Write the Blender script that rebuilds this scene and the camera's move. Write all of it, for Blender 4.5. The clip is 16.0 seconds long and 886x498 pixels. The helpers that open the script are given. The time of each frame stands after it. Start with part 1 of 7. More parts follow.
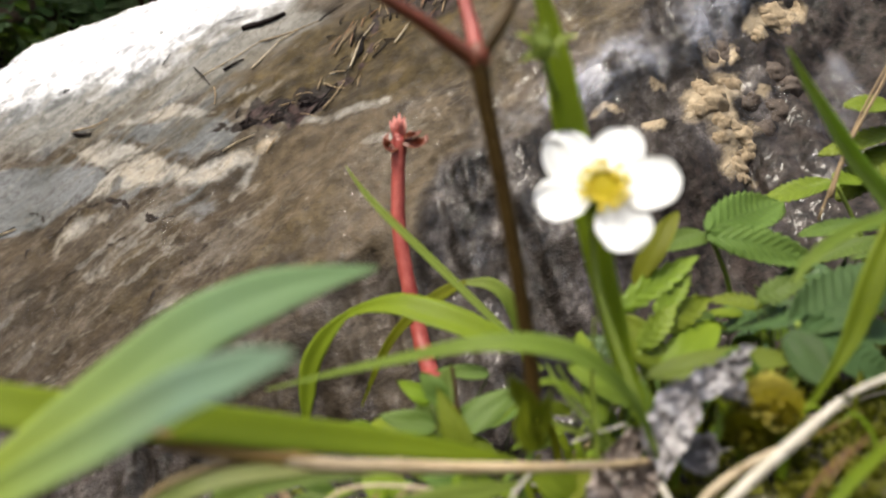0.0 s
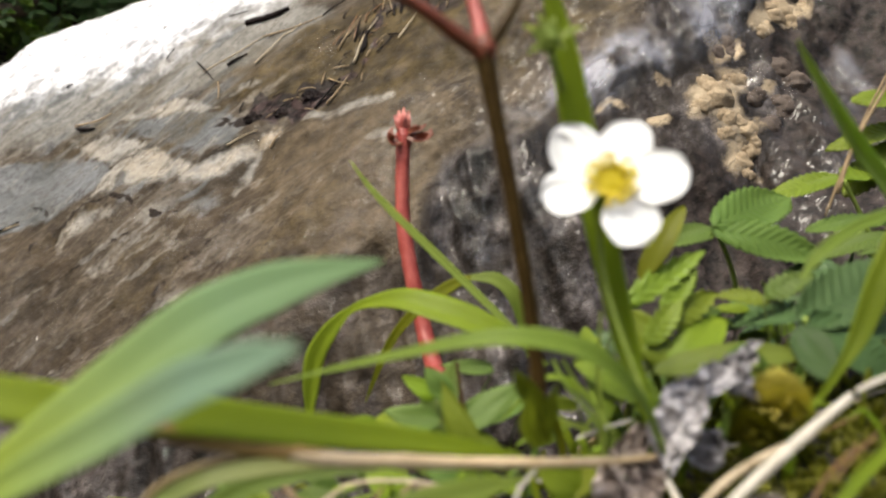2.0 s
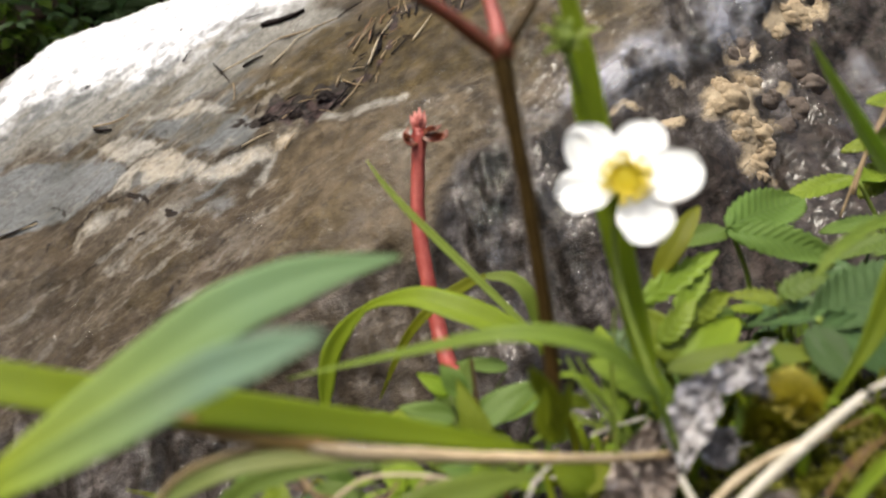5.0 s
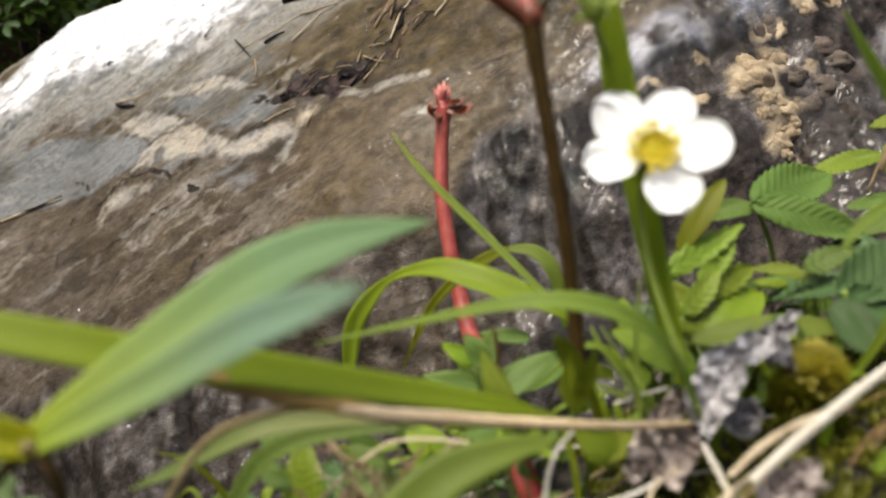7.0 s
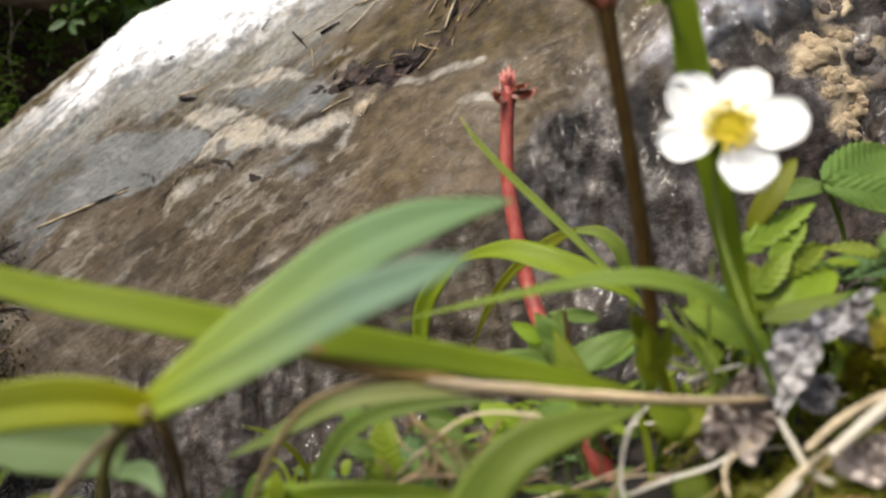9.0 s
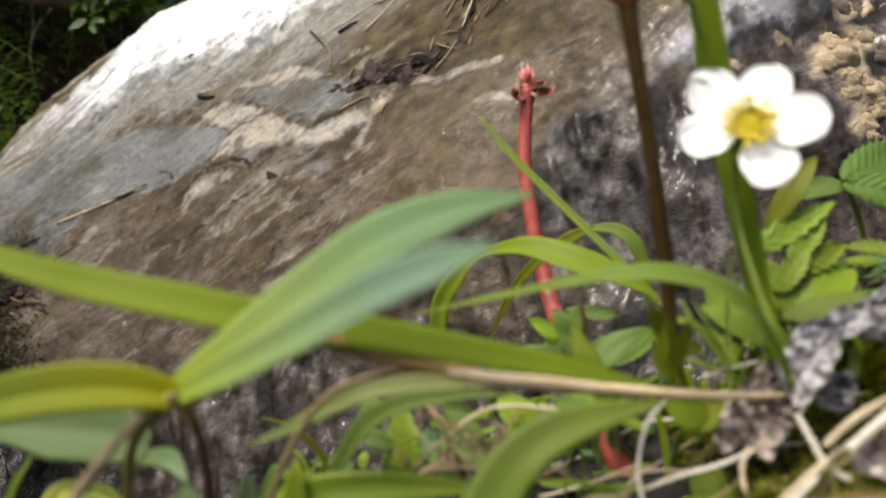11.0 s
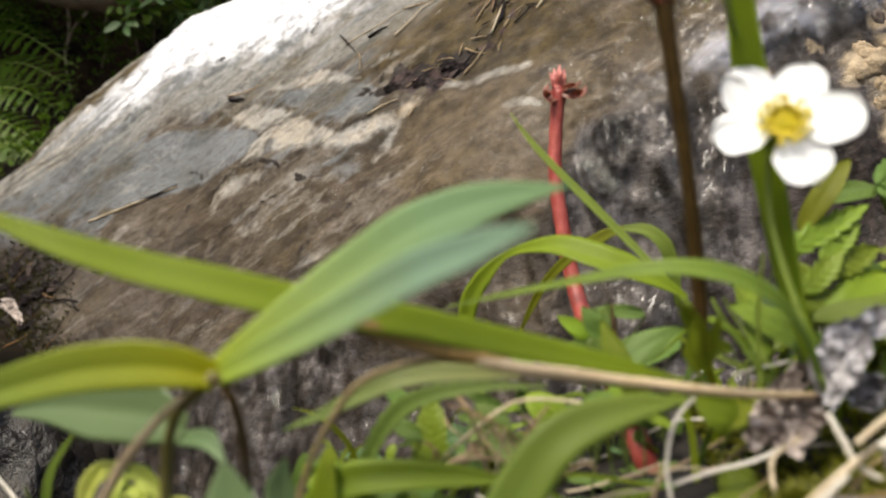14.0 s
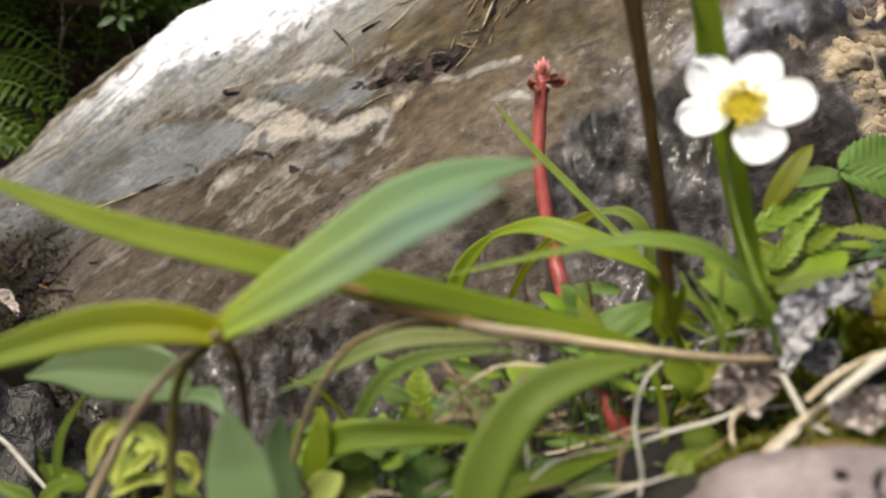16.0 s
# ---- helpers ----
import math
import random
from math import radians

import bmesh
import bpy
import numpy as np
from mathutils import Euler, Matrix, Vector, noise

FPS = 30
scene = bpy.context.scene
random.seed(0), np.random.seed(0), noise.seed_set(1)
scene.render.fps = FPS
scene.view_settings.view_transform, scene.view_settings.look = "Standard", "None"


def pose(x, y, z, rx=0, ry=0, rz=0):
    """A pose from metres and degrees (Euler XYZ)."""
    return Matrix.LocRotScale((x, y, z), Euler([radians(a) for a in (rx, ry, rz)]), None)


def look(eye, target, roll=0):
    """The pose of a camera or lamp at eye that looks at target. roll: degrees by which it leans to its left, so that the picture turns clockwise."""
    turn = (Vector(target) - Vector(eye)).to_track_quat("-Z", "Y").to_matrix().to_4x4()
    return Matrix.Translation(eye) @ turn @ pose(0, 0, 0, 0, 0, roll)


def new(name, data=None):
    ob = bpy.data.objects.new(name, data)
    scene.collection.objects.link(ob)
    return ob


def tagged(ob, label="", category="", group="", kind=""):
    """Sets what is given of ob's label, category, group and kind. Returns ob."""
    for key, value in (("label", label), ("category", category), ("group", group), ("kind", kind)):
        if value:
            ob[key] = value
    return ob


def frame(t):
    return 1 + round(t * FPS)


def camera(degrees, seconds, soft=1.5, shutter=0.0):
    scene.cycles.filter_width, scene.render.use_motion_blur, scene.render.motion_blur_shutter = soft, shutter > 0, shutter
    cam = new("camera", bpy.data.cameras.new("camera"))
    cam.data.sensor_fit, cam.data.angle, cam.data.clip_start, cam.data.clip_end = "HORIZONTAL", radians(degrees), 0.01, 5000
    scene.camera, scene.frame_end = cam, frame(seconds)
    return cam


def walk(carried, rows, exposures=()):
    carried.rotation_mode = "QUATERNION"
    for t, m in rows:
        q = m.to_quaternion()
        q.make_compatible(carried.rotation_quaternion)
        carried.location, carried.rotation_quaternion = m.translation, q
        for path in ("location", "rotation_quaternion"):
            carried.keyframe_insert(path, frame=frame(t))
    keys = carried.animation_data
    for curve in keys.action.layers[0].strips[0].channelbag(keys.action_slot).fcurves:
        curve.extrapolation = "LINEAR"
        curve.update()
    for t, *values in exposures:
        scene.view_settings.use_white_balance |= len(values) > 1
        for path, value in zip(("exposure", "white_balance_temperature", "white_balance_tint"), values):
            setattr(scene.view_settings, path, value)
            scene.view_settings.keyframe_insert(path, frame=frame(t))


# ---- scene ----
cam = camera(60.0, 16.0, soft=1.5)
cam.data.dof.use_dof, cam.data.dof.focus_distance, cam.data.dof.aperture_fstop = True, 0.29, 16.0
PATH = [
    (0.0, -0.00000, 0.00000, 0.10000, 90.000, -0.000, -0.000),
    (0.5, 0.00005, -0.00006, 0.09994, 89.999, -0.037, 0.220),
    (1.0, 0.00000, -0.00010, 0.09985, 90.069, -0.131, 0.183),
    (1.5, 0.00002, -0.00033, 0.09982, 89.892, -0.160, 0.452),
    (2.0, -0.00037, 0.00082, 0.09969, 89.708, -0.133, 0.217),
    (2.5, -0.00039, -0.00068, 0.09932, 89.603, -0.171, 0.527),
    (3.0, -0.00076, -0.00048, 0.09918, 89.599, -0.159, 0.874),
    (3.5, -0.00076, -0.00051, 0.09898, 89.706, -0.320, 0.880),
    (4.0, -0.00071, -0.00093, 0.09905, 89.939, -0.362, 1.024),
    (6.5, -0.00175, -0.00024, 0.09789, 88.997, -0.799, 1.605),
    (7.0, -0.00218, -0.00169, 0.09721, 88.370, -0.914, 2.463),
    (7.5, -0.00300, -0.00388, 0.09705, 88.197, -0.511, 3.796),
    (8.0, -0.00462, -0.00407, 0.09666, 87.785, -0.378, 4.652),
    (8.5, -0.00555, -0.00524, 0.09634, 87.519, -0.327, 5.432),
    (9.0, -0.00589, -0.00601, 0.09611, 87.436, -0.322, 6.181),
    (9.5, -0.00617, -0.00644, 0.09572, 87.393, -0.493, 6.686),
    (12.0, -0.00724, -0.00748, 0.09475, 87.767, -1.130, 7.767),
    (12.5, -0.00759, -0.00736, 0.09443, 88.870, -1.437, 8.123),
    (13.0, -0.00762, -0.00769, 0.09411, 88.890, -1.611, 7.992),
    (13.5, -0.00725, -0.00921, 0.09394, 88.777, -1.502, 8.245),
    (14.0, -0.00790, -0.00934, 0.09292, 87.972, -1.778, 8.996),
    (14.5, -0.00822, -0.01058, 0.09276, 87.719, -1.912, 9.282),
    (15.0, -0.00732, -0.01224, 0.09278, 87.597, -2.030, 9.103),
    (15.5, -0.00637, -0.01575, 0.09136, 87.339, -1.905, 8.995),
    (16.0, -0.00509, -0.01812, 0.08972, 87.730, -1.896, 8.531),
]
walk(cam, [(t, pose(*row)) for t, *row in PATH], [(0.0, 1.10, 6850, 6), (16.0, 1.10, 6850, 6)])

# ---- light: a bright, mostly clouded sky over a shaded stream bank ----
world = bpy.data.worlds.new("world")
scene.world = world
world.use_nodes = True
wn, wl = world.node_tree.nodes, world.node_tree.links
sky = wn.new("ShaderNodeTexSky")
sky.sky_type, sky.sun_disc = "NISHITA", False
sky.sun_elevation, sky.sun_rotation = radians(60), radians(-141)
sky.air_density, sky.dust_density, sky.ozone_density = 1.0, 4.0, 1.0
wl.new(sky.outputs[0], wn["Background"].inputs[0])
wn["Background"].inputs[1].default_value = 0.128
sun = new("sun", bpy.data.lights.new("sun", "SUN"))
sun.data.energy, sun.data.angle, sun.data.color = 1.95, radians(15), (1.0, 0.96, 0.9)
sun.matrix_world = look((-0.6, -0.75, 1.65), (0, 0, 0))

# ---- helpers; all lengths below are millimetres ----
MM = 0.001
rng = random.Random(7)


def lattice(ix, iy, seed):
    h = np.sin(ix * 127.1 + iy * 311.7 + seed * 74.7) * 43758.5453
    return h - np.floor(h)


def value_noise(x, y, seed=0):
    ix, iy = np.floor(x), np.floor(y)
    fx, fy = x - ix, y - iy
    fx, fy = fx * fx * (3 - 2 * fx), fy * fy * (3 - 2 * fy)
    a = lattice(ix, iy, seed) * (1 - fx) + lattice(ix + 1, iy, seed) * fx
    b = lattice(ix, iy + 1, seed) * (1 - fx) + lattice(ix + 1, iy + 1, seed) * fx
    return (a * (1 - fy) + b * fy) * 2 - 1


def fbm(x, y, octaves=4, seed=0, gain=0.5):
    total, amp = 0, 1.0
    for k in range(octaves):
        total = total + amp * value_noise(x + 17.3 * k, y - 9.1 * k, seed + k)
        x, y, amp = x * 2.03, y * 2.03, amp * gain
    return total


def smooth(edge0, edge1, v):
    s = np.clip((v - edge0) / (edge1 - edge0), 0, 1)
    return s * s * (3 - 2 * s)


def spline(points, count):
    """Catmull-Rom through the points."""
    p = np.array(points, float)
    p = np.vstack([2 * p[0] - p[1], p, 2 * p[-1] - p[-2]])
    out = []
    for s in np.linspace(0, len(p) - 3 - 1e-6, count):
        i, f = int(s), s - int(s)
        a, b, c, d = p[i:i + 4]
        out.append(0.5 * (2 * b + (c - a) * f + (2 * a - 5 * b + 4 * c - d) * f ** 2 + (3 * b - a - 3 * c + d) * f ** 3))
    return np.array(out)


def unit(v):
    v = np.asarray(v, float)
    return v / (np.linalg.norm(v) + 1e-9)


def finish(name, verts, faces, uvs, mat, origin, parent=None, label=""):
    """A mesh object from millimetre coordinates, with its origin at the given place."""
    v = (np.asarray(verts, float) - np.asarray(origin, float)) * MM
    me = bpy.data.meshes.new(name)
    me.from_pydata(v.tolist(), [], faces)
    if uvs is not None:
        layer = me.uv_layers.new(name="uv")
        at = np.array([l.vertex_index for l in me.loops])
        layer.data.foreach_set("uv", np.asarray(uvs, float)[at].ravel())
    me.polygons.foreach_set("use_smooth", [True] * len(me.polygons))
    me.materials.append(mat)
    ob = new(name, me)
    if parent is None:
        ob.location = np.asarray(origin, float) * MM
    else:
        ob.parent = parent
    if label:
        ob["label"] = label
    return ob


def thing(name, base, label, category, group="", kind=""):
    ob = new(name)
    ob.empty_display_size = 0.004
    ob.location = np.asarray(base, float) * MM
    tagged(ob, label, category, group, kind)
    ob["base"] = [float(c) for c in base]
    return ob


def part(name, shape, mat, parent, label=""):
    top = parent
    while top.parent:
        top = top.parent
    return finish(name, *shape, mat, tuple(top["base"]), parent, label)


def single(name, shape, mat, base, label, category, group=""):
    """A thing of one sheet or stalk; a blade or a dead leaf also gets its raised midrib."""
    if name == "dry_stalk":
        ob = thing(name, base, label, category, group)
        part("stem", shape, mat, ob)
        v, u = np.asarray(shape[0], float), np.asarray(shape[2], float)
        at = np.abs(u[:, 1] - (0.35 + 0.3 * lattice(float(base[0]), float(base[2]), 3)))
        ring = v[at < at.min() + 1e-6]
        size = max(0.3, 0.62 * float(np.ptp(ring, axis=0).max()))
        part("joint", blob(ring.mean(0), (size, size * 0.8, size), 5, 0.2, 6, 8), mat, ob)
        return ob
    if name not in ("grass_plant", "dead_leaf", "toothed_leaf"):
        return tagged(finish(name, *shape, mat, base), label, category, group)
    ob = thing(name, base, label, category, group)
    part("blade", shape, mat, ob)
    midrib(shape, mat, ob, 0.22)
    return ob


def midrib(shape, mat, parent, radius):
    """The raised rib along the underside of a leaf."""
    v, u = np.asarray(shape[0], float), np.asarray(shape[2], float)
    half = len(v) // 2
    rows = [i for i in range(half) if abs(u[i, 0] - 0.5) < 1e-6]
    low = v[[i + half for i in rows]]
    return part("midrib", tube([tuple(p) for p in low[::3]], [radius, radius * 0.9, radius * 0.7, radius * 0.25], 5, len(rows)), mat, parent)


def join(*shapes):
    verts, faces, uvs, k = [], [], [], 0
    for v, f, u in shapes:
        verts.append(np.asarray(v, float))
        faces += [tuple(i + k for i in q) for q in f]
        uvs.append(np.asarray(u, float))
        k += len(v)
    return np.vstack(verts), faces, np.vstack(uvs)


def tube(points, radii, sides=8, count=None, rough=0.0, seed=0):
    """A tapering round stem through the points."""
    n = count or max(6, 5 * len(points))
    c = spline(points, n)
    r = np.interp(np.linspace(0, 1, n), np.linspace(0, 1, len(radii)), radii)
    local = random.Random(seed)
    verts, faces, uvs = [], [], []
    side = unit(np.cross(c[1] - c[0], (0.31, 0.2, 0.93)))
    for i in range(n):
        tan = unit(c[min(i + 1, n - 1)] - c[max(i - 1, 0)])
        side = unit(side - tan * np.dot(side, tan))
        up = np.cross(tan, side)
        for j in range(sides):
            a = 2 * math.pi * j / sides
            q = r[i] * (1 + rough * local.uniform(-1, 1))
            verts.append(c[i] + q * (math.cos(a) * side + math.sin(a) * up))
            uvs.append((j / sides, i / (n - 1)))
    for i in range(n - 1):
        for j in range(sides):
            k = (j + 1) % sides
            faces.append((i * sides + j, i * sides + k, (i + 1) * sides + k, (i + 1) * sides + j))
    faces.append(tuple(range(sides - 1, -1, -1)))
    faces.append(tuple((n - 1) * sides + j for j in range(sides)))
    return verts, faces, uvs


def ribbon(points, widths, face=(0, -1, 0.4), face_end=None, fold=0.25, thick=0.18, count=None, across=6, wave=0.0, seed=0, teeth=0.0, tooth_count=14):
    """A grass blade or a narrow leaf: a thin solid sheet along a curve, folded along its midrib."""
    n = count or max(14, 7 * len(points))
    c = spline(points, n)
    w = np.interp(np.linspace(0, 1, n), np.linspace(0, 1, len(widths)), widths)
    face_end = face if face_end is None else face_end
    verts, uvs, faces = [], [], []
    m = across + 1
    tops, lows = [], []
    for i in range(n):
        s = i / (n - 1)
        tan = unit(c[min(i + 1, n - 1)] - c[max(i - 1, 0)])
        nor = unit((1 - s) * np.asarray(face, float) + s * np.asarray(face_end, float))
        side = unit(np.cross(tan, nor))
        nor = unit(np.cross(side, tan))
        edge = 1.0
        if teeth:
            saw = (s * tooth_count) % 1.0
            edge = 1 - teeth * (1 - saw)
        for j in range(m):
            a = 2 * j / across - 1
            lift = -fold * (1 - abs(a)) * w[i] * 0.5
            lift += wave * w[i] * 0.12 * math.sin(9 * s + 3 * a + seed)
            rib = 0.10 * math.exp(-(a / 0.12) ** 2)
            p = c[i] + side * a * w[i] * 0.5 * edge + nor * (lift - rib)
            t = thick * (1 - 0.75 * abs(a)) * min(1, 0.25 + w[i] / 2)
            tops.append(p + nor * t * 0.5)
            lows.append(p - nor * t * 0.5)
            uvs.append((j / across, s))
    verts = tops + lows
    uvs = uvs + uvs
    k = n * m
    for i in range(n - 1):
        for j in range(across):
            a, b, d, e = i * m + j, i * m + j + 1, (i + 1) * m + j + 1, (i + 1) * m + j
            faces.append((a, b, d, e))
            faces.append((k + e, k + d, k + b, k + a))
        for j in (0, across):
            a, b = i * m + j, (i + 1) * m + j
            faces.append((a, b, k + b, k + a) if j == 0 else (b, a, k + a, k + b))
    return verts, faces, uvs


def broad_leaf(base, tip, normal, width, droop=0.12, teeth=9, tooth=0.12, pleat=0.5, cup=0.15, belly=0.55, thick=0.2, seed=0, rows=54, across=18, point=0.62):
    """A broad leaf with a midrib, pleated side veins and a toothed edge."""
    base, tip = np.asarray(base, float), np.asarray(tip, float)
    length = np.linalg.norm(tip - base)
    tan = unit(tip - base)
    nor = unit(np.asarray(normal, float) - tan * np.dot(normal, tan))
    side = np.cross(tan, nor)
    local = random.Random(seed)
    ph = local.uniform(0, 6)
    tops, lows, uvs, faces = [], [], [], []
    m = across + 1
    for i in range(rows):
        s = i / (rows - 1)
        prof = (s ** belly) * ((1 - s) ** point) * (1.9 if point < 0.8 else 2.1)
        prof = min(1.0, prof) if s > 0.02 else 0.03
        saw = (s * teeth) % 1.0
        edge = 1 - tooth * ((1 - saw) ** 0.9 if teeth else 0)
        half = 0.5 * width * max(0.02, prof) * edge
        mid = base + tan * length * s + nor * (-droop * length * s * s + 0.02 * length * math.sin(5 * s + ph))
        for j in range(m):
            a = 2 * j / across - 1
            along = s - 0.22 * abs(a) * prof
            vein = pleat * (0.5 - abs(((along * teeth) % 1.0) - 0.5) * 2) * 0.5 * min(1, abs(a) * 4) * (1 - 0.5 * s)
            lift = cup * half * abs(a) ** 1.3 + vein + 0.05 * width * math.sin(3 * a + 6 * s + ph) * abs(a)
            p = mid + side * a * half + tan * ((0.45 * tooth * saw * abs(a) ** 3 - 0.10 * abs(a)) * half) + nor * lift
            t = thick * (1 - 0.6 * abs(a))
            tops.append(p + nor * t * 0.5)
            lows.append(p - nor * t * 0.5)
            uvs.append((j / across, s))
    verts, uvs, k = tops + lows, uvs + uvs, rows * m
    for i in range(rows - 1):
        for j in range(across):
            a, b, d, e = i * m + j, i * m + j + 1, (i + 1) * m + j + 1, (i + 1) * m + j
            faces += [(a, b, d, e), (k + e, k + d, k + b, k + a)]
        for j in (0, across):
            a, b = i * m + j, (i + 1) * m + j
            faces.append((a, b, k + b, k + a) if j == 0 else (b, a, k + a, k + b))
    return verts, faces, uvs


def blob(centre, radii, seed=0, bumps=0.12, rings=18, sides=26, freq=2.2):
    """An uneven rounded lump."""
    verts, faces, uvs = [], [], []
    for i in range(rings + 1):
        th = math.pi * i / rings
        for j in range(sides):
            ph = 2 * math.pi * j / sides
            d = np.array((math.sin(th) * math.cos(ph), math.sin(th) * math.sin(ph), math.cos(th)))
            q = 1 + bumps * noise.fractal(Vector(d * freq + seed * 3.1), 0.6, 2.0, 4)
            verts.append(np.asarray(centre, float) + d * np.asarray(radii, float) * q)
            uvs.append((j / sides, i / rings))
    for i in range(rings):
        for j in range(sides):
            k = (j + 1) % sides
            faces.append((i * sides + j, (i + 1) * sides + j, (i + 1) * sides + k, i * sides + k))
    return verts, faces, uvs


# ---- materials ----
def node_material(name):
    m = bpy.data.materials.new(name)
    m.use_nodes = True
    m.node_tree.nodes.remove(m.node_tree.nodes["Principled BSDF"])
    return m, m.node_tree.nodes, m.node_tree.links


def mix_color(nodes, links, fac, a, b, blend="MIX"):
    n = nodes.new("ShaderNodeMix")
    n.data_type, n.blend_type = "RGBA", blend
    for socket, value in ((n.inputs["Factor"], fac), (n.inputs["A"], a), (n.inputs["B"], b)):
        if isinstance(value, bpy.types.NodeSocket):
            links.new(value, socket)
        elif isinstance(value, tuple):
            socket.default_value = (*value, 1.0)
        else:
            socket.default_value = value
    for socket, value in ((n.inputs[6], a), (n.inputs[7], b)):
        if isinstance(value, bpy.types.NodeSocket):
            links.new(value, socket)
        elif isinstance(value, tuple):
            socket.default_value = (*value, 1.0)
    if isinstance(fac, bpy.types.NodeSocket):
        links.new(fac, n.inputs[0])
    else:
        n.inputs[0].default_value = fac
    return n.outputs[2]


def math_node(nodes, links, op, a, b=None, c=None, clamp=False):
    n = nodes.new("ShaderNodeMath")
    n.operation, n.use_clamp = op, clamp
    for socket, value in zip(n.inputs, (a, b, c)):
        if value is None:
            continue
        if isinstance(value, bpy.types.NodeSocket):
            links.new(value, socket)
        else:
            socket.default_value = value
    return n.outputs[0]


def noise_node(nodes, links, scale, detail=4.0, rough=0.55, coord=None, stretch=None, turn=None):
    n = nodes.new("ShaderNodeTexNoise")
    n.inputs["Scale"].default_value, n.inputs["Detail"].default_value, n.inputs["Roughness"].default_value = scale, detail, rough
    if coord is None:
        coord = nodes.new("ShaderNodeTexCoord").outputs["Object"]
    if stretch or turn:
        mp = nodes.new("ShaderNodeMapping")
        links.new(coord, mp.inputs["Vector"])
        mp.vector_type = "TEXTURE"
        mp.inputs["Scale"].default_value = tuple(1 / k for k in stretch or (1, 1, 1))
        mp.inputs["Rotation"].default_value = turn or (0, 0, 0)
        coord = mp.outputs[0]
    links.new(coord, n.inputs["Vector"])
    return n.outputs["Fac"]


def ramp(nodes, links, fac, *stops):
    n = nodes.new("ShaderNodeValToRGB")
    while len(n.color_ramp.elements) < len(stops):
        n.color_ramp.elements.new(0.5)
    for e, (at, col) in zip(n.color_ramp.elements, stops):
        e.position = at
        e.color = (*col, 1.0) if isinstance(col, tuple) else (col, col, col, 1.0)
    links.new(fac, n.inputs[0])
    return n.outputs[0]


def bump_node(nodes, links, height, strength, distance):
    n = nodes.new("ShaderNodeBump")
    n.inputs["Strength"].default_value, n.inputs["Distance"].default_value = strength, distance
    links.new(height, n.inputs["Height"])
    return n.outputs[0]


def leaf_material(name, col, tip_col=None, light=0.45, rough=0.42, veins=9.0, vein_gain=0.25, glow=None, pinnate=0, turn_gain=1.0):
    """Green tissue: some light passes through it; fine veins run along the blade."""
    m, nodes, links = node_material(name)
    uv = nodes.new("ShaderNodeUVMap").outputs[0]
    sep = nodes.new("ShaderNodeSeparateXYZ")
    links.new(uv, sep.inputs[0])
    info = nodes.new("ShaderNodeObjectInfo").outputs["Random"]
    spots = noise_node(nodes, links, 260, 5, 0.6)
    large = noise_node(nodes, links, 45, 3, 0.5)
    base = col
    if tip_col:
        base = mix_color(nodes, links, math_node(nodes, links, "MULTIPLY", sep.outputs[1], turn_gain, clamp=True), col, tip_col)
    dark = mix_color(nodes, links, 1.0, base, (0.62, 0.66, 0.55), "MULTIPLY")
    c = mix_color(nodes, links, math_node(nodes, links, "MULTIPLY", large, 0.35), base, dark)
    lines = math_node(nodes, links, "SINE", math_node(nodes, links, "MULTIPLY", sep.outputs[0], veins * 6.283))
    lines = math_node(nodes, links, "MULTIPLY_ADD", lines, 0.5, 0.5)
    if pinnate:
        off = math_node(nodes, links, "ABSOLUTE", math_node(nodes, links, "MULTIPLY_ADD", sep.outputs[0], 2.0, -1.0))
        along = math_node(nodes, links, "MULTIPLY_ADD", off, -0.2, sep.outputs[1])
        saw = math_node(nodes, links, "FRACT", math_node(nodes, links, "MULTIPLY", along, float(pinnate)))
        dist = math_node(nodes, links, "ABSOLUTE", math_node(nodes, links, "SUBTRACT", saw, 0.5))
        side = ramp(nodes, links, dist, (0.04, 1.0), (0.22, 0.0))
        rib = ramp(nodes, links, off, (0.02, 1.0), (0.07, 0.0))
        lines = math_node(nodes, links, "MAXIMUM", side, rib)
    c = mix_color(nodes, links, math_node(nodes, links, "MULTIPLY", lines, vein_gain), c, dark)
    c = mix_color(nodes, links, math_node(nodes, links, "MULTIPLY", spots, 0.25), c, dark)
    hue = nodes.new("ShaderNodeHueSaturation")
    links.new(math_node(nodes, links, "MULTIPLY_ADD", info, 0.024, 0.488), hue.inputs["Hue"])
    links.new(math_node(nodes, links, "MULTIPLY_ADD", info, 0.3, 0.85), hue.inputs["Value"])
    links.new(c, hue.inputs["Color"])
    c = mix_color(nodes, links, 1.0, hue.outputs[0], (1.0, 0.98, 0.72), "MULTIPLY")
    bs = nodes.new("ShaderNodeBsdfPrincipled")
    links.new(c, bs.inputs["Base Color"])
    bs.inputs["Roughness"].default_value = rough
    bs.inputs["Specular IOR Level"].default_value = 0.22
    relief = math_node(nodes, links, "ADD", math_node(nodes, links, "MULTIPLY", lines, 0.6), spots)
    links.new(bump_node(nodes, links, relief, 0.35, 0.0003), bs.inputs["Normal"])
    tr = nodes.new("ShaderNodeBsdfTranslucent")
    links.new(mix_color(nodes, links, 1.0, c, glow or (1.25, 1.35, 0.45), "MULTIPLY"), tr.inputs["Color"])
    mx = nodes.new("ShaderNodeMixShader")
    mx.inputs[0].default_value = light
    links.new(bs.outputs[0], mx.inputs[1])
    links.new(tr.outputs[0], mx.inputs[2])
    links.new(mx.outputs[0], nodes["Material Output"].inputs[0])
    return m


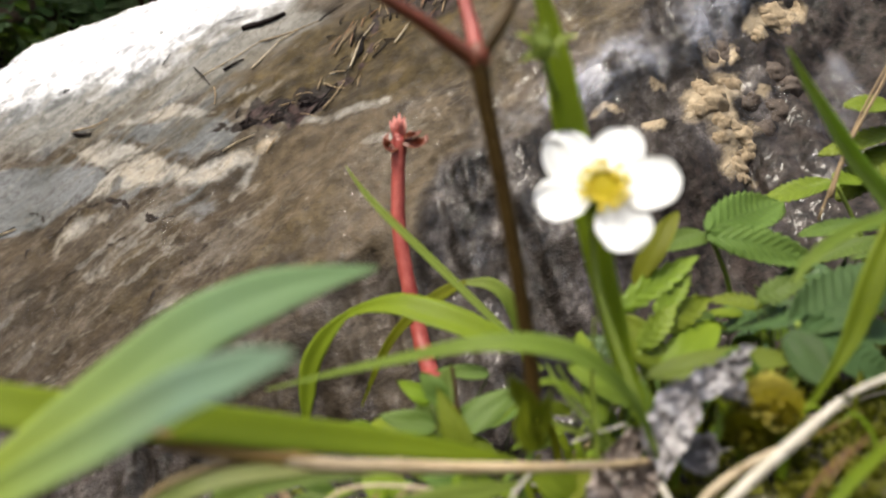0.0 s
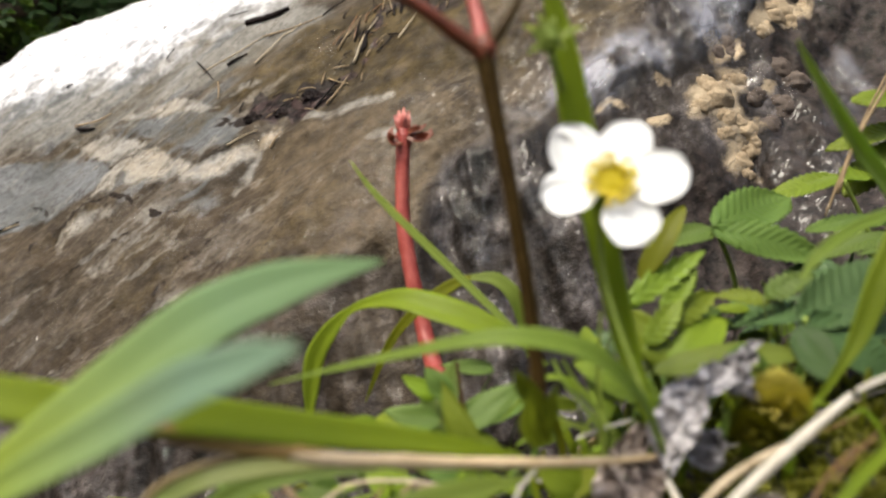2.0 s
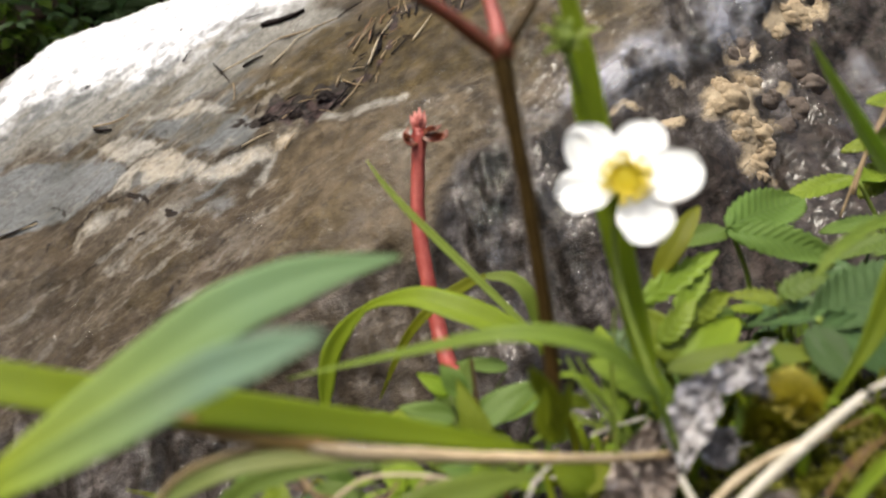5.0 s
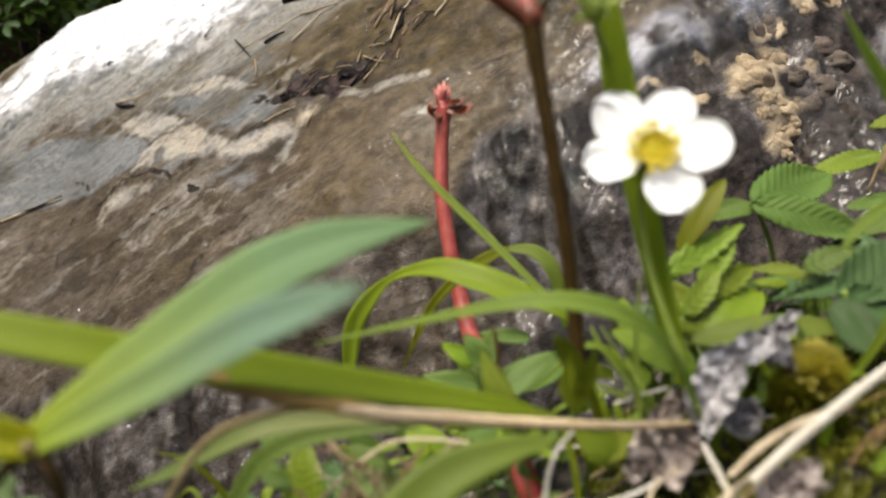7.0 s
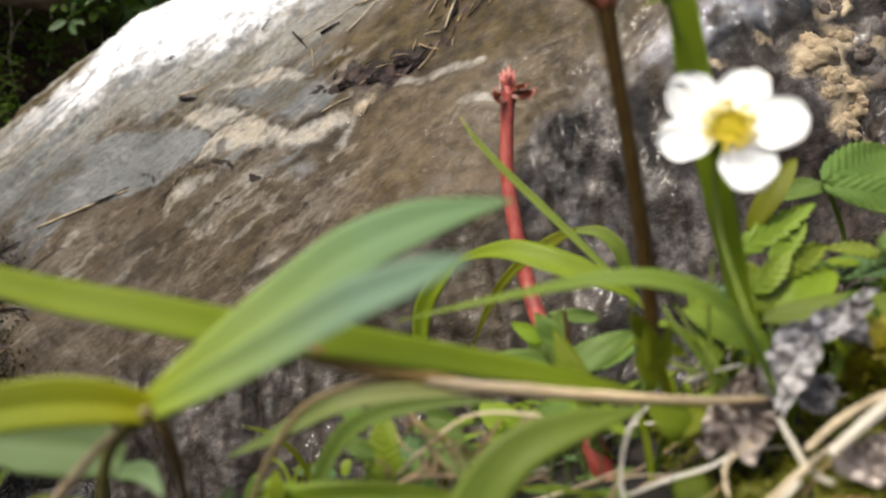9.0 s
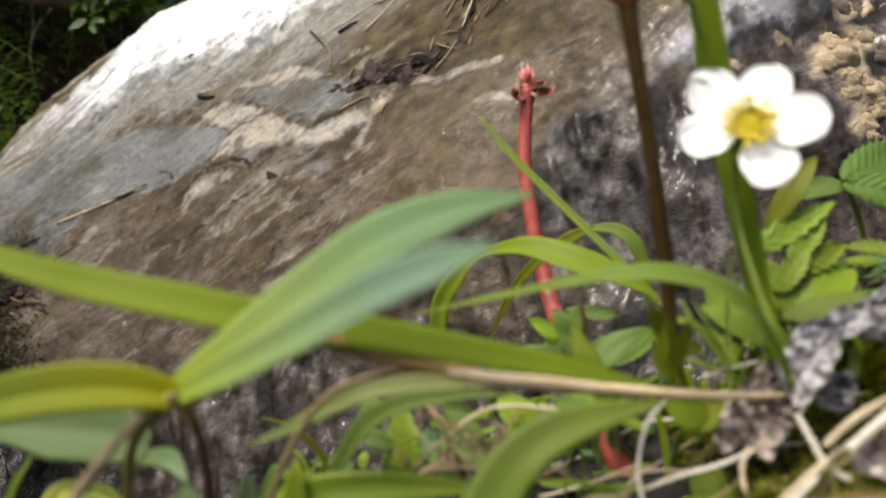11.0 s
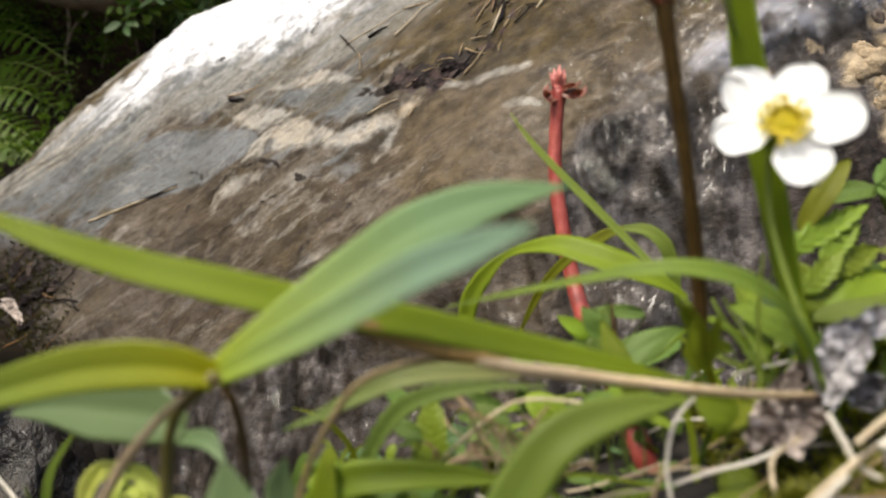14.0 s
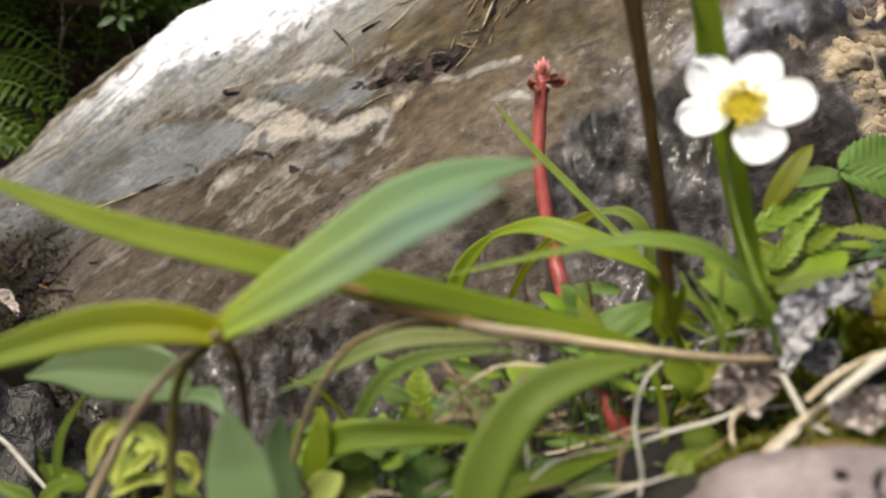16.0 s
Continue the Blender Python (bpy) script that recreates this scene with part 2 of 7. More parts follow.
def plain_material(name, col, col2, scale=120, rough=0.6, bump=0.3, dist=0.0004, stretch=None, lo=0.35, hi=0.68, spec=0.4):
    """Opaque stuff with two colours mingled at two scales."""
    m, nodes, links = node_material(name)
    a = noise_node(nodes, links, scale, 6, 0.62, stretch=stretch)
    b = noise_node(nodes, links, scale * 5.3, 4, 0.6)
    info = nodes.new("ShaderNodeObjectInfo").outputs["Random"]
    f = ramp(nodes, links, math_node(nodes, links, "MULTIPLY_ADD", b, 0.35, math_node(nodes, links, "MULTIPLY", a, 0.65)), (lo, 0.0), (hi, 1.0))
    c = mix_color(nodes, links, f, col, col2)
    c = mix_color(nodes, links, math_node(nodes, links, "MULTIPLY", info, 0.35), c, mix_color(nodes, links, 1.0, c, (0.6, 0.58, 0.55), "MULTIPLY"))
    bs = nodes.new("ShaderNodeBsdfPrincipled")
    links.new(c, bs.inputs["Base Color"])
    bs.inputs["Roughness"].default_value = rough
    bs.inputs["Specular IOR Level"].default_value = spec
    links.new(bump_node(nodes, links, math_node(nodes, links, "ADD", a, math_node(nodes, links, "MULTIPLY", b, 0.5)), bump, dist), bs.inputs["Normal"])
    links.new(bs.outputs[0], nodes["Material Output"].inputs[0])
    return m


def rock_material():
    """Wet layered stone: brown and grey bands, pale lime crust, tan crust, smooth grey slabs, dark rough parts, painted
    sky glare and shade.
    """
    m, nodes, links = node_material("wet_stone")
    stain_glare = nodes.new("ShaderNodeAttribute")
    stain_glare.attribute_name = "stain_glare"
    sep = nodes.new("ShaderNodeSeparateColor")
    links.new(stain_glare.outputs["Color"], sep.inputs[0])
    white, tan, slab = sep.outputs[0], sep.outputs[1], sep.outputs[2]
    rough_part = stain_glare.outputs["Alpha"]
    second = nodes.new("ShaderNodeAttribute")
    second.attribute_name = "stain_shade"
    sep2 = nodes.new("ShaderNodeSeparateColor")
    links.new(second.outputs["Color"], sep2.inputs[0])
    algae, crack, pale = sep2.outputs[0], sep2.outputs[1], sep2.outputs[2]
    third = nodes.new("ShaderNodeAttribute")
    third.attribute_name = "stain_c"
    sep3 = nodes.new("ShaderNodeSeparateColor")
    links.new(third.outputs["Color"], sep3.inputs[0])
    olive, beige, glaze = sep3.outputs[0], sep3.outputs[1], sep3.outputs[2]
    rust = third.outputs["Alpha"]
    turn = (0.0, -0.55, 0.0)
    band = noise_node(nodes, links, 1.0, 6, 0.6, stretch=(15.0, 15.0, 44.0), turn=turn)
    thin = noise_node(nodes, links, 1.0, 5, 0.6, stretch=(40.0, 40.0, 150.0), turn=turn)
    fine = noise_node(nodes, links, 150, 5, 0.62)
    grit = noise_node(nodes, links, 620, 4, 0.6)
    blot = noise_node(nodes, links, 22, 4, 0.55)
    mid = noise_node(nodes, links, 62, 5, 0.6, stretch=(1, 1, 1.35), turn=turn)
    lines_a = math_node(nodes, links, "ABSOLUTE", math_node(nodes, links, "SUBTRACT", noise_node(nodes, links, 1.0, 4, 0.6, stretch=(7.0, 7.0, 34.0), turn=(0.0, -0.52, 0.0)), 0.5))
    lines_b = math_node(nodes, links, "ABSOLUTE", math_node(nodes, links, "SUBTRACT", noise_node(nodes, links, 1.0, 5, 0.6, stretch=(16.0, 16.0, 52.0), turn=(0.0, -0.8, 0.0)), 0.47))
    ragged = math_node(nodes, links, "MULTIPLY_ADD", fine, 0.5, math_node(nodes, links, "MULTIPLY_ADD", mid, 0.7, math_node(nodes, links, "MULTIPLY_ADD", grit, 0.12, -0.66)))

    def crisp(mask, low=0.32, high=0.68, top=1.0):
        """A mask's soft outline made ragged by the stone's grain."""
        torn = math_node(nodes, links, "MULTIPLY", ragged, math_node(nodes, links, "GREATER_THAN", mask, 0.02))
        return ramp(nodes, links, math_node(nodes, links, "ADD", mask, torn), (low, 0.0), (high, top))

    def over(mask, c, a, b, by, lo=0.38, hi=0.62):
        return mix_color(nodes, links, mask, c, mix_color(nodes, links, ramp(nodes, links, by, (lo, 0.0), (hi, 1.0)), a, b))

    c = ramp(nodes, links, band, (0.33, (0.015, 0.0106, 0.006)), (0.45, (0.047, 0.036, 0.0235)), (0.56, (0.078, 0.062, 0.045)), (0.70, (0.126, 0.107, 0.086)))
    c = mix_color(nodes, links, ramp(nodes, links, blot, (0.44, 0.0), (0.60, 0.7)), c, (0.056, 0.040, 0.024))
    c = mix_color(nodes, links, ramp(nodes, links, mid, (0.55, 0.0), (0.68, 0.55)), c, (0.132, 0.109, 0.089))
    c = mix_color(nodes, links, ramp(nodes, links, mid, (0.34, 0.75), (0.45, 0.0)), c, (0.026, 0.019, 0.013))
    c = mix_color(nodes, links, ramp(nodes, links, thin, (0.36, 0.3), (0.46, 0.0)), c, (0.034, 0.025, 0.018))
    c = over(crisp(beige, 0.15, 0.65, 0.95), c, (0.125, 0.116, 0.099), (0.210, 0.200, 0.180), band)
    c = over(crisp(algae, 0.2, 0.8, 0.85), c, (0.050, 0.036, 0.019), (0.110, 0.082, 0.051), mid)
    c = over(crisp(slab, 0.34, 0.62, 0.92), c, (0.080, 0.083, 0.080), (0.142, 0.146, 0.150), blot)
    c = mix_color(nodes, links, ramp(nodes, links, lines_a, (0.003, 0.28), (0.012, 0.0)), c, (0.15, 0.128, 0.10))
    c = over(crisp(olive, 0.2, 0.75, 0.92), c, (0.017, 0.011, 0.0022), (0.080, 0.056, 0.021), mid, 0.36, 0.66)
    crusts = over(1.0, c, (0.250, 0.240, 0.222), (0.280, 0.252, 0.210), blot)
    c = mix_color(nodes, links, crisp(pale, 0.22, 0.78, 0.95), c, crusts)
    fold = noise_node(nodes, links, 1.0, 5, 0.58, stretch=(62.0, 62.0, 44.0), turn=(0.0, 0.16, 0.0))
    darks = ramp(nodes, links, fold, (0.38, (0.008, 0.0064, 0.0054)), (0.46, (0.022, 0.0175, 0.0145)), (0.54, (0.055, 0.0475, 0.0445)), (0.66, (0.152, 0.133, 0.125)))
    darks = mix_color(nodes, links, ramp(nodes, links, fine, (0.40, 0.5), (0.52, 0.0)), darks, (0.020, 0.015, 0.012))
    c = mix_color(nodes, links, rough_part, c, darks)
    # darker areas, among them the painted shade at the upper right
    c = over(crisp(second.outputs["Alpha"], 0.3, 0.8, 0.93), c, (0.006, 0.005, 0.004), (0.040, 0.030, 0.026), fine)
    c = over(crisp(rust, 0.3, 0.75, 0.95), c, (0.007, 0.0035, 0.003), (0.058, 0.036, 0.033), fine, 0.42, 0.62)
    c = over(crisp(tan, 0.14, 0.72, 0.95), c, (0.20, 0.148, 0.090), (0.44, 0.350, 0.235), mid, 0.32, 0.58)
    c = mix_color(nodes, links, ramp(nodes, links, lines_b, (0.002, 0.6), (0.008, 0.0)), c, (0.030, 0.023, 0.017))
    # the sky's glare on the wet crown, put in as white colour
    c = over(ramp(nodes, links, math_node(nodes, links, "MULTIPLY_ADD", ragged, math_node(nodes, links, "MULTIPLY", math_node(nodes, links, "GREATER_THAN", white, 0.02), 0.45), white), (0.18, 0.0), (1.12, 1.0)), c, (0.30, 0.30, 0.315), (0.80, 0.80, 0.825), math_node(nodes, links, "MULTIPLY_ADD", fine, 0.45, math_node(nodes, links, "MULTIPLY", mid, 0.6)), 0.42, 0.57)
    seams = math_node(nodes, links, "ABSOLUTE", math_node(nodes, links, "SUBTRACT", noise_node(nodes, links, 1.0, 7, 0.7, stretch=(22.0, 22.0, 64.0), turn=(0.0, -0.6, 0.0)), 0.52))
    seam = math_node(nodes, links, "MULTIPLY", ramp(nodes, links, seams, (0.003, 0.75), (0.012, 0.0)), ramp(nodes, links, blot, (0.42, 0.0), (0.55, 1.0)))
    c = mix_color(nodes, links, math_node(nodes, links, "MULTIPLY", seam, math_node(nodes, links, "SUBTRACT", 1.0, white, clamp=True)), c, (0.034, 0.026, 0.019))
    c = mix_color(nodes, links, crisp(crack, 0.4, 0.6), c, (0.016, 0.011, 0.008))
    grain = ramp(nodes, links, noise_node(nodes, links, 260, 4, 0.6), (0.36, 0.80), (0.5, 1.0), (0.64, 1.18))
    keep = math_node(nodes, links, "SUBTRACT", 1.0, math_node(nodes, links, "MAXIMUM", math_node(nodes, links, "MAXIMUM", tan, white), math_node(nodes, links, "MULTIPLY", math_node(nodes, links, "MAXIMUM", math_node(nodes, links, "MAXIMUM", pale, slab), algae), 0.6)), clamp=True)
    c = mix_color(nodes, links, keep, c, mix_color(nodes, links, 1.0, c, grain, "MULTIPLY"))
    bs = nodes.new("ShaderNodeBsdfPrincipled")
    links.new(c, bs.inputs["Base Color"])
    links.new(ramp(nodes, links, noise_node(nodes, links, 9, 4, 0.6), (0.35, 0.72), (0.65, 0.55)), bs.inputs["Roughness"])
    bs.inputs["Specular IOR Level"].default_value = 0.1
    links.new(math_node(nodes, links, "MULTIPLY_ADD", glaze, 0.45, 0.03), bs.inputs["Coat Weight"])
    bs.inputs["Coat Roughness"].default_value = 0.08
    bs.inputs["Coat IOR"].default_value = 1.33
    relief = math_node(nodes, links, "ADD", math_node(nodes, links, "MULTIPLY_ADD", mid, 1.0, math_node(nodes, links, "MULTIPLY", fine, 0.32)), math_node(nodes, links, "MULTIPLY_ADD", grit, 0.05, math_node(nodes, links, "MULTIPLY", thin, 0.12)))
    relief = math_node(nodes, links, "MULTIPLY", relief, math_node(nodes, links, "MULTIPLY_ADD", math_node(nodes, links, "MAXIMUM", tan, beige), -0.5, 1.0))
    links.new(bump_node(nodes, links, relief, 0.7, 0.0045), bs.inputs["Normal"])
    film = math_node(nodes, links, "ADD", noise_node(nodes, links, 1.0, 2, 0.5, stretch=(110, 110, 38), turn=(0.0, 0.35, 0.0)), math_node(nodes, links, "MULTIPLY", fine, 0.08))
    links.new(bump_node(nodes, links, film, 0.85, 0.0055), bs.inputs["Coat Normal"])
    links.new(bs.outputs[0], nodes["Material Output"].inputs[0])
    return m


def water_material():
    """A thin running film: clear, with the sky's gloss on its ripples and white streaks where it carries air."""
    m, nodes, links = node_material("running_water")
    flow = nodes.new("ShaderNodeAttribute")
    flow.attribute_name = "flow"
    sep = nodes.new("ShaderNodeSeparateColor")
    links.new(flow.outputs["Color"], sep.inputs[0])
    turn = (0.0, 0.72, 0.0)
    ripple = math_node(nodes, links, "MULTIPLY_ADD", noise_node(nodes, links, 210, 2, 0.5), 0.35, noise_node(nodes, links, 1.0, 5, 0.6, stretch=(110, 90, 50), turn=turn))
    streak = noise_node(nodes, links, 1.0, 4, 0.55, stretch=(70, 60, 22), turn=turn)
    gloss = nodes.new("ShaderNodeBsdfGlossy")
    gloss.inputs["Roughness"].default_value = 0.05
    bump = bump_node(nodes, links, ripple, 0.7, 0.005)
    links.new(bump, gloss.inputs["Normal"])
    fres = nodes.new("ShaderNodeFresnel")
    fres.inputs["IOR"].default_value = 1.33
    links.new(bump, fres.inputs["Normal"])
    clear = nodes.new("ShaderNodeBsdfTransparent")
    white = nodes.new("ShaderNodeBsdfDiffuse")
    white.inputs["Color"].default_value = (0.50, 0.50, 0.56, 1)
    links.new(bump, white.inputs["Normal"])
    air = nodes.new("ShaderNodeMixShader")
    links.new(math_node(nodes, links, "MULTIPLY", sep.outputs[1], ramp(nodes, links, streak, (0.36, 0.05), (0.66, 0.62))), air.inputs[0])
    links.new(clear.outputs[0], air.inputs[1])
    links.new(white.outputs[0], air.inputs[2])
    mx = nodes.new("ShaderNodeMixShader")
    links.new(math_node(nodes, links, "MULTIPLY", sep.outputs[0], math_node(nodes, links, "MULTIPLY", fres.outputs[0], 1.0, clamp=True)), mx.inputs[0])
    links.new(air.outputs[0], mx.inputs[1])
    links.new(gloss.outputs[0], mx.inputs[2])
    links.new(mx.outputs[0], nodes["Material Output"].inputs[0])
    return m


def petal_material():
    m, nodes, links = node_material("white_petal")
    uv = nodes.new("ShaderNodeUVMap").outputs[0]
    sep = nodes.new("ShaderNodeSeparateXYZ")
    links.new(uv, sep.inputs[0])
    streak = noise_node(nodes, links, 1.0, 3, 0.5, coord=uv, stretch=(22, 2.0, 1))
    c = mix_color(nodes, links, streak, (0.86, 0.87, 0.86), (0.93, 0.93, 0.93))
    c = mix_color(nodes, links, ramp(nodes, links, sep.outputs[1], (0.0, 1.0), (0.30, 0.0)), c, (0.76, 0.74, 0.28))
    bs = nodes.new("ShaderNodeBsdfPrincipled")
    links.new(c, bs.inputs["Base Color"])
    bs.inputs["Roughness"].default_value = 0.55
    links.new(bump_node(nodes, links, streak, 0.25, 0.0003), bs.inputs["Normal"])
    tr = nodes.new("ShaderNodeBsdfTranslucent")
    links.new(c, tr.inputs["Color"])
    mx = nodes.new("ShaderNodeMixShader")
    mx.inputs[0].default_value = 0.15
    links.new(bs.outputs[0], mx.inputs[1])
    links.new(tr.outputs[0], mx.inputs[2])
    links.new(mx.outputs[0], nodes["Material Output"].inputs[0])
    return m


def skeleton_leaf_material(name, pale, dark, scale):
    """A rotted leaf: a pale net of veins round darker hollows."""
    m, nodes, links = node_material(name)
    coord = nodes.new("ShaderNodeTexCoord").outputs["Object"]
    warp = nodes.new("ShaderNodeTexNoise")
    warp.inputs["Scale"].default_value, warp.inputs["Detail"].default_value = scale * 0.8, 3
    links.new(coord, warp.inputs["Vector"])
    bent = nodes.new("ShaderNodeVectorMath")
    bent.operation = "MULTIPLY_ADD"
    links.new(warp.outputs["Color"], bent.inputs[0])
    bent.inputs[1].default_value = (1.1 / scale,) * 3
    links.new(coord, bent.inputs[2])
    cells = nodes.new("ShaderNodeTexVoronoi")
    cells.feature = "DISTANCE_TO_EDGE"
    cells.inputs["Scale"].default_value = scale
    links.new(bent.outputs[0], cells.inputs["Vector"])
    rib = ramp(nodes, links, cells.outputs["Distance"], (0.05, 1.0), (0.22, 0.0))
    tone = noise_node(nodes, links, scale * 0.5, 4, 0.6)
    hollow = mix_color(nodes, links, ramp(nodes, links, tone, (0.42, 0.0), (0.58, 1.0)), dark, tuple(0.6 * a + 0.4 * b for a, b in zip(pale, dark)))
    c = mix_color(nodes, links, rib, hollow, pale)
    c = mix_color(nodes, links, ramp(nodes, links, noise_node(nodes, links, scale * 3, 4, 0.65), (0.35, 0.45), (0.55, 0.0)), c, mix_color(nodes, links, 1.0, c, (0.45, 0.42, 0.42), "MULTIPLY"))
    bs = nodes.new("ShaderNodeBsdfPrincipled")
    links.new(c, bs.inputs["Base Color"])
    bs.inputs["Roughness"].default_value = 0.75
    bs.inputs["Specular IOR Level"].default_value = 0.2
    links.new(bump_node(nodes, links, math_node(nodes, links, "MULTIPLY_ADD", rib, 0.7, tone), 0.8, 0.0012), bs.inputs["Normal"])
    links.new(bs.outputs[0], nodes["Material Output"].inputs[0])
    return m


STONE = rock_material()
WATER = water_material()
PETAL = petal_material()
PALE_BLUE = leaf_material("pale_blue_green_leaf", (0.27, 0.33, 0.04), (0.19, 0.29, 0.27), turn_gain=1.6, light=0.35, veins=2.0, vein_gain=0.08, rough=0.6, glow=(1.0, 1.1, 0.8))
GRASS = leaf_material("grass_green", (0.18, 0.262, 0.024), (0.235, 0.315, 0.034), light=0.38)
GRASS_YELLOW = leaf_material("grass_yellow_green", (0.245, 0.325, 0.030), (0.295, 0.37, 0.042), light=0.5)
GRASS_LIGHT = leaf_material("grass_light_green", (0.33, 0.42, 0.12), (0.36, 0.44, 0.13))
GRASS_OLIVE = leaf_material("grass_olive", (0.192, 0.216, 0.016), (0.240, 0.272, 0.024))
GRASS_PALE = leaf_material("grass_pale_green", (0.185, 0.262, 0.056), (0.215, 0.285, 0.066))
GLAUCOUS = leaf_material("blue_green_leaf", (0.29, 0.33, 0.026), (0.18, 0.28, 0.178), turn_gain=1.6, light=0.35, veins=2.0, vein_gain=0.03, rough=0.62, glow=(1.1, 1.2, 0.6))
YELLOW_LEAF = leaf_material("yellowing_leaf", (0.37, 0.37, 0.012), (0.23, 0.335, 0.10), light=0.45, veins=2.0, vein_gain=0.1)
BLUE_LEAF = leaf_material("grey_green_leaf", (0.175, 0.26, 0.15), (0.19, 0.275, 0.175), light=0.3, veins=1.0, vein_gain=0.1, rough=0.35, glow=(1.0, 1.1, 0.7))
BERRY_LEAF = leaf_material("strawberry_leaf", (0.115, 0.188, 0.050), (0.14, 0.212, 0.060), light=0.32, veins=1.0, vein_gain=0.55, pinnate=12, rough=0.48)
BERRY_DARK = leaf_material("strawberry_leaf_dark", (0.078, 0.140, 0.066), (0.090, 0.155, 0.075), light=0.28, veins=1.0, vein_gain=0.55, pinnate=12, rough=0.4, glow=(1.1, 1.2, 0.6))
HERB = leaf_material("fresh_herb", (0.165, 0.235, 0.030), (0.205, 0.275, 0.038), light=0.32, veins=1.0, vein_gain=0.3, pinnate=7)
LIME = leaf_material("lime_leaf", (0.46, 0.52, 0.13), (0.54, 0.57, 0.20), light=0.4, veins=1.0, vein_gain=0.05)
BANK_MOSS = leaf_material("bank_moss", (0.05, 0.09, 0.010), (0.13, 0.19, 0.03), light=0.3, veins=1.0, vein_gain=0.0)
FERN = leaf_material("fern_green", (0.085, 0.155, 0.016), (0.115, 0.19, 0.022), light=0.4, veins=1.0, vein_gain=0.05)
MOSS = leaf_material("moss", (0.045, 0.05, 0.008), (0.175, 0.165, 0.026), light=0.3, veins=1.0, vein_gain=0.0)
DARK_MOSS = leaf_material("dark_moss", (0.020, 0.018, 0.010), (0.070, 0.058, 0.028), light=0.2, veins=1.0, vein_gain=0.0)
MOSS_YELLOW = leaf_material("yellow_moss", (0.23, 0.19, 0.045), (0.60, 0.51, 0.19), light=0.3, veins=1.0, vein_gain=0.0)
STRAW = plain_material("straw", (0.30, 0.23, 0.135), (0.56, 0.47, 0.33), 160, 0.5, 0.3)
DRY_LEAF = leaf_material("dry_pale_leaf", (0.29, 0.31, 0.165), (0.15, 0.225, 0.075), light=0.35)
STRAW_TAN = plain_material("tan_straw", (0.46, 0.34, 0.19), (0.70, 0.56, 0.36), 160, 0.5, 0.3)
STRAW_PALE = plain_material("bleached_straw", (0.40, 0.36, 0.28), (0.64, 0.60, 0.52), 160, 0.5, 0.3)
STRAW_BROWN = plain_material("brown_straw", (0.17, 0.11, 0.055), (0.36, 0.26, 0.14), 160, 0.55, 0.3)
STRAW_DULL = plain_material("dull_straw", (0.21, 0.15, 0.065), (0.42, 0.32, 0.16), 160, 0.55, 0.3)
WITHERED = plain_material("withered_blade", (0.20, 0.115, 0.028), (0.40, 0.26, 0.075), 120, 0.6, 0.3)
NEEDLE = plain_material("dead_needle", (0.10, 0.05, 0.02), (0.26, 0.13, 0.045), 160, 0.5, 0.3)
TWIG = plain_material("dark_twig", (0.004, 0.003, 0.003), (0.022, 0.014, 0.013), 120, 0.65, 0.5, spec=0.12)
STEM_BROWN = plain_material("brown_hairy_stem", (0.034, 0.019, 0.005), (0.070, 0.042, 0.011), 180, 0.5, 0.4, spec=0.15)
STEM_RED = plain_material("red_node", (0.085, 0.027, 0.009), (0.22, 0.048, 0.024), 220, 0.45, 0.3)
STEM_CRIMSON = plain_material("crimson_stalk", (0.24, 0.030, 0.024), (0.42, 0.10, 0.078), 260, 0.45, 0.4)
STEM_PINK = plain_material("pink_torn_fibre", (0.40, 0.10, 0.085), (0.58, 0.22, 0.18), 260, 0.5, 0.4)
STEM_OLIVE = plain_material("olive_stem", (0.12, 0.10, 0.025), (0.22, 0.20, 0.05), 160, 0.5, 0.3)
STEM_DARK_GREEN = plain_material("dark_green_stem", (0.06, 0.085, 0.02), (0.13, 0.17, 0.04), 160, 0.5, 0.2)
STEM_GREEN = plain_material("green_stem", (0.20, 0.28, 0.04), (0.30, 0.38, 0.08), 160, 0.45, 0.2)
DEAD_GREY = skeleton_leaf_material("grey_dead_leaf", (0.50, 0.48, 0.485), (0.23, 0.212, 0.212), 210)
DEAD_BROWN = skeleton_leaf_material("pale_brown_dead_leaf", (0.58, 0.51, 0.47), (0.27, 0.22, 0.195), 220)
DEAD_DARK = skeleton_leaf_material("dark_brown_dead_leaf", (0.42, 0.355, 0.315), (0.21, 0.165, 0.138), 200)
ROTTEN = plain_material("rotten_leaf", (0.020, 0.013, 0.010), (0.075, 0.055, 0.046), 150, 0.75, 0.5, spec=0.15)
PINK_STONE = plain_material("pinkish_stone", (0.11, 0.085, 0.08), (0.28, 0.225, 0.215), 130, 0.6, 0.6, 0.001)
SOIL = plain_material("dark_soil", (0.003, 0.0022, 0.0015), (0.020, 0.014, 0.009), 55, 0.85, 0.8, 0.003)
BANK_SOIL = plain_material("bank_soil", (0.006, 0.004, 0.003), (0.11, 0.066, 0.036), 13, 0.9, 0.9, 0.012, lo=0.42, hi=0.66)
TUFA = plain_material("tan_lime_crust", (0.21, 0.150, 0.088), (0.44, 0.345, 0.225), 95, 0.8, 0.8, 0.0016)
TUFA_BROWN = plain_material("brown_lime_crust", (0.048, 0.035, 0.027), (0.135, 0.100, 0.077), 95, 0.7, 0.8, 0.0016)
ROOT = plain_material("pale_root", (0.20, 0.155, 0.11), (0.48, 0.40, 0.31), 60, 0.7, 0.5)
LOG_WOOD = plain_material("weathered_wood", (0.05, 0.034, 0.020), (0.20, 0.15, 0.10), 30, 0.75, 0.6, 0.003, stretch=(1, 1, 3))
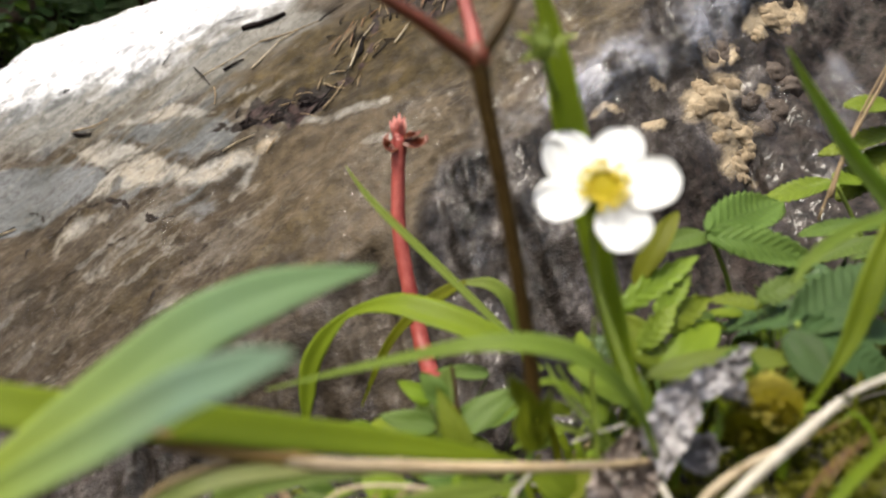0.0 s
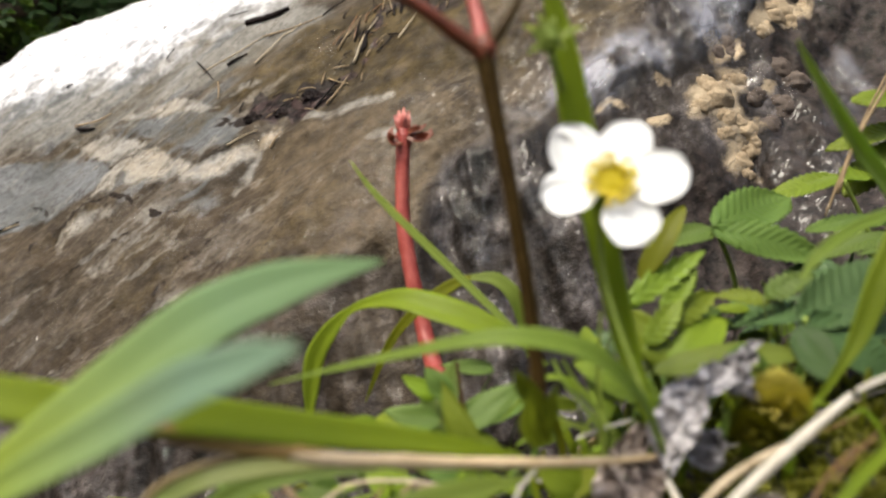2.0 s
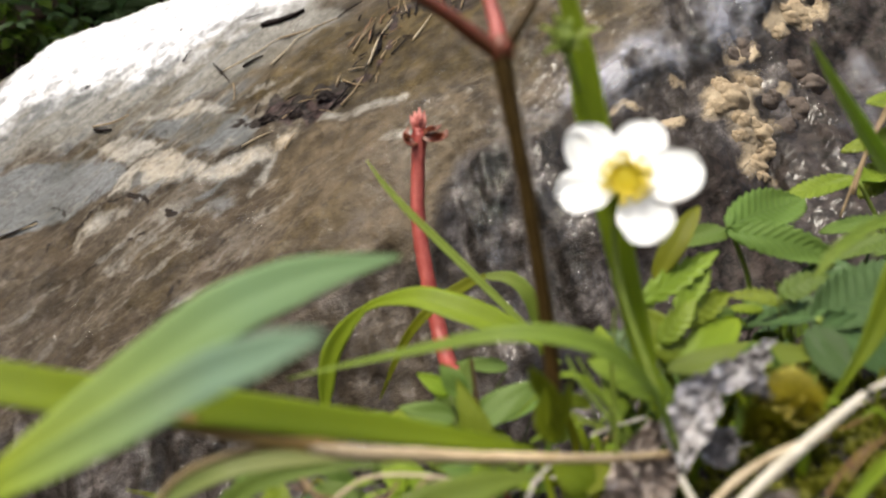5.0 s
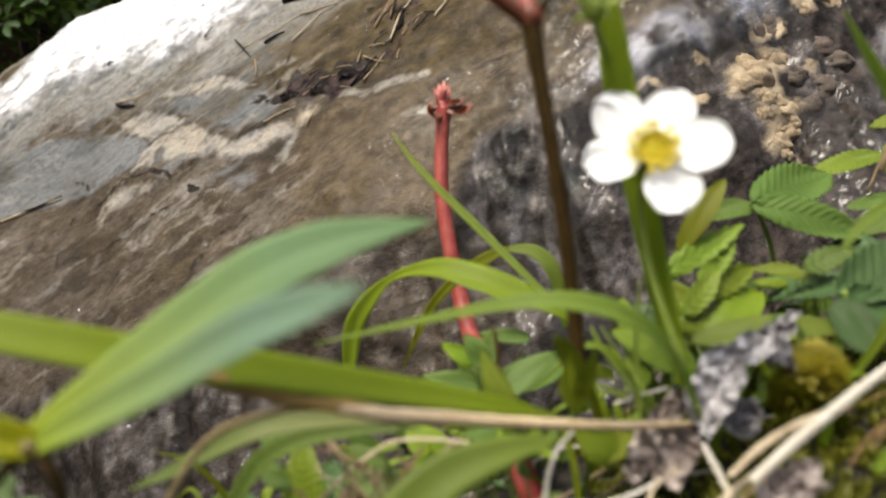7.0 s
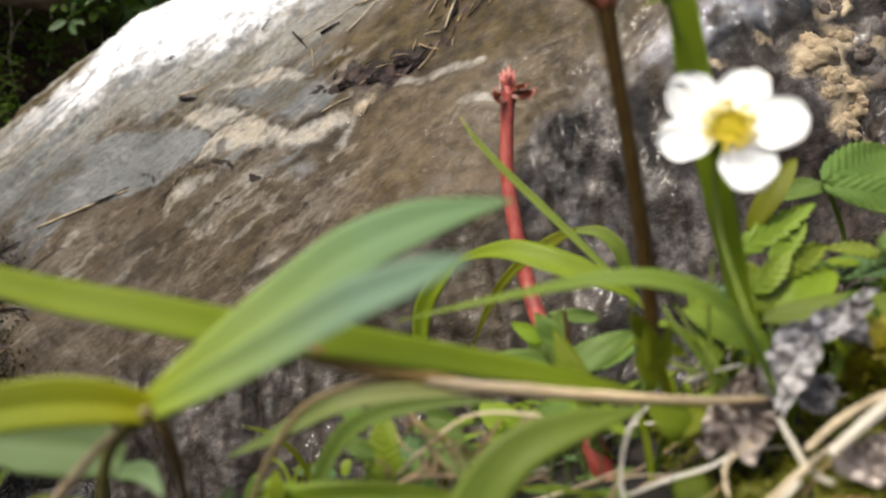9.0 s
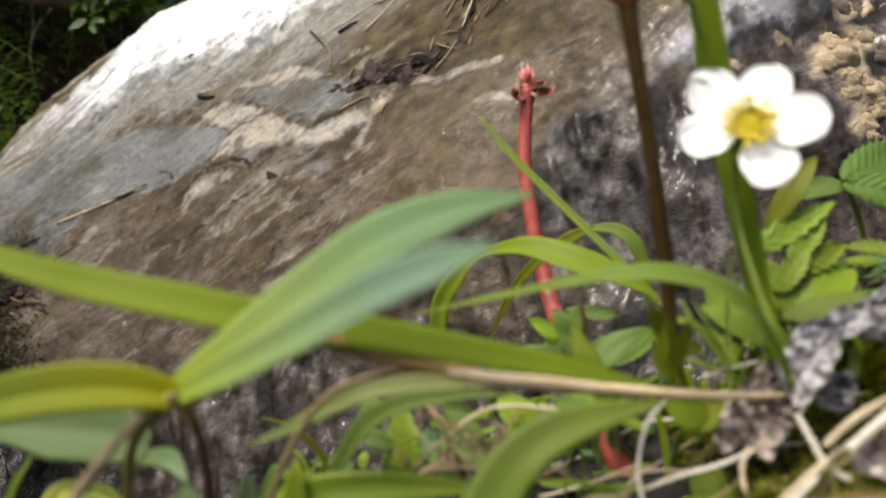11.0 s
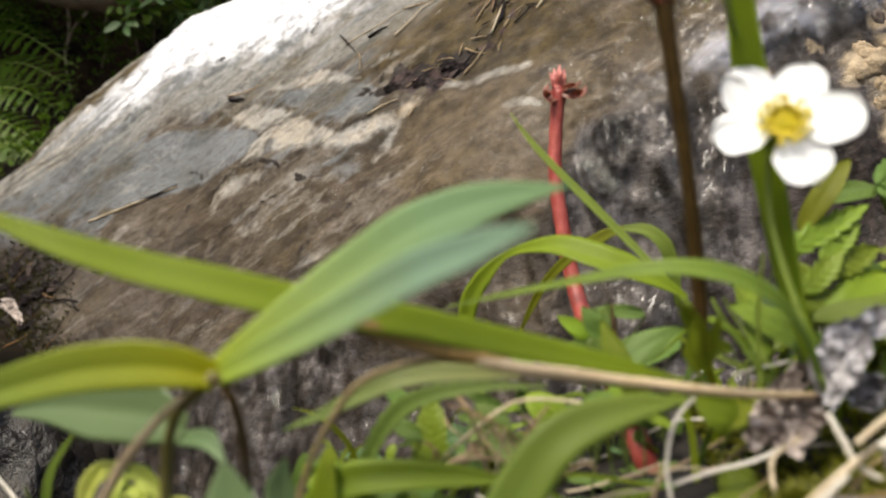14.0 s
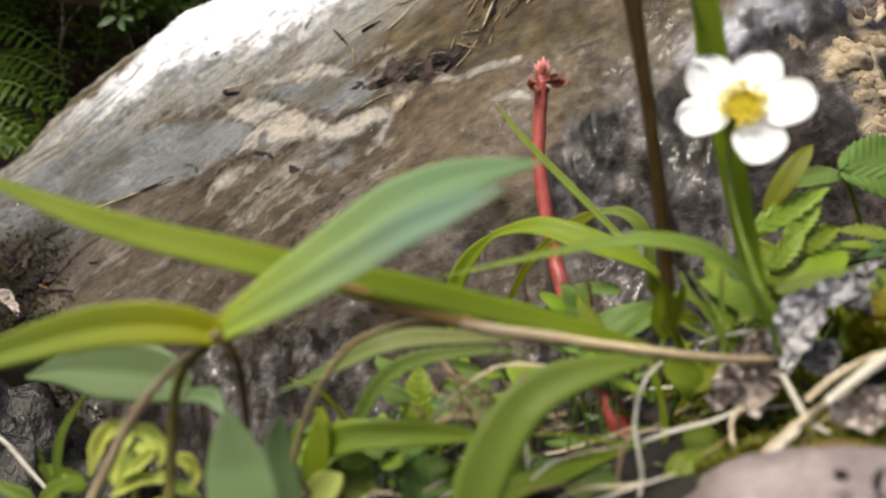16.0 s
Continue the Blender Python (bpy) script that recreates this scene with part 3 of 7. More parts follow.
POLLEN = plain_material("yellow_pollen", (0.62, 0.47, 0.02), (0.80, 0.68, 0.10), 600, 0.6, 0.4, 0.0002)
STIGMA = plain_material("flower_centre", (0.58, 0.48, 0.016), (0.74, 0.64, 0.04), 700, 0.55, 0.5, 0.0003)


# ---- ground: one sheet from the plant bank down to the stream bed and out to the horizon, with added valley sides ----
def ground_height(x, y):
    bank = np.interp(x, [-400, -200, -130, -60, 0, 40, 80, 160, 400], [-60, -10, 18, 34, 46, 58, 74, 96, 120])
    bank = bank - 0.10 * np.clip(90 - y, 0, 400) + 0.06 * np.clip(y - 100, 0, 60) * np.clip((x + 40) / 80, 0, 1)
    drop = np.clip(y - 158 + np.clip(-x, 0, 120) * 0.35 - np.clip(x - 40, 0, 120) * 0.5, 0, None)
    bank = bank - 0.9 * drop
    z = np.maximum(bank, -190)
    away = np.hypot(x, y - 200)
    # unseen slopes all round, added to block the low sky's light
    far = smooth(900, 2600, y) * 700 + (0.95 - 0.5 * smooth(0, -1500, y)) * np.clip(away - 2600, 0, 9000) * smooth(2600, 4200, away)
    z = z + far
    near = np.exp(-((x / 260) ** 2 + ((y - 120) / 200) ** 2))
    z = z + near * (2.2 * fbm(x / 14, y / 14, 4, 3) + 1.0 * fbm(x / 4.5, y / 4.5, 2, 9))
    z = z + (1 - near) * (14 * fbm(x / 190, y / 190, 4, 5) + smooth(3000, 30000, np.abs(x) + np.abs(y)) * 900 * fbm(x / 16000, y / 16000, 3, 8))
    return z


def spread(inner, outer, near_step, count):
    core = np.arange(inner[0], inner[1], near_step)
    k = np.geomspace(near_step, outer, count)
    return np.concatenate([(inner[0] - k)[::-1], core, inner[1] + k])


gx, gy = spread((-190, 190), 60000, 3.0, 46), spread((20, 290), 60000, 3.0, 46)
GX, GY = np.meshgrid(gx, gy)
GZ = ground_height(GX, GY)
cols = len(gx)
gfaces = [(i * cols + j, i * cols + j + 1, (i + 1) * cols + j + 1, (i + 1) * cols + j) for i in range(len(gy) - 1) for j in range(cols - 1)]
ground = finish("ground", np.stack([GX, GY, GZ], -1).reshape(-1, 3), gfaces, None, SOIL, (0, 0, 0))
tagged(ground, "dark damp soil of a stream bank with litter", "ground", kind="structure")


def on_ground(x, y, lift=0.0):
    return (x, y, float(ground_height(np.array(float(x)), np.array(float(y)))) + lift)


# ---- the boulder ----
RIDGE_X = [-660, -590, -534, -470, -385, -309, -241, -100, 100, 300, 520]
RIDGE_Z = [70, 135, 191, 237, 287, 306, 318, 345, 380, 400, 400]
STEP_X = [-660, -366, -170, -70, -14, -2, 34, 80, 200, 520]
STEP_Z = [-70, -24, 22, 68, 112, 145, 164, 196, 376, 700]
FOOT_X = [-660, -441, -375, -330, -290, -200, 0, 520]
FOOT_Z = [40, -4, -14, -50, -85, -150, -190, -190]


def ellipse_mask(x, z, centre, radii, turn, soft=0.35):
    a = radians(turn)
    dx, dz = x - centre[0], z - centre[1]
    u, v = (dx * math.cos(a) + dz * math.sin(a)) / radii[0], (-dx * math.sin(a) + dz * math.cos(a)) / radii[1]
    return 1 - smooth(1 - soft, 1 + soft, np.sqrt(u * u + v * v))


def line_mask(x, z, points, width, soft=0.6):
    best = np.full(x.shape, 1e9)
    for (ax, az), (bx, bz) in zip(points, points[1:]):
        s = np.clip(((x - ax) * (bx - ax) + (z - az) * (bz - az)) / ((bx - ax) ** 2 + (bz - az) ** 2), 0, 1)
        best = np.minimum(best, np.hypot(x - ax - s * (bx - ax), z - az - s * (bz - az)))
    return 1 - smooth(width * (1 - soft), width * (1 + soft), best)


def region_mask(x, z, corners, soft=4.0):
    """One inside the outline, fading over a few millimetres."""
    inside = np.zeros(x.shape, bool)
    far = np.full(x.shape, 1e9)
    for (ax, az), (bx, bz) in zip(corners, corners[1:] + corners[:1]):
        inside ^= ((az > z) != (bz > z)) & (x < (bx - ax) * (z - az) / (bz - az + 1e-9) + ax)
        s = np.clip(((x - ax) * (bx - ax) + (z - az) * (bz - az)) / ((bx - ax) ** 2 + (bz - az) ** 2 + 1e-9), 0, 1)
        far = np.minimum(far, np.hypot(x - ax - s * (bx - ax), z - az - s * (bz - az)))
    return smooth(-soft, soft, np.where(inside, far, -far))


def rock_place(x, z):
    """The face of the boulder over the plane of x and z: a leaning upper face, a steeper rough lower face, a rounded crown."""
    y = 365 - 0.55 * x + 0.77 * (z - 100)
    ridge = np.interp(x, RIDGE_X, RIDGE_Z)
    step = np.interp(x, STEP_X, STEP_Z)
    below = step - z + 6 * fbm(x / 30, z / 30, 3, 21)
    low = 0.5 * (below + np.sqrt(below * below + 300)) - 4
    push = 0.40 * np.clip(low, 0, 160)
    crown = np.clip(75 - (ridge - z), 0, None) / 75
    push_c = 60 * crown ** 2
    along = x * 0.82 + z * 0.57
    over = -x * 0.57 + z * 0.82
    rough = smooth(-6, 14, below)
    relief = 6 * fbm(along / 150, over / 60, 3, 31) + 1.0 * fbm(along / 34, over / 20, 4, 33) + 0.7 * fbm(along / 9, over / 6, 4, 37, 0.6)
    relief = relief * (1 - 0.35 * rough) + rough * (5.0 * fbm(x / 30, z / 50, 3, 41, 0.5) + 3.4 * np.abs(fbm((x + 0.25 * z) / 13, z / 46, 3, 45)) + 0.6 * fbm(x / 6, z / 12, 3, 43, 0.55))
    layer = np.abs(fbm(along / 210, over / 34, 2, 51))
    relief = relief - 1.0 * np.exp(-(layer / 0.06) ** 2) * (1 - rough)
    px = x + 0.05 * push - 0.42 * push_c + 0.4 * relief
    py = y + 1.0 * push + 1.0 * push_c + 0.72 * relief
    pz = z - 0.05 * push + 0.25 * push_c - 0.55 * relief
    return px, py, pz, below, rough, ridge


def build_boulder():
    nx, nz, over_rows, under_rows = 660, 330, 14, 10
    xs = np.linspace(-655, 500, nx)
    foot, ridge = np.interp(xs, FOOT_X, FOOT_Z), np.interp(xs, RIDGE_X, RIDGE_Z)
    s = np.linspace(0, 1, nz)[:, None]
    X = np.repeat(xs[None, :], nz, 0)
    Z = foot[None, :] + s * (ridge - foot)[None, :]
    px, py, pz, below, rough, rid = rock_place(X, Z)
    rows_p = [np.stack([px, py, pz], -1)]
    # crown rolls over to the back, the foot is hollowed under
    back = []
    for k in range(1, over_rows + 1):
        a = k / over_rows
        back.append(np.stack([px[-1] - 20 * a, py[-1] + 420 * a ** 0.9, pz[-1] + 6 * a - 330 * a ** 1.9], -1))
    under = []
    for k in range(under_rows, 0, -1):
        a = k / under_rows
        under.append(np.stack([px[0], py[0] + 300 * a, pz[0] - 14 * math.sin(a * 3.14) - 30 * a], -1))
    V = np.concatenate([np.stack(under), rows_p[0], np.stack(back)], 0)
    total = V.shape[0]
    faces = [(i * nx + j, i * nx + j + 1, (i + 1) * nx + j + 1, (i + 1) * nx + j) for i in range(total - 1) for j in range(nx - 1)]
    ob = finish("boulder", V.reshape(-1, 3), faces, None, STONE, (-60, 420, -190))
    tagged(ob, "large wet layered boulder with tan crust and painted white sky glare beside a stream", "boulder")
    # masks for stains, painted glare and darker areas, each with a shape of its own
    warp = 9 * fbm(X / 34, Z / 26, 4, 61)
    warp2 = 9 * fbm(X / 31, Z / 22, 4, 67)
    x, z = X + warp, Z + warp2
    tiny = fbm(X / 9, Z / 7, 4, 71, 0.6)
    # white: painted sky glare along the crown, fading below this edge
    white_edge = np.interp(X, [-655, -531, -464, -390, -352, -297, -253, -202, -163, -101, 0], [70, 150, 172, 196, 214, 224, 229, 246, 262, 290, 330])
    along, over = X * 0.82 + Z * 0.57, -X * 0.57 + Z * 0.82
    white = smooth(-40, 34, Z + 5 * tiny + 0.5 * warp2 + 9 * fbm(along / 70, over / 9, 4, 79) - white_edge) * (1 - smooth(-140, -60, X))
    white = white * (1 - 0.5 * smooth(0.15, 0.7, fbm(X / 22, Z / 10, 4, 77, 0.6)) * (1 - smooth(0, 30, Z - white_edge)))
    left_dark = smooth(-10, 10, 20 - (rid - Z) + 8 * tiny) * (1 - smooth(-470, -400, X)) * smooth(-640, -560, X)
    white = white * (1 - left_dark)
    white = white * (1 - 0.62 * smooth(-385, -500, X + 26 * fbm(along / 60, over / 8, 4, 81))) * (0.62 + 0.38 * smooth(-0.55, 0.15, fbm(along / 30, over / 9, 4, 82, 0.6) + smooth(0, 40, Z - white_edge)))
    xr, zr = X + 0.45 * warp, Z + 0.45 * warp2
    veil = smooth(-0.9, 0.5, fbm(along / 26, over / 9, 4, 83, 0.6))
    slab = region_mask(xr, zr, [(-465, 125), (-404, 153), (-298, 169), (-251, 160), (-235, 146), (-247, 133), (-273, 122), (-336, 108), (-411, 91), (-486, 100)], 7)
    slab = np.maximum(slab, 0.8 * region_mask(xr, zr, [(-258, 189), (-222, 191), (-153, 184), (-121, 175), (-132, 158), (-183, 160), (-211, 172)], 5))
    slab = np.maximum(slab, 0.75 * smooth(-46, -8, Z - white_edge + 0.8 * warp) * (0.35 + 0.65 * veil) * (1 - smooth(-200, -140, X)))
    slab = np.maximum(slab, 0.5 * veil * ellipse_mask(x, z, (-470, 120), (110, 46), 22, 0.6))
    left_grey = smooth(-330, -400, X + 20 * fbm(along / 40, over / 12, 3, 157)) * smooth(40, 70, Z + warp)
    slab = np.maximum(slab, 0.8 * left_grey * (0.55 + 0.45 * veil))
    ribs = smooth(-0.5, 0.6, fbm(along / 60, over / 5, 4, 85, 0.6))
    slab = np.maximum(slab, (0.25 + 0.4 * ribs) * smooth(90, 150, Z + 0.3 * X + 60 + warp) * (1 - smooth(-170, -90, X)))
    pale = 0.85 * region_mask(xr, zr, [(-257, 195), (-226, 200), (-198, 204), (-165, 193), (-151, 189), (-166, 185), (-214, 190)], 4)
    pale = np.maximum(pale, region_mask(xr, zr, [(-278, 171), (-256, 183), (-208, 167), (-205, 161), (-238, 153), (-251, 161)], 4))
    pale = np.maximum(pale, region_mask(xr, zr, [(-240, 144), (-232, 154), (-196, 159), (-164, 148), (-177, 140), (-213, 135), (-243, 131)], 3.5))
    pale = np.maximum(pale, 0.8 * line_mask(xr, zr, [(-173, 147), (-149, 147), (-132, 149), (-114, 153)], 6))
    pale = np.maximum(pale, 0.75 * line_mask(xr, zr, [(-263, 99), (-261, 109), (-248, 117), (-220, 121)], 5))
    pale = np.maximum(pale, 0.7 * line_mask(xr, zr, [(-86, 173), (-68, 174), (-49, 177), (-31, 181)], 3))
    pale = np.maximum(pale, 0.55 * line_mask(xr, zr, [(-122, 131), (-115, 145), (-106, 157), (-99, 167)], 3))
    pale = np.maximum(pale, 0.5 * line_mask(xr, zr, [(-156, 194), (-134, 203), (-122, 206)], 2.5))
    pale = np.maximum(pale, 0.62 * ribs * smooth(-80, -20, Z - white_edge + 0.8 * warp) * (1 - smooth(-190, -130, X)))
    pale = np.maximum(pale, 0.42 * smooth(0.25, 0.75, fbm(along / 40, over / 6, 4, 89, 0.6)) * (1 - smooth(-120, -60, X)) * (1 - smooth(-420, -480, X)))
    pale = np.maximum(pale, 0.9 * ellipse_mask(xr, zr, (-32, 155), (9, 3.5), 5))
    pale = pale * (1 - 0.8 * ellipse_mask(X, Z, (-219, 142), (4, 8), 10)) * (0.55 + 0.45 * smooth(-0.8, 0.4, fbm(along / 14, over / 5, 4, 86, 0.6)))
    tan = 0.28 * region_mask(xr, zr, [(-234, 152), (-196, 158), (-167, 148), (-177, 141), (-208, 140)], 6)
    tan = np.maximum(tan, 0.25 * line_mask(xr, zr, [(-167, 147), (-138, 148), (-114, 153), (-100, 166)], 5))
    warp_s = 3.2 * fbm(X / 9, Z / 8, 4, 63)
    warp_t = 3.2 * fbm(X / 8, Z / 9, 4, 65)
    xs2, zs2 = X + warp_s, Z + warp_t
    crust = region_mask(xs2, zs2, [(120, 177), (126, 186), (137, 190), (140, 197), (149, 195), (146, 173), (138, 169), (125, 165)], 6)
    crust = np.maximum(crust, region_mask(xs2, zs2, [(130, 158), (136, 164), (149, 169), (158, 167), (146, 159), (142, 147), (149, 140), (137, 138), (133, 145), (136, 156)], 6))
    for c, r, a in (((137, 207), (5, 8), 10), ((149, 207), (5, 5), -20), ((176, 230), (18, 6), 25), ((163, 222), (6, 8), 0), ((163, 184), (6, 3), 20), ((79, 173), (8, 3), 5), ((107, 187), (5, 3), 10), ((106, 163), (6, 3), 20)):
        crust = np.maximum(crust, ellipse_mask(xs2, zs2, c, r, a))
    tan = np.maximum(tan, 0.8 * crust * smooth(-1.4, -0.5, tiny))
    grow = (1.5 * crust * (1 + 0.45 * fbm(X / 7, Z / 7, 3, 145)))[..., None] * unit((-0.5, -1.0, 0.7))
    lifted = V.copy()
    lifted[under_rows:under_rows + nz] += grow
    ob.data.vertices.foreach_set("co", ((lifted.reshape(-1, 3) - np.array((-60, 420, -190))) * MM).ravel())
    algae = 0.95 * region_mask(xr, zr, [(-113, 138), (-102, 161), (-80, 171), (-33, 177), (-29, 145), (-54, 133), (-84, 116)], 12)
    algae = np.maximum(algae, 0.8 * region_mask(xr, zr, [(-148, 212), (-117, 237), (-78, 250), (-58, 221), (-71, 197), (-115, 200)], 9))
    algae = np.maximum(algae, ellipse_mask(x, z, (-75, 222), (60, 26), 20, 0.5) * 0.85)
    algae = np.maximum(algae, ellipse_mask(x, z, (40, 225), (60, 26), 20, 0.5) * 0.7)
    film = region_mask(xr, zr, [(-98, 145), (-71, 168), (-37, 176), (-7, 174), (8, 161), (-3, 148), (-10, 131), (-13, 104), (-25, 88), (-74, 90), (-110, 111)], 7)
    band = region_mask(xr, zr, [(-23, 176), (-4, 205), (57, 206), (86, 184), (74, 169), (43, 167), (14, 158)], 9)
    algae = np.maximum(algae, 0.9 * film)
    algae = np.maximum(algae, 0.75 * smooth(-70, -10, X) * smooth(165, 195, Z - 0.25 * X) * (1 - smooth(90, 130, X)) * smooth(-0.9, 0.2, fbm(X / 14, Z / 10, 4, 155)))
    algae = np.maximum(algae, 0.85 * band * smooth(-0.6, 0.3, fbm(X / 12, Z / 9, 4, 153)))
    crack = 0.8 * line_mask(xr, zr, [(-275, 95), (-274, 109), (-247, 127), (-221, 131)], 1.0)
    crack = np.maximum(crack, line_mask(xr, zr, [(-221, 131), (-206, 128), (-191, 122), (-170, 120)], 1.5) * smooth(-1.0, 0.0, tiny))
    crack = np.maximum(crack, line_mask(x, z, [(-150, 172), (-121, 176), (-92, 184), (-70, 196)], 4.5) * smooth(-0.4, 0.4, tiny))
    crack = np.maximum(crack, 0.62 * line_mask(xr, zr, [(-189, 56), (-167, 72), (-147, 90), (-136, 100)], 2.6, 0.9) * smooth(-0.9, 0.3, tiny))
    crack = np.maximum(crack, line_mask(xr, zr, [(-209, 128), (-192, 122), (-178, 117), (-163, 120)], 1.3) * smooth(-0.9, 0.1, tiny))
    crack = np.maximum(crack, 0.8 * line_mask(xr, zr, [(-305, 130), (-285, 123), (-282, 109), (-288, 94), (-308, 82)], 1.1) * smooth(-0.6, 0.3, tiny))
    crack = np.maximum(crack, 0.8 * line_mask(xr, zr, [(-250, 80), (-234, 89), (-211, 96), (-192, 105)], 1.2) * smooth(-0.5, 0.3, tiny))
    crack = np.maximum(crack, 0.55 * smooth(0.85, 1.0, fbm(X / 12, Z / 5, 4, 87, 0.6)) * white)
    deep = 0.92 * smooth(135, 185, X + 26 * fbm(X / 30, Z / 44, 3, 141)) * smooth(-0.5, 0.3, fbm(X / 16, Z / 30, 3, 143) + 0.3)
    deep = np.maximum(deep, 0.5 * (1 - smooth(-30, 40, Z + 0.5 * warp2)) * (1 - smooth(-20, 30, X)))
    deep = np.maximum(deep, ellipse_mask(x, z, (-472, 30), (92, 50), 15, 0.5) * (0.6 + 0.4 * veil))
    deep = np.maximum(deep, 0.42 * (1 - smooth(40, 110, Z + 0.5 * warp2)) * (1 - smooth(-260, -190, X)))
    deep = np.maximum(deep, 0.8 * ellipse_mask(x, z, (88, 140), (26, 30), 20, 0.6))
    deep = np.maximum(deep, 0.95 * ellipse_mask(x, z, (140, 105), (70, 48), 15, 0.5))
    deep = np.maximum(deep, 0.7 * ellipse_mask(x, z, (-14, 254), (34, 11), 8, 0.5))
    deep = np.maximum(deep, 0.7 * ellipse_mask(x, z, (60, 262), (26, 12), 8, 0.5))
    rough = rough * (1 - 0.75 * ellipse_mask(x, z, (-48, 45), (58, 36), 25, 0.6))
    debris = region_mask(xr, zr, [(-128, 193), (-120, 199), (-106, 184), (-88, 184), (-74, 191), (-70, 188), (-72, 180), (-87, 173), (-109, 173), (-123, 181)], 2.5)
    deep = np.maximum(deep, debris * smooth(-0.8, 0.1, tiny))
    deep = np.maximum(deep, 0.38 * left_grey * (1 - smooth(-30, 10, Z - white_edge)) * smooth(-0.8, 0.4, fbm(along / 34, over / 10, 4, 159)))
    rough = rough * (1 - 0.9 * film) * (1 - 0.8 * band) * (1 - 0.5 * smooth(165, 195, Z - 0.25 * X) * (1 - smooth(90, 130, X)))
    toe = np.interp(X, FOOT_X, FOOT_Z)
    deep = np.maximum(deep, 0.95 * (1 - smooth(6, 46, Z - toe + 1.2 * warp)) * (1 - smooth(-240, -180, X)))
    # shade painted into the colour at the upper right, gloss cut there too
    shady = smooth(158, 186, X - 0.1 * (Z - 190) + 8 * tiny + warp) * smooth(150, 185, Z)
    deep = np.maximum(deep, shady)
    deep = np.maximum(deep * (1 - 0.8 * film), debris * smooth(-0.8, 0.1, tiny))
    olive = region_mask(xr, zr, [(-116, 214), (-93, 246), (-67, 246), (-54, 262), (-29, 249), (-39, 212), (-59, 196), (-82, 187), (-102, 185), (-128, 188), (-154, 198)], 12)
    olive = np.maximum(olive, 0.7 * line_mask(xr, zr, [(-30, 262), (-22, 235), (-34, 214)], 12, 0.9)) * smooth(-1.1, -0.1, fbm(along / 40, over / 12, 4, 171))
    olive = np.maximum(olive, 0.45 * smooth(0.0, 0.7, fbm(along / 90, over / 22, 3, 173)) * (1 - smooth(-60, -10, X)) * (1 - smooth(-10, 20, Z - white_edge)))
    beige = region_mask(xr, zr, [(-354, 174), (-280, 204), (-205, 227), (-144, 255), (-116, 268), (-89, 268), (-67, 244), (-96, 224), (-158, 213), (-181, 204), (-252, 203), (-311, 182)], 12) * (1 - 0.6 * olive)
    beige = np.maximum(beige, 0.9 * smooth(-62, -20, Z - white_edge) * (1 - smooth(-120, -90, X)))
    beige = np.maximum(beige, 0.5 * smooth(0.1, 0.6, fbm(along / 34, over / 12, 4, 175)) * region_mask(xr, zr, [(-110, 112), (-64, 138), (-20, 168), (0, 160), (-14, 120), (-40, 84), (-90, 84)], 10))
    patchy = smooth(-0.25, 0.45, fbm(X / 26, Z / 40, 3, 185))
    glaze = np.maximum(rough, np.maximum(0.35 * film, 0.9 * band)) * (0.12 + 0.88 * patchy)
    glaze = np.maximum(glaze, 0.8 * (0.2 + 0.8 * patchy) * (1 - smooth(10, 90, Z + 0.2 * X + 30 + warp)))
    glaze = np.maximum(glaze, 0.4 * smooth(0.2, 0.7, fbm(along / 60, over / 25, 3, 177)))
    glaze = glaze * (1 - 0.95 * shady)
    olive = np.maximum(olive, 0.92 * smooth(-80, -20, X) * smooth(176, 200, Z - 0.2 * X) * (1 - smooth(70, 110, X)) * smooth(-0.7, 0.3, fbm(along / 50, over / 14, 4, 183)))
    olive = np.maximum(olive, 0.95 * left_dark)
    beige = beige * (1 - left_dark)
    rust = region_mask(xr, zr, [(-127, 186), (-107, 190), (-83, 186), (-74, 192), (-64, 188), (-76, 177), (-90, 170), (-105, 171), (-120, 174)], 3) * smooth(-0.9, -0.1, tiny)
    rust = np.maximum(rust, 0.9 * line_mask(x, z, [(-74, 188), (-60, 200), (-53, 211), (-47, 226), (-47, 244), (-33, 250)], 3.5) * smooth(-0.7, 0.1, tiny))
    rust = np.maximum(rust, 0.9 * region_mask(xr, zr, [(-20, 264), (8, 258), (9, 234), (-2, 236)], 5) * smooth(-0.7, 0.1, tiny))
    me = ob.data
    for name, chans in (("stain_glare", (white, tan, slab, rough * 0.95)), ("stain_shade", (algae, crack, pale, deep)), ("stain_c", (olive, beige, glaze, rust))):
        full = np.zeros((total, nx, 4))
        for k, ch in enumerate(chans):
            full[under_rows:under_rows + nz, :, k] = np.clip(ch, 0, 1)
        full[:under_rows, :, 3] = 1 if name == "stain_glare" else 0
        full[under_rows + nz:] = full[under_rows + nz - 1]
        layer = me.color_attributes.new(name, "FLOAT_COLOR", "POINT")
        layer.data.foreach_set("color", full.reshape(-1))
    return ob


boulder = build_boulder()


def on_rock(x, z, lift=1.0):
    px, py, pz, *_ = rock_place(np.array([float(x)]), np.array([float(z)]))
    n = unit((-0.55, -1.0, 0.77))
    return np.array((px[0], py[0], pz[0])) + n * lift


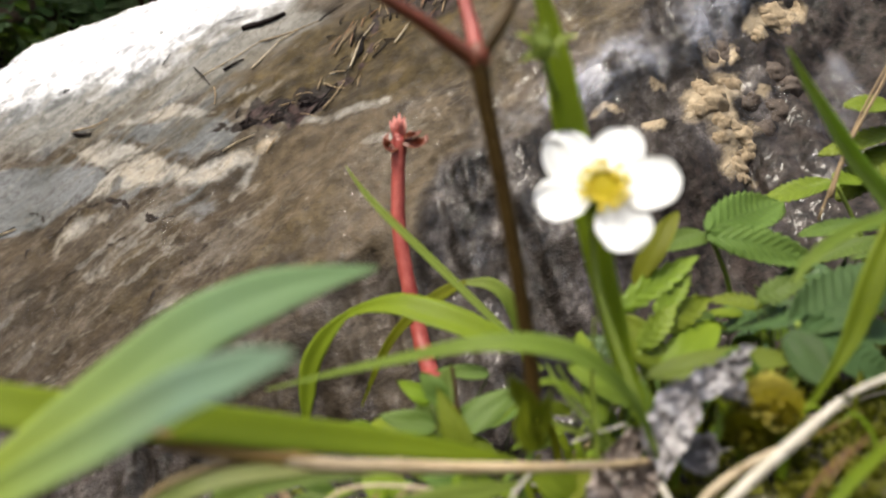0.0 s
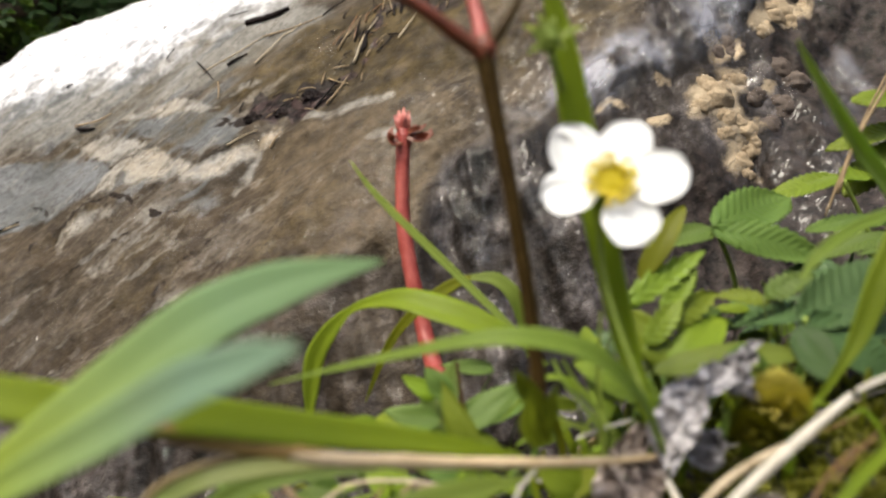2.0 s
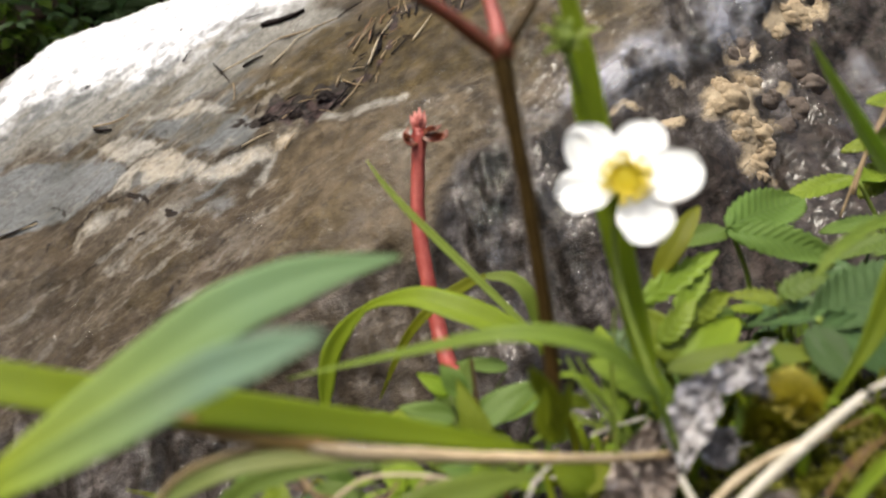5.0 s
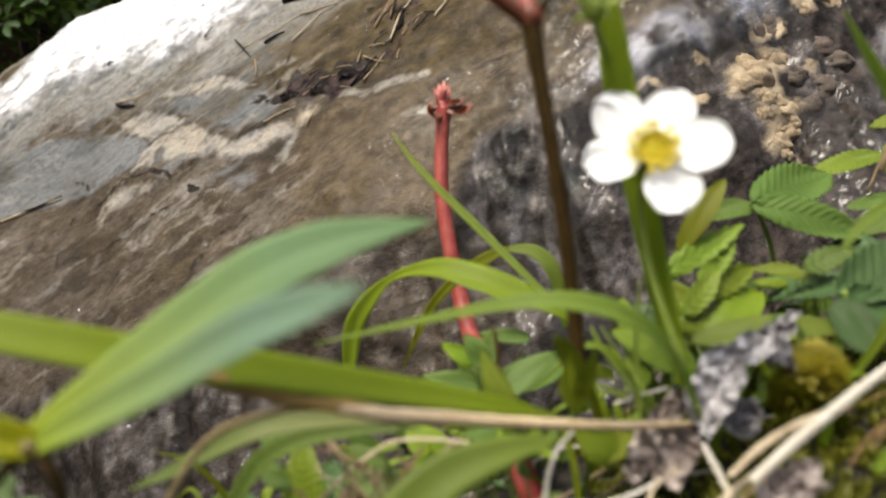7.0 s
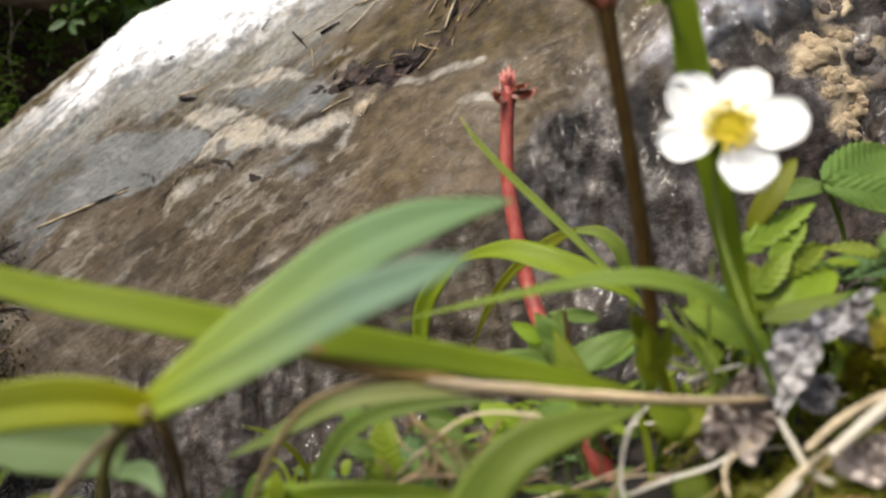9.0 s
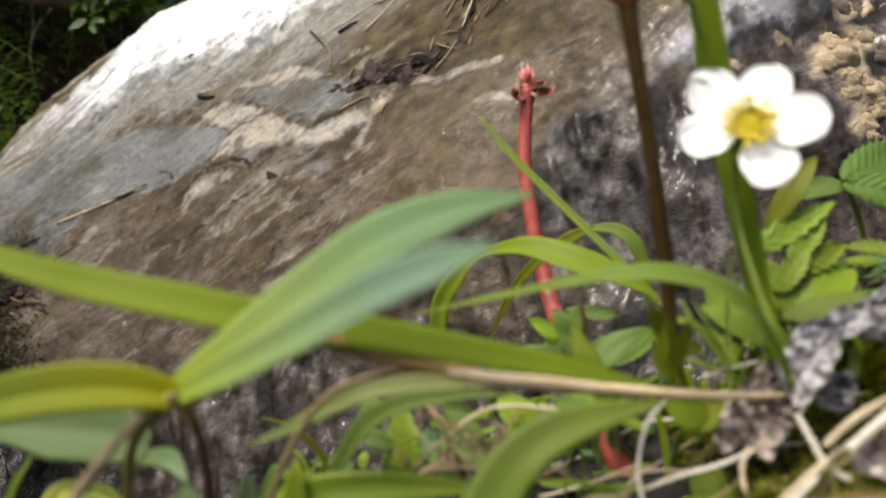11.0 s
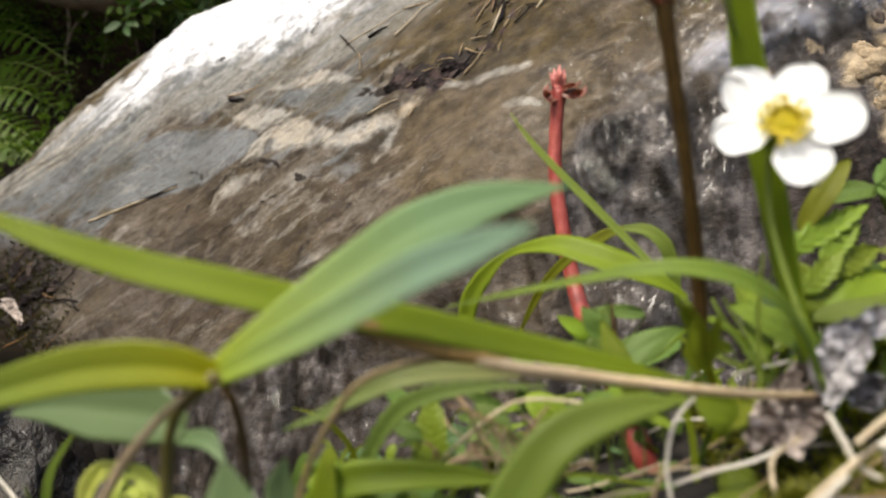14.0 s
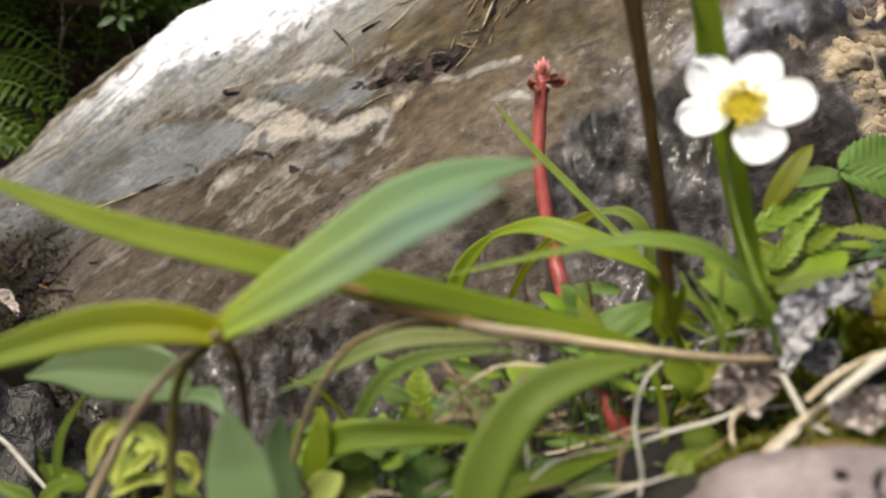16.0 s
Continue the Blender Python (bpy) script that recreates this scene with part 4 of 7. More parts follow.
# ---- lumpy lime crust on the boulder ----
def lime_crust(lumps, mat, label, seed):
    local = random.Random(seed)
    x, z, _ = lumps[0]
    ob = thing("lime_crust", tuple(on_rock(x, z, 0)), label, "crust", "lime crusts")
    for k, (x, z, r) in enumerate(lumps):
        for j in range(3):
            a, out = local.uniform(0, 6.283), (0.0 if j == 0 else 0.7 * r)
            size = r * (1.25 if j == 0 else local.uniform(0.7, 0.95))
            spot = on_rock(x + out * math.cos(a), z + out * math.sin(a), -0.52 * size)
            part("lump", blob(spot, (size * 1.1, size * 0.8, size * local.uniform(0.9, 1.15)), seed + 7 * k + j, 0.3, 18, 24, 1.6), mat, ob)


lime_crust([(132, 179, 6.5), (143, 190, 5), (126, 172, 4), (135, 169, 5), (129, 186, 3.5), (139, 181, 5)], TUFA, "lumpy tan lime crust on the wet boulder", 3)
lime_crust([(145, 164, 5.5), (147, 155, 4.6), (141, 147, 4.2), (143, 141, 3), (136, 160, 3.6)], TUFA, "lumpy tan lime crust hanging down the boulder", 4)
lime_crust([(143, 210, 6), (136, 205, 4), (148, 206, 4.6), (144, 217, 3.6)], TUFA_BROWN, "lumpy brown lime crust on the boulder", 5)
lime_crust([(173, 232, 7), (179, 226, 5), (164, 219, 4), (188, 236, 5)], TUFA, "lumpy tan lime crust high on the boulder", 6)
lime_crust([(168, 197, 5), (176, 190, 5), (154, 180, 4), (167, 177, 5), (158, 166, 4.5)], TUFA_BROWN, "lumpy reddish brown crust on the boulder", 8)


# ---- earth bank behind the stream, overhung at its top ----
def build_bank():
    profile = [(1050, -260), (1200, -80), (1230, 140), (1220, 300), (1180, 385), (1070, 440), (930, 480), (840, 530), (830, 590), (960, 650), (1250, 720), (2200, 800), (3200, 860)]
    rows = spline([(0, a, b) for a, b in profile], 90)
    xs = np.concatenate([np.linspace(-5200, -1500, 16), np.linspace(-1450, 200, 120), np.linspace(260, 4800, 18)])
    R, X = np.meshgrid(np.arange(len(rows)), xs, indexing="ij")
    Y, Z = rows[R, 1], rows[R, 2]
    arc = R * 22.0
    lump = 45 * fbm(X / 260, arc / 240, 4, 91) + 16 * fbm(X / 60, arc / 55, 4, 93, 0.6)
    V = np.stack([X, Y - lump * 0.8 + 60 * np.sin(X / 700) - 0.25 * (X + 600), Z + lump * 0.35], -1)
    n = len(xs)
    faces = [(i * n + j, i * n + j + 1, (i + 1) * n + j + 1, (i + 1) * n + j) for i in range(len(rows) - 1) for j in range(n - 1)]
    ob = finish("earth_bank", V.reshape(-1, 3), faces, None, BANK_SOIL, (0, 0, 0))
    tagged(ob, "dark overhanging earth bank with roots and moss", "bank", kind="structure")
    return ob


build_bank()
# ---- the strawberry flower ----
def petal_shape(angle, length, width, tilt, curl, seed):
    """One rounded petal, narrow at its foot, slightly cupped, its rim uneven and notched, in the flower's own axes (x right, y up, z to the viewer)."""
    local = random.Random(seed)
    rows, across = 20, 18
    notch = local.uniform(-0.35, 0.35)
    tops, lows, uvs, faces = [], [], [], []
    ca, sa = math.cos(radians(angle)), math.sin(radians(angle))
    for i in range(rows):
        s = math.sin(0.5 * math.pi * i / (rows - 1))
        if s > 0.55:
            half = 0.5 * width * max(0.0, 1 - ((s - 0.55) / 0.45) ** 2.6) ** (1 / 2.2)
        else:
            half = 0.5 * width * (0.26 + 0.74 * math.sin(0.5 * math.pi * s / 0.55))
        half *= 1 + 0.035 * math.sin(11 * s + seed)
        for j in range(across + 1):
            a = 2 * j / across - 1
            rim = 0.022 * math.sin(7 * a + seed) + 0.014 * math.sin(15 * a + 2 * seed) - 0.05 * math.exp(-((a - notch) / 0.14) ** 2)
            r = 1.2 + (length - 1.2) * s + rim * length * s ** 3
            q = a * half
            z = 0.35 * s * s * math.sin(2.0 * a + seed) + tilt * s * length + curl * s ** 3 * length + 0.5 * a * a * s + 0.09 * math.sin(9 * a + 4 * s + seed)
            tops.append((r * ca - q * sa, r * sa + q * ca, z + 0.09))
            lows.append((r * ca - q * sa, r * sa + q * ca, z - 0.09))
            uvs.append((j / across, s))
    m, k = across + 1, rows * (across + 1)
    for i in range(rows - 1):
        for j in range(across):
            a, b, d, e = i * m + j, i * m + j + 1, (i + 1) * m + j + 1, (i + 1) * m + j
            faces += [(a, b, d, e), (k + e, k + d, k + b, k + a)]
        for j in (0, across):
            a, b = i * m + j, (i + 1) * m + j
            faces.append((a, b, k + b, k + a))
    for j in range(across):
        a, b = (rows - 1) * m + j, (rows - 1) * m + j + 1
        faces.append((a, b, k + b, k + a))
    return tops + lows, faces, uvs + uvs


def placed(shape, m):
    v, f, u = shape
    return [tuple(m @ Vector(p)) for p in v], f, u


def strawberry_flower():
    centre = Vector((22.2, 106.0, 108.4))
    facing = Vector((-0.22, -1.0, 0.24)).normalized()
    right = facing.cross(Vector((0, 0, 1))).normalized() * -1
    up = facing.cross(right).normalized()
    m = Matrix((right, up, facing)).transposed().to_4x4()
    m.translation = centre
    ob = thing("strawberry_flower", (31.3, 113.0, 70.1), "open white five-petalled wild strawberry flower with yellow centre", "flower")
    for angle, length, width, tilt, curl, seed in ((137, 10.2, 7.2, 0.0, 0.13, 1), (70, 9.0, 7.2, -0.02, 0.0, 2), (4, 10.1, 7.7, 0.05, 0.06, 3), (-63, 9.7, 7.6, 0.0, -0.05, 4), (-165, 9.6, 6.4, 0.05, 0.0, 5)):
        part("petal", placed(petal_shape(angle, length, width, tilt, curl, seed), m), PETAL, ob)
    # rounded middle covered in tiny carpels
    lumps = [blob((0, 0, 0.1), (2.3, 2.3, 0.8), 3, 0.12, 10, 16)]
    local = random.Random(5)
    for i in range(70):
        th, ph = math.acos(1 - 0.95 * (i + 0.5) / 70), i * 2.39996
        c = (2.3 * math.sin(th) * math.cos(ph), 2.3 * math.sin(th) * math.sin(ph), 0.1 + 0.8 * math.cos(th))
        lumps.append(blob(c, (0.26, 0.26, 0.5), i, 0.1, 4, 6))
    part("receptacle", placed(join(*lumps), m), STIGMA, ob, "domed yellow middle covered in tiny carpels")
    for i in range(44):
        a = 2 * math.pi * (i + local.uniform(-0.3, 0.3)) / 44
        r = local.uniform(2.0, 3.6)
        foot = (1.5 * math.cos(a), 1.5 * math.sin(a), 0.3)
        head = (r * math.cos(a), r * math.sin(a), local.uniform(1.2, 2.2))
        mid = tuple(0.5 * (f + h) + q for f, h, q in zip(foot, head, (0, 0, 0.3)))
        stamen = part("stamen", placed(tube([foot, mid, head], [0.13, 0.11, 0.10], 5, 6), m), POLLEN, ob)
        part("anther", placed(blob(head, (0.40, 0.32, 0.28), i, 0.1, 6, 8), m), POLLEN, stamen)
    for i in range(5):
        a = radians(36 + 72 * i + 66)
        tip = (5.6 * math.cos(a), 5.6 * math.sin(a), -1.1)
        mid = (3.0 * math.cos(a), 3.0 * math.sin(a), -1.0)
        shape = ribbon([(0.6 * math.cos(a), 0.6 * math.sin(a), -0.8), mid, tip], [1.6, 2.6, 0.3], face=(0, 0, 1), fold=0.2)
        part("sepal", placed(shape, m), GRASS, ob, "pointed green sepal")
    c = m @ Vector((0, 0, -0.6))
    part("flower_stalk", tube([(31.3, 113.0, 70.1), (27.7, 112.0, 79.5), (22.9, 112.0, 93.5), (21.7, 111.0, 103.4), tuple(c)], [0.55, 0.5, 0.45, 0.42, 0.5], 8, 30), STEM_GREEN, ob, "thin hairy green stalk")
    return ob


strawberry_flower()

# ---- the tall blade behind the flower, with a bud beside its top ----
single("grass_plant", ribbon([(31.1, 114.0, 69.9), (28.9, 114.0, 76.6), (26.6, 115.0, 84.8), (24.2, 115.0, 95.0), (21.7, 115.0, 106.0), (18.6, 114.0, 119.4), (17.1, 113.0, 126.7), (15.2, 112.0, 133.9), (13.2, 111.0, 139.7), (11.8, 110.0, 143.0)],
       [0.8, 2.2, 3.6, 4.2, 4.6, 4.9, 4.2, 2.8, 1.4, 0.3], face=(-0.45, -1, 0.35), fold=0.15, count=70), GRASS_YELLOW, (31.1, 114.0, 69.9),
       "upright bright green grass blade behind the white flower", "grass")


def flower_bud():
    base = (31.8, 118.0, 68.4)
    ob = thing("flower_bud", base, "small closed green flower bud on a thin stalk", "flower bud")
    top = np.array((14.0, 109.0, 128.7))
    part("bud_stalk", tube([base, (26.8, 119.0, 86.1), (19.8, 118.0, 115.9), tuple(top + (0.6, 1.5, -2))], [0.4, 0.4, 0.35, 0.5], 6, 30), STEM_GREEN, ob)
    part("bud", blob(top, (1.5, 1.5, 2.0), 4, 0.2), GRASS_LIGHT, ob)
    for dx, dz in ((-3.6, 1.8), (-3.0, -2.2), (5.2, 1.6), (2.8, -1.6), (-1.6, 3.6), (0.8, 3.2)):
        mid = top + np.array((dx * 0.55, -0.8, dz * 0.6))
        part("bud_sepal", ribbon([tuple(top + (0, -0.3, -1.2)), tuple(mid), tuple(top + (dx, -0.4, dz))], [1.5, 1.3, 0.2], count=12), GRASS_LIGHT, ob)


flower_bud()


# ---- branching brown stem ----
def branching_stem():
    base = np.array((13.4, 113.0, 76.8))
    ob = thing("branching_stem", base, "hairy brown plant stem forking at a red node", "plant stem")
    node = np.array((4.7, 104.0, 125.5))
    part("stem", tube([tuple(base), (12.8, 112.5, 83.5), (10.9, 110.0, 95.2), (8.6, 107.5, 107.2), (6.4, 105.5, 117.2), tuple(node)], [1.2, 1.15, 1.12, 1.12, 1.2, 1.4], 12, 60, 0.03), STEM_BROWN, ob)
    hairs = []
    c = spline([tuple(base), (12.8, 112.5, 83.5), (10.9, 110.0, 95.2), (8.6, 107.5, 107.2), (6.4, 105.5, 117.2), tuple(node)], 220)
    for p in c:
        for _ in range(2):
            d = unit((rng.gauss(0, 1), rng.gauss(0, 1), rng.gauss(0, 0.3)))
            hairs.append(tube([tuple(p + d * 0.9), tuple(p + d * 1.25), tuple(p + d * rng.uniform(1.3, 1.75) + (0, 0, -0.12))], [0.035, 0.025, 0.012], 3, 3))
    tagged(part("stem_hairs", join(*hairs), STEM_BROWN, ob), kind="stuff")
    part("node", blob(node + (0.1, -0.1, 0.5), (1.7, 1.5, 2.2), 8, 0.12), STEM_RED, ob, "swollen red node")
    part("branch", tube([tuple(node), (1.2, 103.0, 127.5), (-2.9, 101.0, 130.0), (-8.3, 99.0, 132.9), (-13.9, 97.0, 135.8)], [1.3, 1.15, 0.95, 0.85, 0.75], 10, 30, 0.03), STEM_RED, ob, "reddish brown branch")
    part("branch", tube([tuple(node), (4.2, 106.0, 129.7), (3.0, 108.0, 135.1), (2.3, 110.0, 141.4)], [1.3, 1.05, 0.85, 0.75], 10, 24, 0.03), STEM_CRIMSON, ob, "light red branch")
    part("branch", tube([tuple(node), (7.2, 104.0, 129.2), (9.3, 104.5, 133.2), (11.7, 105.0, 138.7)], [1.1, 0.85, 0.7, 0.65], 10, 24, 0.03), STEM_BROWN, ob, "brown branch")
    for pts, w in (([(12.9, 107.0, 74.1), (11.9, 107.0, 78.0), (10.2, 106.0, 80.6), (9.1, 106.0, 82.5)], [1.8, 3.2, 2.6, 0.4]), ([(13.2, 108.0, 72.2), (14.0, 107.0, 76.4), (14.9, 106.0, 80.6)], [1.5, 2.6, 0.4]), ([(12.6, 106.0, 72.0), (10.9, 105.0, 75.3), (11.3, 105.0, 80.7)], [1.8, 2.6, 0.5])):
        part("bract", ribbon(pts, w, fold=0.4, count=22), GRASS_OLIVE, ob, "small olive green bract")
    return ob


branching_stem()


# ---- crimson stalk ----
def crimson_stalk():
    base = np.array((9.3, 133.0, 47.9))
    ob = thing("crimson_stalk", base, "broken crimson plant stalk with a withered top", "plant stem")
    top = np.array((-10.6, 185.6, 126.7))
    line = [tuple(base), (6.0, 137.0, 55.6), (-1.1, 166.5, 69.5), (-3.0, 174.1, 72.5), (-5.5, 180.1, 80.2), (-8.3, 182.3, 92.0), (-10.6, 184.5, 105.5), (-10.8, 185.6, 117.9), tuple(top)]
    part("stalk", tube(line, [2.2, 2.25, 2.1, 2.05, 1.95, 1.82, 1.72, 1.72], 12, 80, 0.05, 3), STEM_CRIMSON, ob)
    for k, (tip, mid) in enumerate((((-11.9, 186.7, 132.3), (-11.6, 185.6, 129.4)), ((-10.6, 185.6, 132.9), (-10.6, 184.5, 129.7)), ((-9.3, 184.5, 131.8), (-9.7, 184.0, 129.2)), ((-12.8, 185.6, 131.1), (-11.8, 184.5, 128.6)))):
        part("stalk_tip", ribbon([tuple(top - (0, 0, 1)), mid, tip], [2.4, 1.9, 0.3], face=(0.3 * k - 0.4, -1, 0.1), fold=0.5, wave=1.0, count=14), STEM_PINK, ob, "torn pinkish fibre")
    part("collar", blob(top - (0, 0, 1.5), (1.85, 1.8, 3.4), 6, 0.25, 12, 16), STEM_CRIMSON, ob)
    for pts, w in (([tuple(top), (-8.4, 183.4, 125.7), (-6.2, 182.3, 125.1), (-4.5, 182.3, 126.0), (-3.8, 183.4, 127.4)], [2.0, 2.6, 2.8, 2.2, 0.4]), ([tuple(top), (-8.6, 183.4, 127.2), (-6.7, 182.3, 127.3), (-5.1, 183.4, 128.5)], [1.6, 2.0, 1.6, 0.3]),
                   ([tuple(top), (-11.9, 183.4, 124.2), (-13.1, 182.3, 124.5), (-13.6, 182.3, 126.2), (-12.9, 183.4, 128.0)], [1.8, 2.4, 2.2, 1.6, 0.3])):
        part("withered_bract", ribbon(pts, w, fold=0.7, wave=1.4, count=24), STEM_RED, ob, "curled dark red bract")


crimson_stalk()


# ---- plant with blue-green leaves close to the lens ----
def near_plant():
    base = np.array((-56.6, 80.0, 43.7))
    ob = thing("leafy_plant", base, "young leafy plant with blue-green and yellowing leaves", "plant")
    node = (-48.2, 76.0, 73.8)

    def leaf(shape, mat, label=""):
        midrib(shape, mat, part("leaf", shape, mat, ob, label), 0.25)

    leaf(ribbon([node, (-44.1, 76.5, 77.1), (-39.0, 78.0, 81.5), (-33.6, 80.0, 86.1), (-26.6, 82.0, 91.6), (-19.4, 84.0, 95.0), (-13.5, 85.5, 96.7), (-7.5, 87.0, 97.9)],
         [4.0, 5.5, 6.2, 6.7, 6.8, 5.8, 3.3, 0.4], face=(-0.25, -1, 0.25), face_end=(0.0, -1, 0.4), fold=0.10, count=60, across=10, thick=0.25), GLAUCOUS, "long blue-green leaf, yellow at its foot")
    leaf(ribbon([node, (-40.8, 73.0, 77.7), (-30.7, 68.0, 83.2), (-22.4, 63.0, 87.9), (-15.6, 58.0, 90.8), (-10.5, 53.0, 92.7)], [2.4, 4.0, 4.8, 4.8, 3.6, 0.8], face=(-0.1, -1, 0.5), fold=0.2, count=46, across=8), PALE_BLUE, "paler blue-green leaf")
    leaf(ribbon([node, (-52.2, 75.0, 74.7), (-58.0, 74.0, 74.9), (-65.2, 73.0, 73.9), (-72.5, 72.0, 71.7), (-79.0, 71.0, 69.2), (-83.9, 70.0, 66.8)], [3.4, 5.0, 5.8, 5.6, 4.8, 3.2, 0.4],
         face=(0.1, -1, 0.15), fold=0.2, count=46, across=10, thick=0.25), YELLOW_LEAF, "yellowing pointed leaf")
    leaf(ribbon([(-60.6, 92.0, 62.1), (-66.8, 93.0, 63.7), (-76.1, 94.0, 63.8), (-83.6, 95.0, 63.2), (-90.9, 96.0, 61.3)], [4.4, 9.2, 9.4, 5.2, 0.4], face=(0, -1, 0.25), fold=0.2, count=36, across=10), BLUE_LEAF)
    leaf(ribbon([(-58.6, 88.0, 62.3), (-54.1, 86.0, 63.0), (-50.6, 84.0, 60.9)], [2.2, 3.0, 0.5], face=(0, -0.7, 0.7), count=20), BLUE_LEAF)
    leaf(ribbon([(-41.0, 70.0, 47.6), (-41.9, 70.0, 53.5), (-43.3, 71.0, 58.0), (-44.3, 71.5, 61.6), (-45.1, 72.0, 65.0)], [8.0, 9.6, 8.4, 5.4, 0.5], face=(-0.1, -1, 0.3), fold=0.2, count=40, across=10), BLUE_LEAF, "broad grey-green leaf with a pale midrib")
    leaf(ribbon([(-43.0, 92.0, 45.2), (-44.9, 92.0, 51.1), (-45.9, 92.0, 55.3), (-45.1, 92.0, 59.3)], [3.0, 5.0, 4.0, 0.5], face=(0.2, -1, 0.3), count=24), BLUE_LEAF)
    part("main_stem", tube([tuple(base), (-57.8, 82.0, 49.2), (-58.1, 83.0, 58.6), (-55.3, 80.0, 67.4), node], [0.9, 0.75, 0.7, 0.7, 0.9], 8, 30, 0.05), STEM_OLIVE, ob, "olive brown stem")
    part("side_stem", tube([node, (-46.0, 76.0, 71.0), (-45.6, 78.0, 66.2), (-46.3, 82.0, 57.3), (-47.7, 84.0, 47.7)], [0.75, 0.65, 0.55, 0.5, 0.5], 8, 26, 0.05), STEM_BROWN, ob, "brown side stem")
    return ob


near_plant()
single("dry_stalk", tube([(-72.5, 82.0, 42.1), (-68.8, 81.0, 48.6), (-62.2, 79.0, 60.5), (-57.2, 78.0, 66.6), (-54.2, 77.5, 69.6), (-53.0, 77.5, 70.6)], [0.6, 0.68, 0.68, 0.62, 0.5, 0.25], 7, 30, 0.08), STRAW_TAN, (-72.5, 82.0, 42.1), "bent pale dry grass stalk", "straw", "dry stalks")

# ---- long yellow-green blade and its straw ----
single("grass_plant", ribbon([(10.1, 107.0, 70.8), (1.0, 102.5, 73.1), (-8.6, 98.5, 75.3), (-18.4, 93.5, 77.6), (-27.7, 89.0, 79.8), (-35.0, 85.5, 81.1), (-43.6, 82.0, 82.9), (-50.9, 80.0, 84.5), (-59.7, 78.0, 86.3), (-67.5, 76.0, 88.5), (-74.2, 75.0, 90.7), (-80.1, 74.0, 92.9), (-84.3, 73.0, 94.5)],
       [0.4, 2.6, 3.9, 4.6, 4.9, 5.0, 4.9, 4.8, 4.4, 3.6, 2.4, 1.3, 0.3], face=(-0.1, -0.85, 0.55), fold=0.12, count=90, across=8, thick=0.25), GRASS_YELLOW, (8.2, 106.0, 70.7), "long yellow-green grass blade lying across the bank", "grass")
single("dry_stalk", tube([(32.8, 116.0, 68.1), (23.3, 112.0, 68.4), (14.7, 108.0, 69.3), (3.6, 102.0, 70.9), (-7.6, 96.0, 72.8), (-14.6, 93.0, 73.8), (-18.8, 92.0, 74.6), (-22.5, 91.2, 75.4)], [0.42, 0.66, 0.75, 0.85, 0.95, 0.9, 0.65, 0.2], 8, 60, 0.06), STRAW_TAN, (32.8, 116.0, 68.1), "long straight dry straw lying across the bank", "straw", "dry stalks")
single("dry_stalk", tube([(-15.9, 95.0, 73.7), (-23.3, 93.0, 74.4), (-29.8, 92.0, 73.1), (-34.9, 92.0, 70.4), (-38.2, 92.0, 66.0), (-41.1, 92.0, 60.0), (-43.5, 93.0, 51.7), (-41.8, 95.0, 46.8), (-40.0, 97.0, 41.8)], [0.4, 0.5, 0.5, 0.5, 0.5, 0.5, 0.55, 0.45, 0.45], 8, 60, 0.1), STRAW_DULL, (-40.0, 97.0, 41.8), "arched brown dry grass stalk", "straw", "dry stalks")
single("grass_plant", ribbon([(-13.3, 101.0, 71.3), (-19.7, 100.0, 71.4), (-26.3, 99.0, 71.1), (-31.3, 98.0, 70.0), (-36.7, 98.0, 67.3), (-42.3, 98.0, 64.1), (-47.8, 98.0, 61.5)], [1.0, 2.4, 3.4, 3.4, 2.8, 1.8, 0.3], face=(0, -0.8, 0.6), fold=0.3, count=44), DRY_LEAF, (-13.3, 101.0, 71.3), "withered pale green arching grass blade", "grass")
single("toothed_leaf", ribbon([(-39.3, 110.0, 49.7), (-37.2, 109.0, 56.1), (-33.2, 108.0, 62.6), (-27.3, 107.0, 66.2), (-18.7, 106.0, 68.2), (-9.5, 105.0, 68.9)], [2.6, 4.0, 4.6, 3.8, 2.2, 0.4], face=(-0.3, -0.8, 0.6), fold=0.4, count=86, teeth=0.28, tooth_count=17), BERRY_LEAF, (-39.3, 110.0, 49.7), "curved dark green leaf with a finely toothed edge", "leaf")
single("grass_plant", ribbon([(-15.0, 86.0, 45.2), (-14.5, 88.0, 52.4), (-12.1, 90.0, 58.5), (-8.7, 92.0, 63.5), (-4.0, 94.0, 66.7), (2.5, 96.0, 68.8), (10.0, 99.0, 69.9)], [7.6, 7.6, 7.2, 6.6, 5.8, 4.0, 0.4], face=(0.2, -0.9, 0.5), fold=0.12, count=50), GRASS_PALE, (-15.0, 86.0, 45.2), "broad bowed green grass blade", "grass")
single("grass_plant", ribbon([(-44.4, 103.0, 45.7), (-43.1, 103.0, 50.5), (-38.4, 103.0, 53.3), (-31.8, 103.0, 54.4), (-22.6, 104.0, 54.7), (-13.0, 105.0, 54.5)], [2.0, 5.2, 5.6, 5.0, 3.6, 0.4], face=(0, -0.9, 0.5), fold=0.3, count=40), GRASS, (-44.4, 103.0, 45.7), "flat olive green grass blade", "grass")
single("grass_plant", ribbon([(9.1, 116.0, 51.5), (3.2, 114.0, 52.8), (-2.5, 112.0, 53.9), (-8.2, 111.0, 53.9)], [0.5, 0.7, 0.7, 0.3], count=24), GRASS_YELLOW, (9.1, 116.0, 51.5), "thin green grass blade near the soil", "grass")
